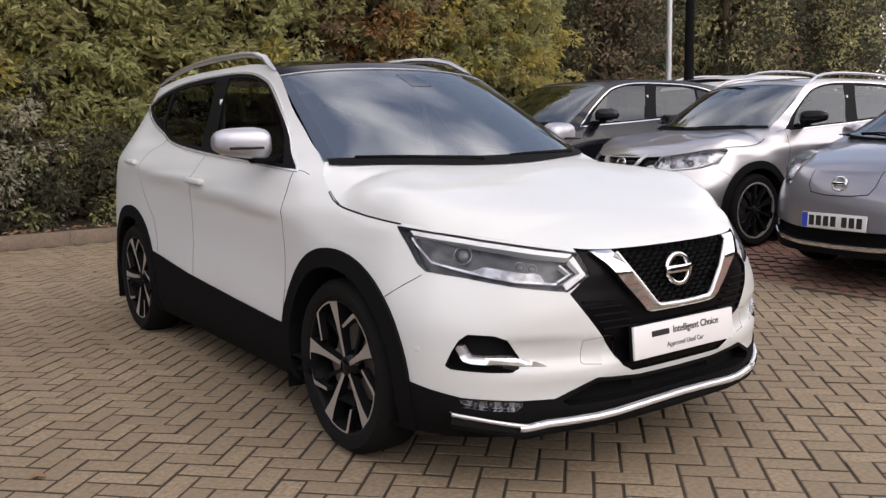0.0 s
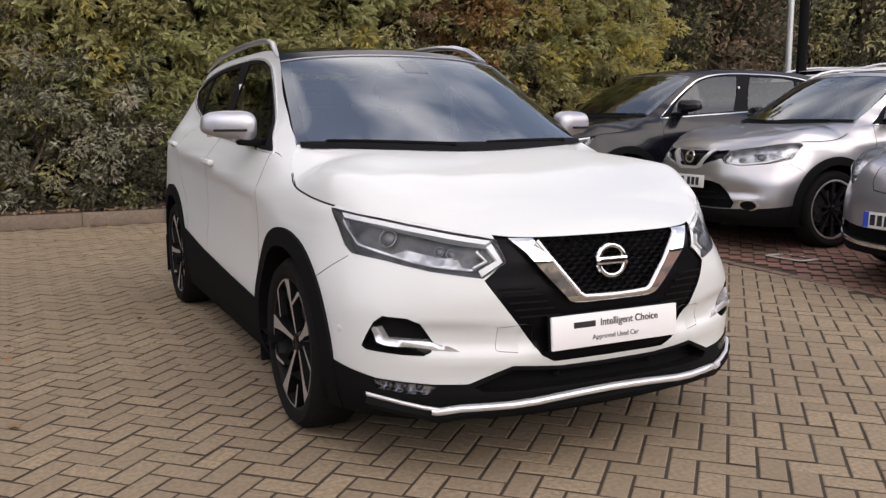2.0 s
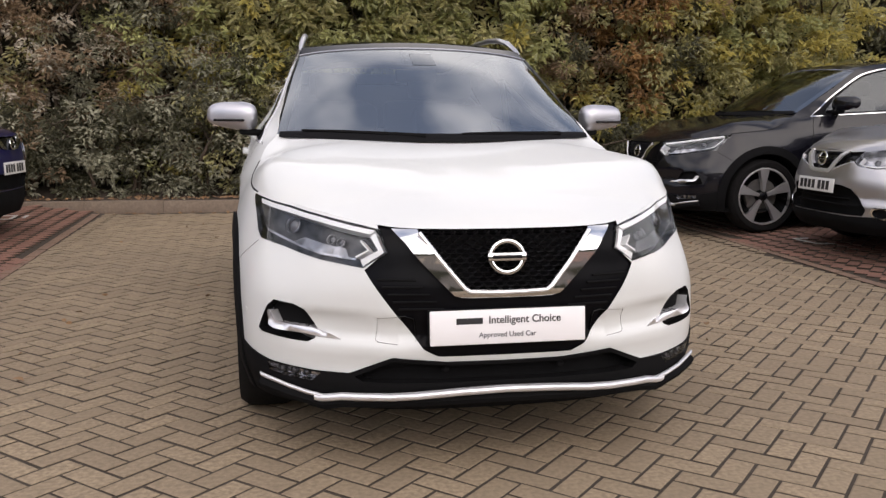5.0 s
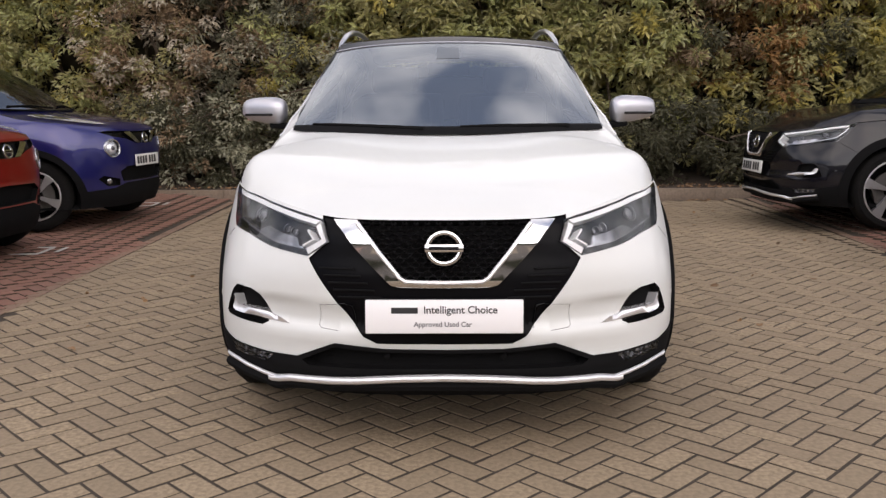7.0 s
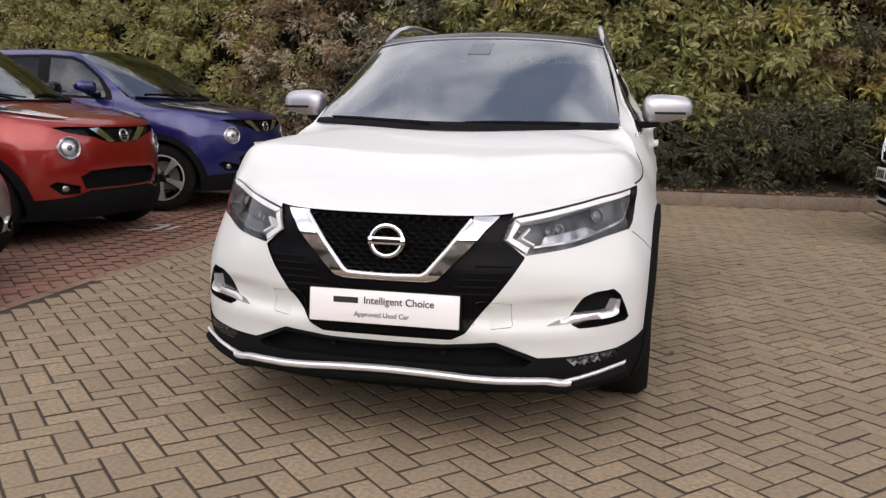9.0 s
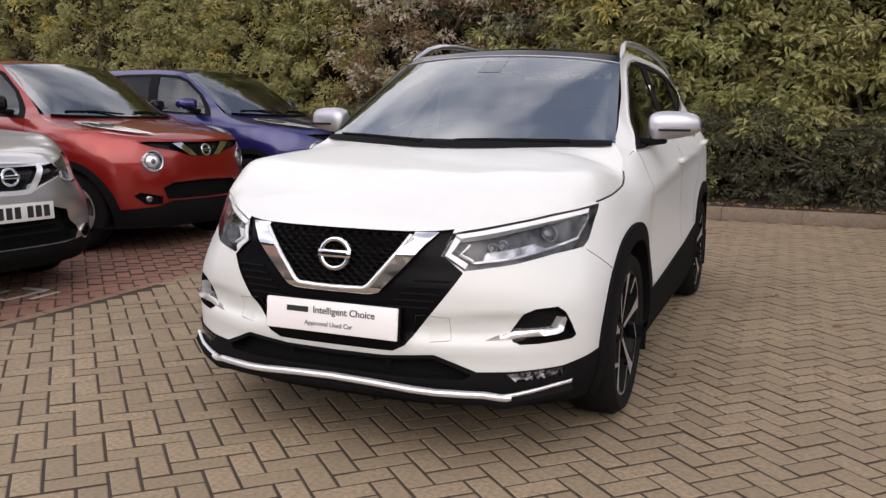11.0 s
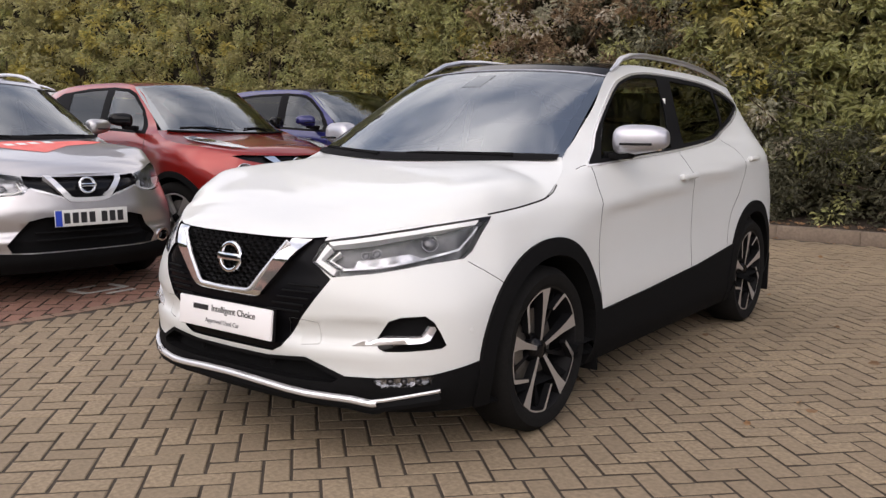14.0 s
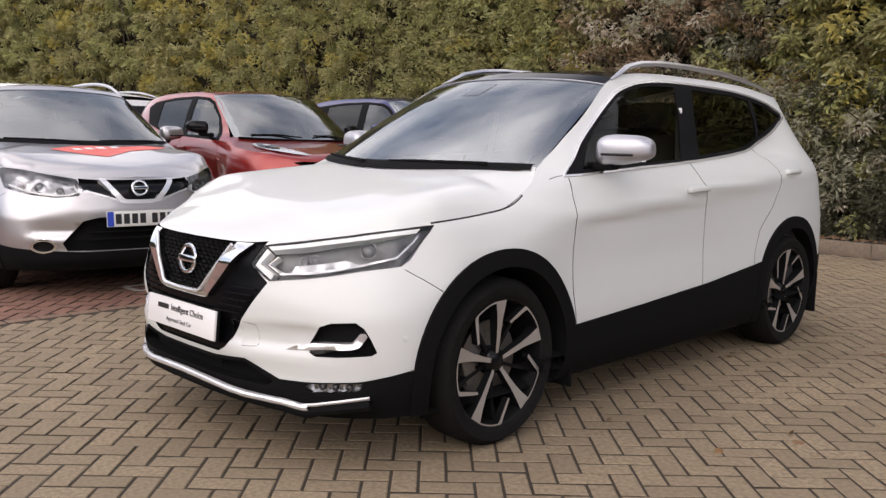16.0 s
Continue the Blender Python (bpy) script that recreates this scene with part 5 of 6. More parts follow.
    if detail:
        for sd in (1, -1) if rails else ():
            part("roof_rail", tube_bm(rail_points(sd), [0.006, 0.013, 0.017, 0.018, 0.018, 0.018, 0.018, 0.017, 0.013, 0.006], 10, flat=0.85), M_SATIN, car, "satin silver roof rail")
        # wipers and cowl
        low, high = [], []
        for s in np.linspace(-0.985, 0.985, 24):
            a, b = np.array([0.728 * s, 0.10 + 0.268 * s * s, 1.078 + 0.016 * s * s]), np.array([0.588 * s, 1.035 + 0.075 * s * s, 1.566 - 0.034 * s * s])
            low.append(a + np.array([0, -0.022, -0.004]))
            high.append(a * 0.972 + b * 0.028 + np.array([0, -0.45, 0.9]) * 0.012 * (1 - abs(s) ** 6) + np.array([0, -0.002, 0.006]))
        mid = [(p + q) / 2 + np.array([0, -0.004, 0.006]) for p, q in zip(low, high)]
        P, g, N = grid_skin([low, mid, high])
        mesh_object("cowl", P, g, M_COWL, car, "black plastic cowl", True, N)
        for x0, x1 in ((-0.10, -0.62), (0.55, 0.06)):
            def on(x, t):
                s = x / 0.728
                a = np.array([x, 0.10 + 0.268 * s * s, 1.078 + 0.016 * s * s])
                b = np.array([x * 0.81, 1.035 + 0.075 * s * s, 1.566])
                return tuple(a * (1 - t) + b * t + np.array([0, -0.010, 0.018]))
            part("wiper", tube_bm([on(x0, 0.006), on(x0 + (x1 - x0) * 0.35, 0.018), on(x0 + (x1 - x0) * 0.7, 0.026), on(x1, 0.024)], [0.011, 0.010, 0.008, 0.005], 6), M_PLASTIC, car)
    # mirrors
    for sd in (1, -1):
        mirror_shape(M_PLASTIC, mirror_cap or body_paint, car, sd, (sd * 0.932, 0.71, 1.176), (0.118, 0.082, 0.073))
    # handles
    for sd in (1, -1):
        for y, z in ((1.47, 0.985), (2.60, 1.055)):
            surface_box("door_handle", S, S.sy(y, z), (0.20, 0.030, 0.035), body_paint, car, sd, 0.012, 0.012, 0.03)
            disc_on("handle_cup", S, S.sy(y - 0.02, z), 0.055, 0.004, body_paint, car, sd, -0.001, 0.6)
    # wheels
    for y in (0.0, 2.646):
        wheel(car, (0.893, y, 0.335), 1, style=wheels, turn=20 if y else 20)
        wheel(car, (-0.893, y, 0.335), -1, style=wheels, turn=40 if y else 27)
    part("underbody", box_bm((1.2, 3.9, 0.14), (0, 1.3, 0.28), 0.03), M_PLASTIC, car)
    for sd in (1, -1):
        for y in (0.455, 3.08):
            part("mud_flap", box_bm((0.20, 0.015, 0.26), (sd * 0.79, y, 0.28), 0.005), M_PLASTIC, car)
    cabin(car, S)

    # nose
    whole("lower_intake", ["lower_intake"], M_PLASTIC, -0.05, 0.006)
    lamps = []
    for sd in (1, -1):
        h = new("headlight")
        h.parent, h["label"] = car, "clear headlight with bright guide strips"
        lamps.append(h)
    lamp_names = ["lamp", "lamp_shelf", "lamp_guide", "lamp_guide_inner", "lamp_guide_second", "lamp_line"]
    pair("housing", lamp_names, M_LAMP_IN if face == "sharp" else M_LAMP_CLEAR, -0.05, 0.0, lamps)
    pair("light_guide", ["lamp_guide", "lamp_guide_inner", "lamp_guide_second"], M_DRL, -0.006, -0.05, lamps)
    pair("light_line", ["lamp_line"], M_LAMP_SILVER, -0.012, -0.05, lamps)
    pair("reflector", ["lamp_shelf"], M_LAMP_CLEAR, -0.03, -0.05, lamps)
    for cover in pair("cover", lamp_names, M_GLASS_LAMP, 0.001, None, lamps):
        cover.visible_shadow = False
    for k, sd in enumerate((1, -1)):
        for x, z, r in (((0.70, 0.815, 0.028), (0.575, 0.782, 0.015), (0.545, 0.775, 0.014)) if face == "sharp" else ((0.64, 0.80, 0.036), (0.53, 0.775, 0.030))):
            uz = S.fx(x, z)
            disc_on("lens", S, uz, r, r * 0.6, M_LENS, lamps[k], sd, -0.040)
            ring_on("bezel", S, uz, r * 1.10, 0.0016, M_LAMP_CLEAR, lamps[k], sd, -0.030)
    if face == "sharp":
        whole("nose_panel", ["nose_panel"], M_NOSE, -0.008, 0.0)
        whole("grille_back", ["grille"], M_PLASTIC, -0.045, 0.0)
        tilt = lambda uz: 0.026 - 0.30 * np.maximum(0, uz[:, 1] - 0.745) - 0.10 * np.clip(0.745 - uz[:, 1], 0, 0.12) - 0.60 * np.clip(0.612 - uz[:, 1], 0, 0.04)
        whole("grille_chrome", ["grille_chrome"], M_CHROME, tilt, -0.02, label="chrome V of the grille")
        half = [S.place([q], 0.020)[0] for q in [S.fx(0.286, 0.800), S.fx(0.215, 0.712), S.fx(0.146, 0.628), S.fx(0.128, 0.617), S.fx(0.06, 0.614), (0.0, 0.613)]]
        part("chrome_edge", tube_bm(half + [q * [-1, 1, 1] for q in half[-2::-1]], 0.0075, 8), M_TRIM, car)
        pair("fog_recess", ["fog_recess", "fog_blade"], M_PLASTIC, -0.035, 0.001)
        pair("fog_blade", ["fog_blade"], M_TRIM, lambda uz: np.clip(0.016 - 0.7 * np.maximum(0, uz[:, 1] - 0.464), 0.002, 0.016) - 1.1 * np.maximum(0, 0.462 - uz[:, 1]) - 0.4 * np.maximum(0, uz[:, 0] - S.fx(0.768, 0.5)[0]), -0.035, label="satin silver blade")
        pair("fog_housing", ["fog_lamp"], M_LAMP_SILVER, -0.025, 0.004)
        pair("fog_cover", ["fog_lamp"], M_GLASS_LAMP, 0.006)
        for sd in (1, -1):
            for x in (0.66, 0.70, 0.74):
                disc_on("fog_lens", S, S.fx(x, 0.322), 0.013, 0.010, M_LENS, car, sd, -0.018)
            for z in (0.655, 0.632, 0.608, 0.584, 0.56):
                x0 = 0.29 + (z - 0.68) * 0.95 + 0.035
                x1 = 0.36 + (z - 0.535) * 0.70 - 0.02
                if x1 > x0 + 0.02:
                    a, b = S.place([S.fx(x0, z)], 0.0)[0], S.place([S.fx(x1, z)], 0.0)[0]
                    part("grille_fin", tube_bm([a * [sd, 1, 1], b * [sd, 1, 1]], 0.004, 6), M_PLASTIC, car)
            disc_on("parking_sensor", S, S.fx(0.20, 0.350), 0.013, 0.006, M_PLASTIC, car, sd, -0.02)
            disc_on("parking_sensor", S, S.sy(-0.49, 0.50), 0.011, 0.002, body_paint, car, sd, 0.0005)
        # honeycomb of the grille
        hv, hf = [], []
        cw, ch = 0.038, 0.020
        gp = [r["poly"] for r in regs if r["name"] == "grille"][0]
        for r_ in range(0, 13):
            z = 0.622 + ch * 0.78 * r_
            for c_ in range(-9, 10):
                x = (c_ + 0.5 * (r_ % 2)) * cw
                if not inside(gp, [S.fx(abs(x), z)])[0]:
                    continue
                loop = []
                for a, q in ((0, 1), (60, 1), (120, 1), (180, 1), (240, 1), (300, 1)):
                    hx, hz = x + 0.5 * cw * 1.08 * math.cos(radians(a)), z + 0.5 * ch * 1.08 * math.sin(radians(a))
                    loop.append((hx, hz))
                for k in range(6):
                    (xa, za), (xb, zb) = loop[k], loop[(k + 1) % 6]
                    (xc, zc_), (xd, zd) = [(x + (px - x) * 0.74, z + (pz - z) * 0.74) for px, pz in (loop[k], loop[(k + 1) % 6])]
                    i = len(hv)
                    for (px, pz), o in (((xa, za), -0.012), ((xb, zb), -0.012), ((xd, zd), -0.026), ((xc, zc_), -0.026)):
                        w = S.place([S.fx(min(abs(px), 0.34), pz)], o)[0]
                        hv.append((math.copysign(w[0], px), w[1], w[2]))
                    hf.append((i, i + 1, i + 2, i + 3))
        mesh_object("grille_mesh", hv, hf, M_MESH, car, "black honeycomb grille mesh")
        # silver lip below the bumper
        lp = [S.fx(0.615, 0.262), S.fx(0.60, 0.258), S.fx(0.575, 0.262), S.fx(0.535, 0.273), S.fx(0.48, 0.277), S.fx(0.38, 0.282), S.fx(0.30, 0.286), S.fx(0.15, 0.292), (0.0, 0.293)]
        half = [S.place([q], 0.030)[0] for q in lp]
        full = half + [q * [-1, 1, 1] for q in half[-2::-1]]
        sweep = [[tuple(q + np.array(o)) for q in full] for o in ((0, 0.014, 0.014), (0, -0.001, 0.013), (0, -0.007, 0.006), (0, -0.006, -0.003), (0, -0.001, -0.009), (0, 0.012, -0.011))]
        P, g, N = grid_skin(sweep)
        mesh_object("lip_trim", P, g, M_TRIM, car, "bright silver lip trim", True)
        side_lip = [S.sy(-0.60, 0.302), S.fx(0.78, 0.299), S.fx(0.70, 0.284), S.fx(0.64, 0.272), S.fx(0.585, 0.262), S.fx(0.565, 0.270)]
        for sd in (1, -1):
            edge = [S.place([q], 0.024)[0] * [sd, 1, 1] for q in side_lip]
            sweep = [[tuple(q + np.array(o)) for q in edge] for o in ((0, 0.012, 0.007), (0, -0.003, 0.007), (0, -0.006, 0.001), (0, -0.001, -0.006), (0, 0.010, -0.007))]
            P, g, N = grid_skin(sweep)
            mesh_object("lip_end", P, g, M_TRIM, car, "bright silver end of the lip", True)
        lp = side_lip[:4] + lp
        half2 = [S.place([(q[0], q[1] - 0.024)], 0.022)[0] for q in lp]
        part("splitter", tube_bm(half2 + [q * [-1, 1, 1] for q in half2[-2::-1]], 0.022, 8), M_PLASTIC, car)
        ring_badge(car, (0, -0.871, 0.726), 8, 0.128)
        if plate == "show":
            p = new("show_plate")
            p.parent, p["label"] = car, "white show plate with a dealer slogan"
            p.matrix_basis = pose(0, -0.906, 0.502, 90 - 5)
            part("plate", box_bm((0.525, 0.113, 0.012), (0, 0, 0), 0.004), M_PLATE, p)
            part("bar", box_bm((0.088, 0.020, 0.001), (-0.132, 0.021, 0.0066)), M_INK, p, "dark bar in place of a name")
            word("lettering", "Intelligent Choice", 0.0345, pose(0.054, 0.022, 0.0064), M_INK, p)
            word("lettering", "Approved Used Car", 0.0235, pose(-0.005, -0.026, 0.0064), M_INK_SOFT, p)
            part("plate_holder", box_bm((0.535, 0.12, 0.012), (0, 0, -0.010), 0.004), M_PLASTIC, p)
        else:
            number_plate(car, (0, -0.905, 0.502), 5, 0, blue=False)
    else:
        whole("nose_panel", ["nose_panel"], M_GLOSS, -0.025, 0.0)
        whole("grille_chrome", ["grille_chrome"], M_TRIM, 0.010, -0.03, label="chrome V of the grille")
        pair("grille_wing", ["grille_wing"], M_TRIM, 0.004, -0.02, label="thin chrome strip")
        pair("fog_ring", ["fog_ring"], M_CHROME, 0.008, -0.01)
        pair("fog_lamp", ["fog_lamp"], M_GLOSS, -0.02, 0.004)
        for z in (0.42, 0.47):
            pts = [S.place([S.fx(x, z)], -0.01)[0] for x in np.linspace(0, 0.36, 8)]
            part("grille_fin", tube_bm([q * [-1, 1, 1] for q in pts[::-1]] + pts[1:], 0.008, 6), M_PLASTIC, car)
        ring_badge(car, (0, -0.864, 0.782), 12, 0.125)
        number_plate(car, (0, -0.912, 0.566), 4, 0, blue=plate == "blue")
    return car


hero = crossover("crossover_car", "pearl white crossover with silver mirrors parked on block paving", pose(0, 0, 0), M_WHITE, "sharp", 0.028, M_CAP, "turbine", M_LEAD, True, M_TRIM, "show")


# ---- smaller parked cars ----
def lofted_front(car, S, body, spec):
    """Hood, windscreen with border, and roof of a hatchback from its spec."""
    u_end = S.sy(spec["ws_low"][1] + 0.004, spec["ws_low"][2])[0]
    E = [S.place([(u, S.top(u))])[0] for u in np.linspace(0, u_end, 44)]
    zs = spec["hood"]
    zc = hermite([E[0][1]] + [q[0] for q in zs], [E[0][2]] + [q[1] for q in zs])
    lx, ly, lz = spec["ws_low"]
    cy, cz = spec["ws_low_mid"]
    tx, ty, tz = spec["ws_top"]
    my, mz = spec["ws_top_mid"]
    cowl = lambda x: cy + (ly - cy) * (abs(x) / lx) ** 2
    rows = []
    for xe, ye, ze in E:
        c = float(zc(np.array([ye]))[0])
        rows.append([(xe * s, min(ye, cowl(xe * s)), c - (c - ze) * abs(s) ** 2.4) for s in np.sin(np.linspace(-math.pi / 2, math.pi / 2, 31))])
    P, g, N = grid_skin(rows)
    mesh_object("hood", P, [q for q in g if max(abs(P[i][1] - cowl(P[i][0])) for i in q) > 1e-6], body, car, "", True, N)
    nr, nc = 22, 24
    rows = []
    for t in np.linspace(0, 1, nr):
        row = []
        for s in np.linspace(-1, 1, nc):
            a = np.array([lx * s, cy + (ly - cy) * s * s, cz + (lz - cz) * s * s])
            b = np.array([tx * s, my + (ty - my) * s * s, mz + (tz - mz) * s * s])
            row.append(a * (1 - t) + b * t + np.array([0, -0.45, 0.9]) * 0.04 * 4 * t * (1 - t) * (1 - abs(s) ** 6))
        rows.append(row)
    P, g, N = grid_skin(rows)
    es = {k for k in range(len(g)) if k // (nc - 1) in (0, nr - 2) or k % (nc - 1) in (0, nc - 2)}
    mesh_object("windscreen", P, [q for k, q in enumerate(g) if k not in es], M_GLASS_PARKED, car, "", True, N).visible_shadow = False
    mesh_object("windscreen_border", P, [q for k, q in enumerate(g) if k in es], M_GLASS_EDGE, car, "", True, N)
    rows = []
    zr = hermite([q[0] for q in spec["roof"]], [q[1] for q in spec["roof"]])
    for y in np.linspace(my, spec["roof"][-1][0], 20):
        u = S.sy(max(y, ty), 1.45)[0]
        e = S.place([(u, S.top(u))])[0]
        c = float(zr(np.array([y]))[0])
        bow = (ty - my) * max(0, 1 - (y - my) / 0.5)
        rows.append([(e[0] * s, y + bow * s * s, c - (c - e[2]) * abs(s) ** 2.6) for s in np.linspace(-1, 1, 21)])
    P, g, N = grid_skin(rows)
    mesh_object("roof", P, g, body, car, "", True, N)
    part("cowl", tube_bm([(lx * 0.96 * s, cowl(lx * 0.96 * s) - 0.02, cz + 0.004 + (lz - cz) * s * s) for s in np.linspace(-1, 1, 18)], 0.02, 8, flat=0.5), M_PLASTIC, car)
    for x0, x1 in ((-0.08, -0.55), (0.5, 0.08)):
        part("wiper", tube_bm([(x0, cowl(x0) + 0.0, cz + 0.03), ((x0 + x1) / 2, cowl((x0 + x1) / 2) + 0.05, cz + 0.055), (x1, cowl(x1) + 0.04, cz + 0.05)], 0.008, 6), M_PLASTIC, car)


def hatch(name, label, m, S, regs, body, spec, step=0.045, group=""):
    car = thing(name, label, "car", m, group)
    key = (name, step)
    if key not in CUT_CACHE:
        CUT_CACHE[key] = cut_chart(S, outline_of(S), regs, step)
    v, f, owner = CUT_CACHE[key]
    P, g, N = both(*skin(S, v, f[owner == 0]))
    mesh_object("body", P, g, body, car, "", True, N)
    looks = {"skirt": (M_PLASTIC, 0.006, -0.02), "arch_trim": (M_PLASTIC, 0.012, -0.02), "arch_trim_front": (M_PLASTIC, 0.012, -0.02), "arch_opening": (M_PLASTIC, -0.26, 0.012), "arch_opening_front": (M_PLASTIC, -0.26, 0.012), "window_frame": (M_FRAME, 0.0, -0.006),
             "front_pane": (M_GLASS_PALE, -0.004, None), "rear_pane": (M_GLASS_DARK if spec.get("dark") else M_GLASS_PALE, -0.004, None), "grille": (M_GLOSS, -0.03, 0.0), "intake": (M_PLASTIC, -0.04, 0.004),
             "chrome_v": (M_CHROME, 0.012, -0.03), "gap": (M_GAP, -0.006, 0.0), "brow": (M_LAMP_SILVER, 0.004, -0.01), "lamp": (M_LAMP_SILVER, -0.03, 0.0), "chrome_line": (M_CHROME, 0.008, -0.02),
             "lid": (body, 0.004, -0.004), "pillar": (M_GLOSS, 0.001, -0.004)}
    middle = {"grille", "intake", "skirt", "lid", "chrome_line"}
    groups = {}
    for i, r in enumerate(regs, 1):
        groups.setdefault((r["name"], i if r["name"] == "gap" else 0), []).append(i)
    for (nm, _), ids in groups.items():
        t = f[np.isin(owner, ids)]
        if not len(t):
            continue
        material, off, back = looks[nm]
        A = skin(S, v, t, off, back)
        if nm in middle:
            P, g, N = both(*A)
            mesh_object(nm, P, g, material, car, "", True, N)
        else:
            for P, g, N in (A, mirrored(*A)):
                mesh_object(nm.replace("_front", "").replace("arch_opening", "wheel_well"), P, g, material, car, "", True, N)
        if nm == "lamp":
            B = skin(S, v, t, 0.002, None)
            for P, g, N in (B, mirrored(*B)):
                mesh_object("lamp_cover", P, g, M_GLASS_LAMP, car, "", True, N)
    lofted_front(car, S, body, spec)
    wx, wy, wz = spec["wheel"]
    for y in wy:
        wheel(car, (wx, y, wz), 1, R=wz, rim=spec.get("rim", 0.225), style=spec["style"], turn=20 + 30 * (y > 1), steer=0 if y > 1 else spec.get("steer", 0))
        wheel(car, (-wx, y, wz), -1, R=wz, rim=spec.get("rim", 0.225), style=spec["style"], turn=50 - 20 * (y > 1), steer=0 if y > 1 else spec.get("steer", 0))
    mx, mmy, mmz = spec["mirror"]
    for sd in (1, -1):
        mirror_shape(M_PLASTIC, spec["mirror_mat"], car, sd, (sd * mx, mmy, mmz), (0.10, 0.075, 0.07))
        for y, z in spec["handles"]:
            surface_box("door_handle", S, S.sy(y, z), (0.18, 0.028, 0.03), body, car, sd, 0.012, 0.011)
    part("underbody", box_bm((1.1, 3.5, 0.14), (0, 1.25, 0.27), 0.03), M_PLASTIC, car)
    cabin(car, S, (0.36, 2.9), spec["dash"], 1.25)
    return car


from mathutils.bvhtree import BVHTree


def sheet_on_hood(car, outline, material, name, label, lift=0.003):
    """A thin sheet that follows the hood, from an outline of local (x, y)."""
    hood = [c for c in car.children if c.name.startswith("hood")][0]
    tree = BVHTree.FromPolygons([v.co for v in hood.data.vertices], [p.vertices[:] for p in hood.data.polygons])
    o = np.array(outline)
    gx, gy = np.meshgrid(np.arange(o[:, 0].min(), o[:, 0].max(), 0.03), np.arange(o[:, 1].min(), o[:, 1].max(), 0.03))
    pts = np.stack([gx.ravel(), gy.ravel()], 1)
    pts = pts[inside(o, pts)]
    allp = [Vector(q) for q in o] + [Vector(q) for q in pts]
    v, _, f, *_ = delaunay_2d_cdt(allp, [(i, (i + 1) % len(o)) for i in range(len(o))], [], 1, 1e-5)
    place = []
    for q in v:
        hit = tree.ray_cast(Vector((q.x, q.y, 2.0)), Vector((0, 0, -1)))[0]
        place.append((q.x, q.y, (hit.z if hit else 1.0) + lift))
    return mesh_object(name, place, [tuple(t) for t in f], material, car, label)


# small rounded crossover
J_PLAN = [(0, -0.80), (0.3, -0.787), (0.55, -0.715), (0.70, -0.605), (0.82, -0.46), (0.885, -0.25), (0.905, 0.0), (0.872, 0.4), (0.858, 1.2), (0.87, 2.0), (0.888, 2.5), (0.86, 2.9), (0.75, 3.17), (0.4, 3.30), (0, 3.33)]
J_STATIONS = [
    ((0, -0.80), [(0.18, 0.08), (0.30, 0.03), (0.45, 0.02), (0.60, 0.0), (0.75, 0.005), (0.86, 0.025), (0.94, 0.06), (1.02, 0.16), (1.62, 0.25)]),
    ((0.55, -0.715), [(0.18, 0.08), (0.30, 0.03), (0.45, 0.015), (0.60, 0.0), (0.75, 0.005), (0.86, 0.03), (0.94, 0.07), (1.02, 0.17), (1.62, 0.26)]),
    ((0.75, -0.54), [(0.18, 0.07), (0.40, 0.01), (0.60, 0.0), (0.76, 0.006), (0.88, 0.04), (0.96, 0.085), (1.04, 0.17), (1.62, 0.28)]),
    ((0.885, -0.25), [(0.18, 0.05), (0.50, 0.0), (0.78, 0.0), (0.90, 0.02), (0.98, 0.055), (1.04, 0.11), (1.12, 0.2), (1.62, 0.32)]),
    ((0.903, 0.05), [(0.18, 0.05), (0.50, 0.0), (0.82, 0.0), (0.94, 0.02), (1.02, 0.06), (1.07, 0.12), (1.14, 0.19), (1.62, 0.36)]),
    ((0.878, 0.40), [(0.18, 0.05), (0.35, 0.0), (0.55, 0.02), (0.75, 0.03), (0.92, 0.012), (1.01, 0.03), (1.08, 0.07), (1.15, 0.15), (1.30, 0.24), (1.62, 0.42)]),
    ((0.862, 1.2), [(0.18, 0.05), (0.35, 0.0), (0.55, 0.03), (0.75, 0.035), (0.95, 0.01), (1.03, 0.02), (1.10, 0.05), (1.2, 0.1), (1.4, 0.185), (1.5, 0.235), (1.56, 0.27), (1.62, 0.33), (1.70, 0.42)]),
    ((0.888, 2.5), [(0.18, 0.05), (0.50, 0.0), (0.85, 0.0), (1.0, 0.01), (1.07, 0.03), (1.14, 0.07), (1.22, 0.12), (1.4, 0.205), (1.5, 0.255), (1.56, 0.29), (1.62, 0.35), (1.70, 0.44)]),
    ((0.75, 3.17), [(0.18, 0.06), (0.50, 0.0), (0.85, 0.01), (1.05, 0.06), (1.25, 0.16), (1.4, 0.24), (1.5, 0.31), (1.62, 0.46)]),
    ((0, 3.33), [(0.18, 0.06), (0.50, 0.0), (0.85, 0.02), (1.05, 0.08), (1.25, 0.2), (1.4, 0.32), (1.5, 0.4), (1.62, 0.5)]),
]
J_TOP = [((0, -0.80), 0.925), ((0.3, -0.787), 0.93), ((0.55, -0.715), 0.945), ((0.70, -0.605), 0.962), ((0.80, -0.46), 0.98), ((0.885, -0.25), 1.0), ((0.903, 0.05), 1.035), ((0.88, 0.2), 1.07), ((0.878, 0.33), 1.115),
         ((0.866, 0.9), 1.50), ((0.865, 1.0), 1.548), ((0.865, 1.2), 1.58), ((0.866, 1.6), 1.598), ((0.875, 2.3), 1.58), ((0.86, 2.9), 1.50), ((0.4, 3.30), 1.47), ((0, 3.33), 1.47)]
SHELL_J = Shell(J_PLAN, J_STATIONS, J_TOP, 0.18, 1.70)


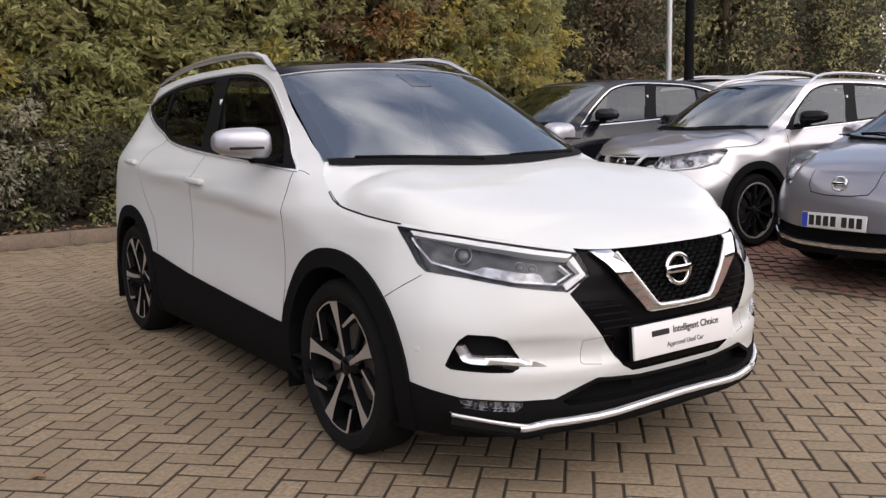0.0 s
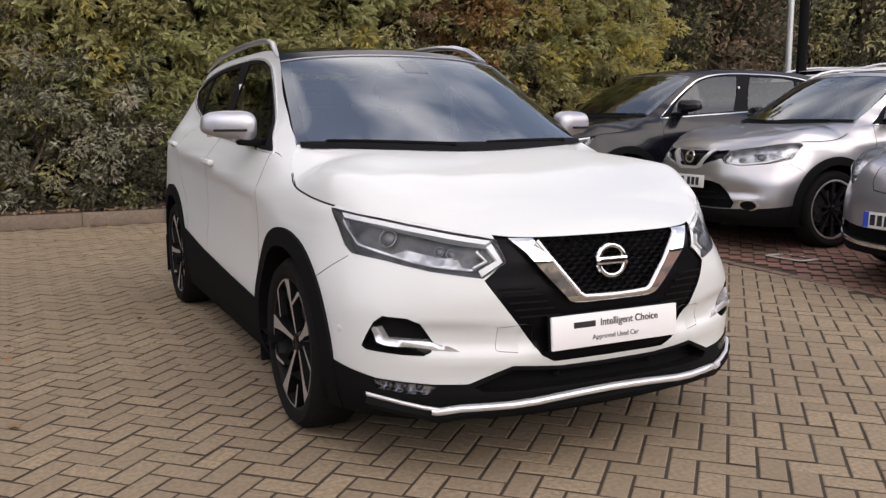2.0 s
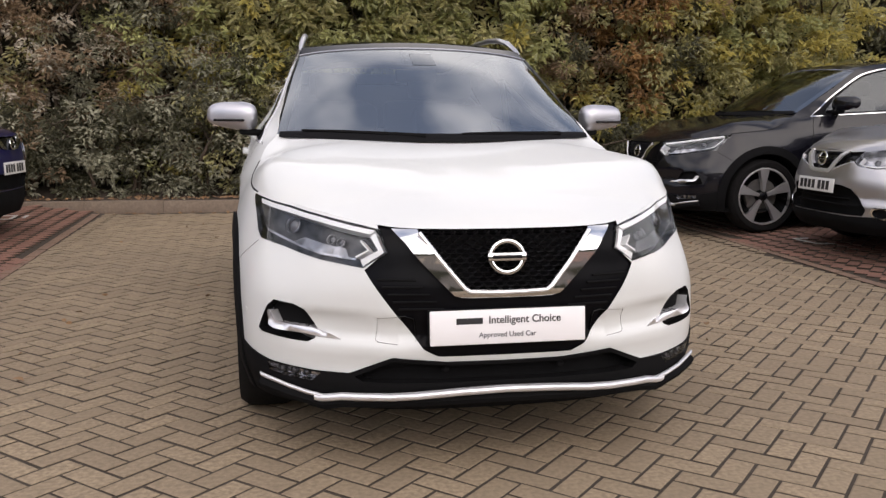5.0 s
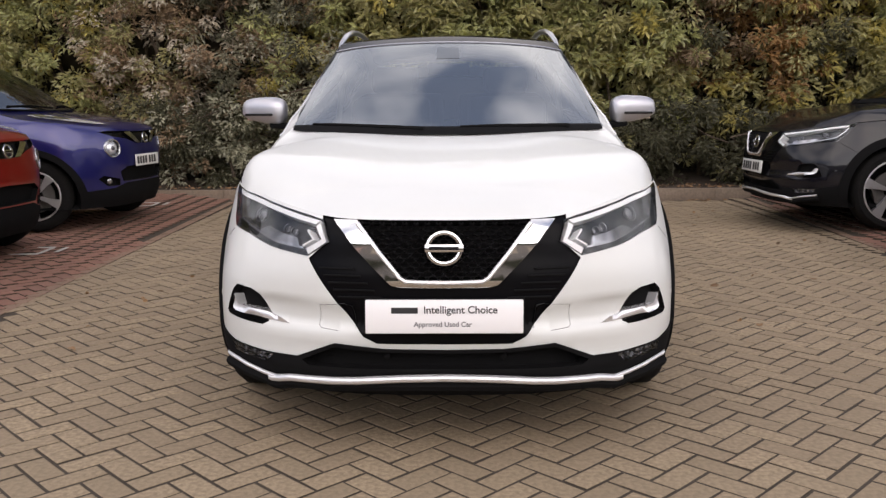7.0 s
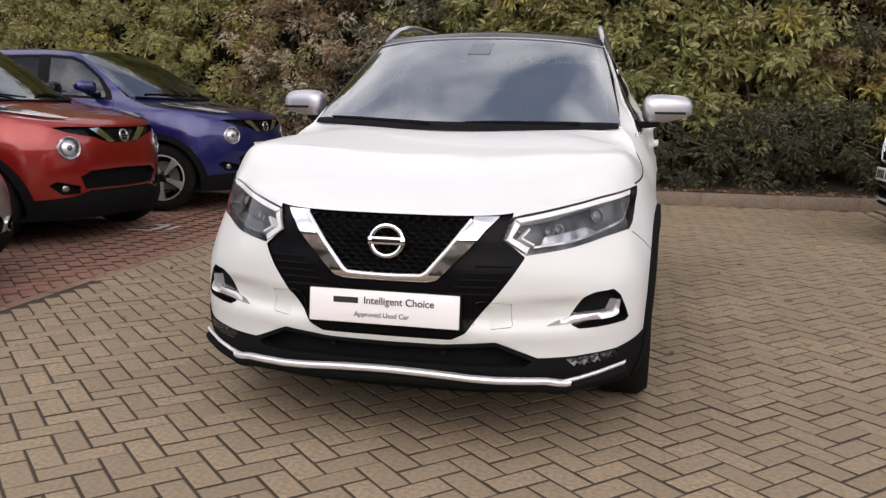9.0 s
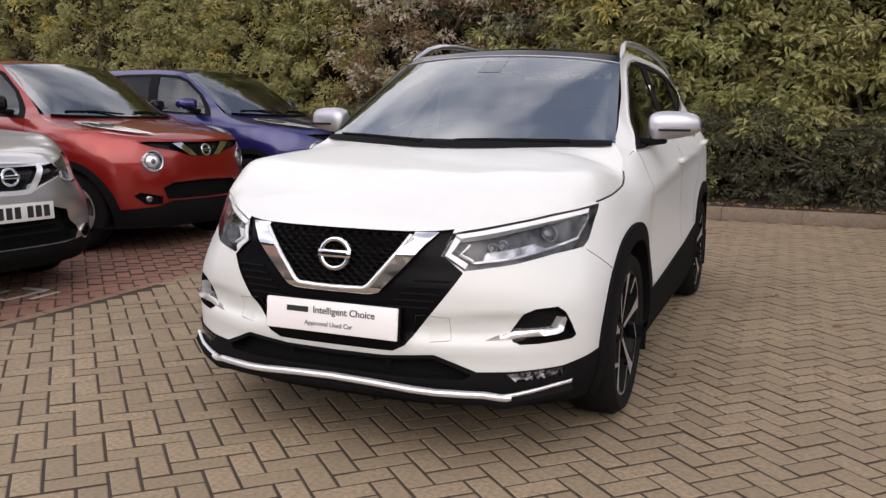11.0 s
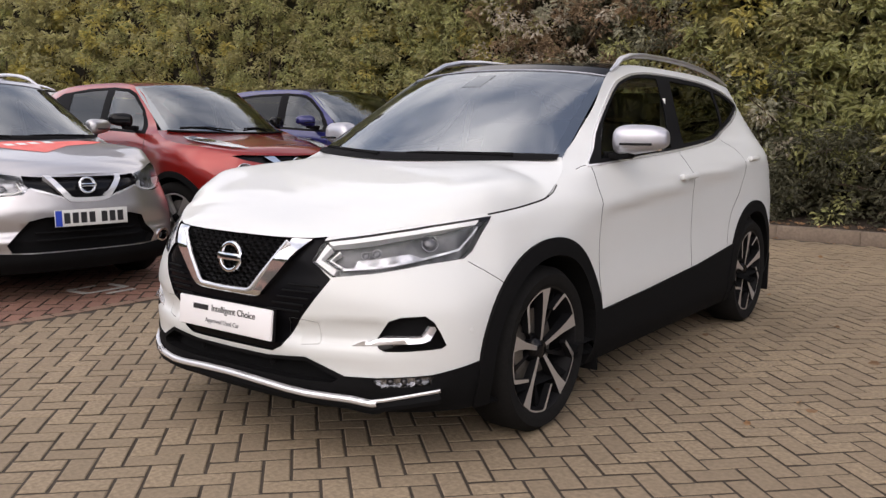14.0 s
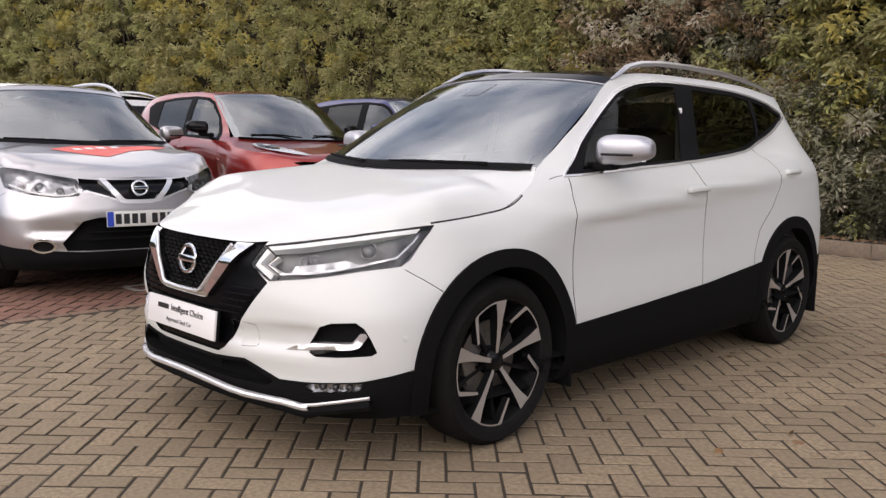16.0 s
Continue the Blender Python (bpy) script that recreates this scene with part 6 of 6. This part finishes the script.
def j_regions(S):
    fx, sy = S.fx, S.sy
    R = []

    def add(name, poly):
        R.append(dict(name=name, poly=poly))

    add("skirt", [(0, 0.19), (0, 0.42), fx(0.35, 0.42), fx(0.5, 0.38), fx(0.72, 0.36), sy(-0.36, 0.38), sy(-0.36, 0.19)])
    add("skirt", [sy(0.3, 0.19), sy(0.3, 0.34), sy(2.2, 0.36), sy(2.2, 0.19)])
    add("skirt", [sy(2.8, 0.19), sy(2.8, 0.45), (S.U, 0.45), (S.U, 0.19)])
    for y0 in (-0.12, 2.53):
        add("arch_trim" if y0 > 1 else "arch_trim_front", arc_uv(S, y0, 0.33, 0.43, -18, 198, 32))
    for y0 in (-0.12, 2.53):
        add("arch_opening" if y0 > 1 else "arch_opening_front", arc_uv(S, y0, 0.33, 0.375, -22, 202, 30))
    add("window_frame", [sy(0.47, 1.085), sy(1.3, 1.115), sy(1.95, 1.16), sy(2.40, 1.25), sy(2.60, 1.44), sy(2.45, 1.50), sy(1.9, 1.545), sy(1.4, 1.550), sy(1.08, 1.528), sy(0.95, 1.482), sy(0.70, 1.315)])
    add("front_pane", [sy(0.58, 1.115), sy(1.28, 1.14), sy(1.36, 1.520), sy(1.10, 1.500), sy(0.98, 1.46), sy(0.74, 1.31)])
    add("rear_pane", [sy(1.42, 1.15), sy(1.92, 1.185), sy(2.15, 1.225), sy(2.22, 1.495), sy(1.9, 1.516), sy(1.50, 1.524)])
    add("gap", strip([sy(0.46, 1.08), sy(0.42, 0.95), sy(0.43, 0.6), sy(0.46, 0.36)], 0.006))
    add("gap", strip([sy(1.36, 1.11), sy(1.42, 0.9), sy(1.40, 0.6), sy(1.38, 0.36)], 0.006))
    add("grille", [(0, 0.905), fx(0.30, 0.91), fx(0.52, 0.915), fx(0.60, 0.905), fx(0.50, 0.865), fx(0.30, 0.83), fx(0.17, 0.79), (0, 0.785)])
    add("chrome_v", [fx(0.10, 0.79), fx(0.175, 0.793), fx(0.335, 0.895), fx(0.235, 0.90)])
    add("intake", [(0, 0.585), fx(0.36, 0.575), fx(0.45, 0.53), fx(0.40, 0.435), (0, 0.43)])
    add("intake", [fx(0.45, 0.46), fx(0.62, 0.50), fx(0.66, 0.47), fx(0.58, 0.40), fx(0.45, 0.40)])
    add("lamp", [fx(0.525 + 0.082 * math.cos(a), 0.755 + 0.078 * math.sin(a)) for a in np.linspace(0, 2 * math.pi, 28, endpoint=False)])
    return R


J_SPEC = dict(ws_low=(0.705, 0.33, 1.115), ws_low_mid=(0.08, 1.10), ws_top=(0.60, 1.0, 1.548), ws_top_mid=(0.93, 1.585), hood=[(-0.70, 0.962), (-0.5, 1.01), (-0.2, 1.06), (0.08, 1.10), (0.4, 1.13)],
              roof=[(0.93, 1.585), (1.2, 1.617), (1.6, 1.628), (2.2, 1.615), (2.75, 1.55), (2.95, 1.515)], wheel=(0.885, (-0.12, 2.53), 0.33), style="five", rim=0.228, mirror=(0.93, 0.67, 1.21), steer=18, mirror_mat=M_GLOSS, handles=[(1.25, 1.0)], dash=(0.40, 1.06), dark=True)


def small_crossover(label, m, body, mirror_mat, plated=True):
    spec = dict(J_SPEC, mirror_mat=mirror_mat)
    S = SHELL_J
    car = hatch("small_crossover_car", label, m, S, j_regions(S), body, spec)
    for sd in (1, -1):
        # slim lamps along the top of the wings
        lamp = [(0.68, 0.02), (0.71, -0.10), (0.705, -0.26), (0.65, -0.42), (0.54, -0.56), (0.42, -0.645), (0.45, -0.52), (0.51, -0.36), (0.555, -0.18), (0.61, -0.04)]
        dark = [(0.655, -0.02), (0.69, -0.11), (0.68, -0.26), (0.61, -0.36), (0.555, -0.33), (0.58, -0.18), (0.615, -0.07)]
        sheet_on_hood(car, [(sd * x, y) for x, y in lamp], M_TRIM, "wing_lamp", "slim clear lamp on the wing", 0.014)
        sheet_on_hood(car, [(sd * x, y) for x, y in dark], M_LENS, "lamp_insert", "", 0.022)
        sheet_on_hood(car, [(sd * (0.633 + 0.03 * math.cos(a)), -0.19 + 0.055 * math.sin(a)) for a in np.linspace(0, 2 * math.pi, 12, endpoint=False)], M_TRIM, "lamp_reflector", "", 0.027)
        lp = S.fx(0.525, 0.755)
        disc_on("lamp_lens", S, lp, 0.062, 0.022, M_TRIM, car, sd, -0.018)
        disc_on("bulb", S, lp, 0.022, 0.012, M_LENS, car, sd, 0.0)
        ring_on("lamp_ring", S, lp, 0.082, 0.007, M_LAMP_SILVER, car, sd, 0.0)
        disc_on("fog_lamp", S, S.fx(0.55, 0.44), 0.03, 0.01, M_LAMP_SILVER, car, sd, -0.02)
    ring_badge(car, (0, -0.808, 0.838), 10, 0.115)
    if plated:
        number_plate(car, (0, -0.818, 0.625), 2, 0, blue=False)
    return car


# rounded electric hatchback
L_PLAN = [(0, -0.90), (0.25, -0.885), (0.45, -0.835), (0.62, -0.735), (0.75, -0.58), (0.835, -0.36), (0.872, -0.1), (0.885, 0.3), (0.885, 1.2), (0.885, 2.3), (0.85, 2.9), (0.70, 3.3), (0.35, 3.44), (0, 3.46)]
L_STATIONS = [
    ((0, -0.90), [(0.15, 0.06), (0.25, 0.02), (0.40, 0.0), (0.55, 0.0), (0.68, 0.03), (0.78, 0.09), (0.86, 0.18), (1.62, 0.3)]),
    ((0.45, -0.835), [(0.15, 0.06), (0.25, 0.02), (0.40, 0.0), (0.55, 0.0), (0.68, 0.03), (0.78, 0.085), (0.86, 0.17), (1.62, 0.3)]),
    ((0.75, -0.58), [(0.15, 0.05), (0.25, 0.015), (0.40, 0.0), (0.55, 0.004), (0.68, 0.03), (0.80, 0.085), (0.90, 0.17), (1.62, 0.32)]),
    ((0.86, -0.2), [(0.15, 0.05), (0.40, 0.0), (0.60, 0.0), (0.75, 0.02), (0.86, 0.06), (0.93, 0.11), (1.0, 0.18), (1.62, 0.34)]),
    ((0.885, 0.3), [(0.15, 0.05), (0.30, 0.0), (0.60, 0.02), (0.80, 0.02), (0.92, 0.03), (1.0, 0.09), (1.08, 0.17), (1.2, 0.25), (1.62, 0.4)]),
    ((0.885, 1.2), [(0.15, 0.05), (0.30, 0.0), (0.55, 0.03), (0.80, 0.02), (0.93, 0.01), (1.0, 0.04), (1.1, 0.09), (1.3, 0.19), (1.45, 0.27), (1.52, 0.34), (1.62, 0.44)]),
    ((0.885, 2.3), [(0.15, 0.05), (0.50, 0.0), (0.80, 0.0), (0.98, 0.01), (1.05, 0.04), (1.15, 0.1), (1.3, 0.18), (1.45, 0.27), (1.52, 0.34), (1.62, 0.44)]),
    ((0.70, 3.3), [(0.15, 0.05), (0.50, 0.0), (0.85, 0.02), (1.05, 0.08), (1.3, 0.22), (1.45, 0.32), (1.62, 0.46)]),
    ((0, 3.46), [(0.15, 0.05), (0.50, 0.0), (0.85, 0.03), (1.05, 0.1), (1.3, 0.28), (1.45, 0.42), (1.62, 0.5)]),
]
L_TOP = [((0, -0.90), 0.80), ((0.25, -0.885), 0.803), ((0.45, -0.835), 0.815), ((0.62, -0.735), 0.835), ((0.75, -0.58), 0.862), ((0.835, -0.36), 0.90), ((0.872, -0.1), 0.945), ((0.885, 0.1), 0.985), ((0.885, 0.22), 1.03),
         ((0.885, 0.7), 1.30), ((0.885, 1.0), 1.45), ((0.885, 1.15), 1.49), ((0.885, 1.7), 1.51), ((0.885, 2.3), 1.49), ((0.85, 2.9), 1.42), ((0, 3.46), 1.40)]
SHELL_L = Shell(L_PLAN, L_STATIONS, L_TOP, 0.15, 1.62)


def l_regions(S):
    fx, sy = S.fx, S.sy
    R = []

    def add(name, poly):
        R.append(dict(name=name, poly=poly))

    add("intake", [(0, 0.38), fx(0.35, 0.385), fx(0.62, 0.42), fx(0.70, 0.41), fx(0.60, 0.31), fx(0.35, 0.285), (0, 0.28)])
    add("chrome_line", strip([(0, 0.262), fx(0.3, 0.264), fx(0.55, 0.285), fx(0.72, 0.33)], 0.022))
    add("skirt", [(0, 0.15), (0, 0.245), fx(0.3, 0.247), fx(0.55, 0.265), fx(0.72, 0.30), sy(-0.36, 0.30), sy(-0.36, 0.15)])
    for y0 in (0.0, 2.70):
        add("arch_opening" if y0 else "arch_opening_front", arc_uv(S, y0, 0.32, 0.365, -26, 206, 30))
    add("window_frame", [sy(0.42, 1.02), sy(1.3, 1.045), sy(2.2, 1.09), sy(2.6, 1.2), sy(2.5, 1.33), sy(2.1, 1.42), sy(1.5, 1.455), sy(1.15, 1.44), sy(0.95, 1.375), sy(0.65, 1.20)])
    add("front_pane", [sy(0.62, 1.05), sy(1.28, 1.07), sy(1.34, 1.43), sy(1.16, 1.415), sy(0.98, 1.36), sy(0.72, 1.21)])
    add("rear_pane", [sy(1.40, 1.08), sy(2.1, 1.115), sy(2.3, 1.33), sy(2.0, 1.41), sy(1.48, 1.43)])
    add("gap", strip([sy(0.44, 1.02), sy(0.40, 0.9), sy(0.42, 0.5), sy(0.44, 0.3)], 0.006))
    add("gap", strip([sy(1.34, 1.04), sy(1.38, 0.8), sy(1.36, 0.3)], 0.006))
    add("gap", strip([fx(0.27, 0.815), fx(0.265, 0.70), fx(0.23, 0.645), fx(0.10, 0.628), (0, 0.626)], 0.007))
    return R


L_SPEC = dict(ws_low=(0.73, 0.22, 1.03), ws_low_mid=(-0.05, 1.0), ws_top=(0.585, 1.08, 1.475), ws_top_mid=(0.98, 1.52), hood=[(-0.72, 0.835), (-0.5, 0.90), (-0.2, 0.965), (0.0, 1.0), (0.3, 1.04)],
              roof=[(0.98, 1.52), (1.3, 1.545), (1.8, 1.545), (2.4, 1.50), (2.9, 1.42), (3.05, 1.40)], wheel=(0.872, (0.0, 2.70), 0.32), style="five", rim=0.215, mirror=(0.95, 0.55, 1.05), mirror_mat=M_GREYBLUE, handles=[(1.2, 0.93), (2.1, 0.96)], dash=(0.34, 0.97))


def electric_hatch(label, m):
    S = SHELL_L
    car = hatch("electric_hatchback_car", label, m, S, l_regions(S), M_GREYBLUE, L_SPEC)
    for sd in (1, -1):
        # tall lamp pod that stands proud of the wing
        lamp = new("headlight")
        lamp.parent, lamp["label"] = car, "tall clear headlight standing proud of the wing"
        spine = [(0.475, -0.80, 0.665), (0.50, -0.765, 0.73), (0.535, -0.70, 0.815), (0.565, -0.60, 0.885), (0.60, -0.47, 0.93), (0.64, -0.33, 0.955), (0.665, -0.22, 0.962)]
        girth = [0.012, 0.056, 0.078, 0.074, 0.056, 0.034, 0.008]
        spine = [(x - 0.012, y + 0.022, z - 0.030 - 0.006 * k) for k, (x, y, z) in enumerate(spine)]
        part("reflector", tube_bm([(sd * x, y, z) for x, y, z in spine], [0.90 * g for g in girth], 14), M_LAMP_CLEAR, lamp)
        part("cover", tube_bm([(sd * x, y, z) for x, y, z in spine], girth, 18), M_GLASS_LAMP, lamp).visible_shadow = False
        for k, r in ((1, 0.022), (2, 0.028)):
            x, y, z = spine[k]
            bm = bmesh.new()
            bmesh.ops.create_uvsphere(bm, u_segments=16, v_segments=10, radius=r)
            bmesh.ops.translate(bm, vec=(sd * (x - 0.002), y - 0.034, z + 0.034), verts=bm.verts)
            part("lens", bm, M_LENS, lamp)
        disc_on("fog_lamp", S, S.fx(0.64, 0.385), 0.035, 0.012, M_LAMP_SILVER, car, sd, -0.01)
    ring_badge(car, (0, -0.865, 0.712), 14, 0.12, M_GLOSS, M_CHROME)
    number_plate(car, (0, -0.915, 0.445), 3, 0, blue=True)
    return car


# the bays rise a little from the lane
def rise(x, y):
    if x > BAY_R:
        return (0.075 + 0.008 * max(0, y - 2)) * min(1, (x - BAY_R) / 0.9)
    if x < BAY_L:
        return (0.015 + 0.014 * max(0, y)) * min(1, (BAY_L - x) / 0.9)
    return 0.0


def parked(x, y, turn):
    return pose(x, y, rise(x, y), 0, 0, turn)


silver_near = crossover("crossover_car", "silver crossover parked nose-out in a red paved bay", parked(4.63, 2.88, -93.4), M_SILVER, "soft", 0.05, M_GLOSS, "dark", None, True, M_CHROME, None, "parked cars")
silver_far = crossover("crossover_car", "silver crossover with a red sticker on its hood", parked(-3.81, 0.42, 85.5), M_SILVER, "soft", 0.05, None, "five", None, True, M_CHROME, "blue", "parked cars")
black_car = crossover("crossover_car", "black crossover with bright window trim parked by the hedge", parked(4.02, 5.13, -90.0) @ Matrix.Scale(1.08, 4), M_BLACK, "sharp", 0.05, None, "five", None, True, M_CHROME, None, "parked cars", False)
red_car = small_crossover("red small crossover with slim wing lamps and black mirrors", parked(-4.09, 2.75, 85.0), M_RED, M_GLOSS, False)
blue_car = small_crossover("blue small crossover parked beside the hedge", parked(-3.88, 5.00, 86.0), M_BLUE, M_BLUE)
leaf_car = electric_hatch("grey metallic electric hatchback with a charge lid on its nose", parked(4.30, 0.45, -96.0))
white_back = crossover("crossover_car", "white crossover seen past the parked row, tail towards it", pose(-11.9, 2.8, -0.013, 0, 0, -90) @ Matrix.Scale(1.1, 4), M_WHITE, "soft", 0.06, None, "five", None, True, M_GLOSS, None, "parked cars")
white_right = crossover("crossover_car", "white crossover standing behind the silver and black cars", pose(12.9, 6.3, -0.013, 0, 0, 90) @ Matrix.Scale(1.25, 4), M_WHITE, "soft", 0.06, None, "five", None, True, M_GLOSS, None, "parked cars")

# red sticker on the hood of the silver car
sheet_on_hood(silver_far, [(-0.40, -0.10), (-0.22, -0.26), (-0.04, -0.36), (0.08, -0.26), (0.22, -0.14), (0.46, -0.08), (0.58, 0.02), (0.40, 0.06), (0.16, 0.02), (-0.02, 0.06), (-0.18, 0.03)], M_STICKER, "sticker", "red and white sale sticker")
for x, y in ((-0.22, -0.14), (-0.12, -0.11), (-0.02, -0.08), (0.10, -0.05)):
    sheet_on_hood(silver_far, [(x, y), (x + 0.07, y + 0.01), (x + 0.06, y + 0.08), (x - 0.01, y + 0.07)], M_PAPER, "sticker_patch", "white patch of the sticker", 0.005)
part("paper", box_bm((0.20, 0.14, 0.002), (0.10, 0.44, 1.062), 0.0, Matrix.Rotation(radians(12), 4, "X")), M_PAPER, black_car, "white paper on the dashboard")


# lamp post and dark post beyond the cars
def post(name, label, x, y, tall, radius, material, lamp=False):
    p = thing(name, label, "post", pose(x, y, -0.013))
    part("base_plate", box_bm((radius * 5, radius * 5, 0.03), (0, 0, 0.015), 0.006), material, p)
    part("pole", tube_bm([(0, 0, 0), (0, 0, tall * 0.5), (0, 0, tall)], [radius * 1.25, radius, radius * 0.8], 14), material, p)
    if lamp:
        part("arm", tube_bm([(0, 0, tall - 0.05), (-0.3, -0.1, tall + 0.08), (-0.7, -0.25, tall + 0.10)], 0.03, 8), material, p)
        part("lantern", box_bm((0.5, 0.2, 0.09), (-0.85, -0.30, tall + 0.10), 0.03), material, p)
    return p


M_GALV = mat("galvanised_steel", (0.55, 0.56, 0.57), 0.5, 0.6, vary=0.2, grain=30)
post("street_lamp", "pale galvanised lamp post behind the parked cars", 11.6, 9.0, 6.0, 0.055, M_GALV, True)
post("dark_post", "black painted square-section post behind the cars", 9.2, 6.55, 5.0, 0.075, M_PLASTIC)

# plain dark tree belts that close the place on the sides no view shows
M_BELT = mat("far_trees", (0.06, 0.062, 0.03), 0.95, vary=0.6, grain=2.5, blotch=0.7, blotch_scale=0.6, bump=0.6)
bv, bf = [], []
nb = 90
for i in range(nb + 1):
    a = radians(-205 + 230 * i / nb)
    for k in range(7):
        r = 34 + 1.6 * noise.noise((3 * math.cos(a) * 5, 3 * math.sin(a) * 5, k * 0.7))
        bv.append((r * math.cos(a), r * math.sin(a) - 4, -0.1 + k * (1.0 + 0.25 * noise.noise((a * 9, k, 1)))))
for i in range(nb):
    for k in range(6):
        a = i * 7 + k
        bf.append((a, a + 7, a + 8, a + 1))
tagged(mesh_object("backdrop", bv, bf, M_BELT, smooth=True), "plain dark belt of far trees", "backdrop", kind="structure")


# ---- block paving: single blocks, the nearest as parts, the rest joined ----
A45 = radians(45.6)
AX, BX = np.array([math.cos(A45), math.sin(A45)]), np.array([-math.sin(A45), math.cos(A45)])
CELL = 0.1


def block_shape(lx, ly, gap=0.0056, bev=0.0045):
    """One paver from above: a flat top, a chamfer and short sides."""
    hx, hy = lx / 2 - gap, ly / 2 - gap
    v = [(sx * (hx - bev), sy * (hy - bev), 0.0) for sx, sy in ((-1, -1), (1, -1), (1, 1), (-1, 1))]
    v += [(sx * hx, sy * hy, -0.0025) for sx, sy in ((-1, -1), (1, -1), (1, 1), (-1, 1))]
    v += [(sx * hx, sy * hy, -0.02) for sx, sy in ((-1, -1), (1, -1), (1, 1), (-1, 1))]
    f = [(0, 1, 2, 3)]
    for k in range(4):
        q = (k + 1) % 4
        f += [(k + 4, q + 4, q, k), (k + 8, q + 8, q + 4, k + 4)]
    return np.array(v), f


paving = thing("paving", "weathered buff concrete block paving laid in herringbone", "paving", kind="structure")
shape_v, shape_f = block_shape(0.2, 0.1)
one = bpy.data.meshes.new("paver")
one.from_pydata([tuple(v) for v in shape_v], [], shape_f)
one.materials.append(M_PAVER_ONE)
one.materials.append(M_SAND)
SIDE = [0] + [0, 1] * 4
one.polygons.foreach_set("material_index", SIDE)
rng = np.random.default_rng(11)
buff, red, singles = [], [], 0
for i in range(-175, 175):
    for j in range(-175, 175):
        c = (i - j) % 4
        if c == 0:
            ca, cb, turn = (i + 1) * CELL, (j + 0.5) * CELL, 0
        elif c == 3:
            ca, cb, turn = (i + 0.5) * CELL, (j + 1) * CELL, 90
        else:
            continue
        x, y = (ca - 1.199) * AX + (cb + 0.181) * BX
        if not (-12.5 < x < 12.5 and -8.5 < y < KERB_Y - 0.08):
            continue
        low = rng.uniform(-0.0018, 0.0015)
        tilt = rng.normal(0, 0.35, 2)
        m = pose(x, y, low + rise(x, y), tilt[0], tilt[1], math.degrees(A45) + turn + rng.normal(0, 0.35))
        bl, br = bay_left(y), bay_right(y)
        is_red = x < bl - 0.06 or x > br + 0.06
        if not is_red and bl + 0.04 < x < br - 0.04:
            if -1.75 < y < -0.95 and -1.9 < x < 1.9 and singles < 300:
                ob = new("paver", one)
                ob.parent, ob.matrix_basis = paving, m
                singles += 1
            else:
                buff.append(m)
        elif is_red:
            red.append(m)


def joined(name, poses, material, parent):
    hom = np.concatenate([shape_v, np.ones((len(shape_v), 1))], 1)
    v = np.concatenate([hom @ np.array(m).T[:, :3] for m in poses])
    f0 = np.array(shape_f)
    f = np.concatenate([f0 + k * len(shape_v) for k in range(len(poses))])
    ob = mesh_object(name, v, f.tolist(), material, parent)
    ob.data.materials.append(M_SAND)
    ob.data.polygons.foreach_set("material_index", SIDE * len(poses))
    ob["kind"] = "stuff"
    return ob


joined("paver_field", buff, M_PAVER, paving)
bays = thing("bay_paving", "dark red block paving of the parking bays", "paving", kind="structure")
joined("red_paver_field", red, M_PAVER_RED, bays)
# sand bed that follows the rise of the bays
for edge_x, way in ((BAY_L, -1), (BAY_R, 1)):
    bed_x = [edge_x + way * q for q in (-0.02, 0.3, 0.6, 0.9, 9.0)]
    bed_y = [-8.4, -4.0, 0.0, 2.0, 4.0, 6.0, KERB_Y - 0.05]
    bv_ = [(x, y, rise(x, y) - 0.009) for x in bed_x for y in bed_y]
    n_y = len(bed_y)
    bf_ = [(i * n_y + j, (i + 1) * n_y + j, (i + 1) * n_y + j + 1, i * n_y + j + 1) for i in range(len(bed_x) - 1) for j in range(n_y - 1)]
    mesh_object("bedding", bv_, bf_, M_SAND, bays)
# straight courses along the bay edges
edge_rows = []
for edge_of, lean in ((bay_left, 1.43), (bay_right, -2.58)):
    for k in range(-42, 74):
        edge_rows.append(pose(edge_of(k * 0.2), k * 0.2, rise(edge_of(k * 0.2), k * 0.2) + rng.uniform(0.0, 0.003), 0, 0, 90 + lean))
edge_rows = [m for m in edge_rows if -8.4 < m.translation.y < KERB_Y - 0.1]
joined("edge_course", edge_rows, M_PAVER_EDGE, bays)

# worn white painted marks on the bays, as plain bars
for mx, my in ((-3.40, 3.25), (-3.55, 6.3), (-3.17, 0.56), (4.19, 3.5), (4.03, 1.9)):
    mark = thing("bay_mark", "worn white painted mark on red paving", "marking", pose(mx, my, rise(mx, my) + 0.004, 0, 0, 4), "bay marks")
    for bx, by, sx, sy_ in ((-0.12, 0.0, 0.03, 0.20), (-0.03, 0.09, 0.17, 0.03), (-0.03, -0.09, 0.17, 0.03), (0.05, 0.0, 0.03, 0.18), (0.14, 0.02, 0.03, 0.14)):
        part("paint_bar", box_bm((sx * 1.25, sy_ * 1.7, 0.003), (bx * 1.25, by * 1.9, 0.0), 0.001), M_WHITE_LINE, mark)
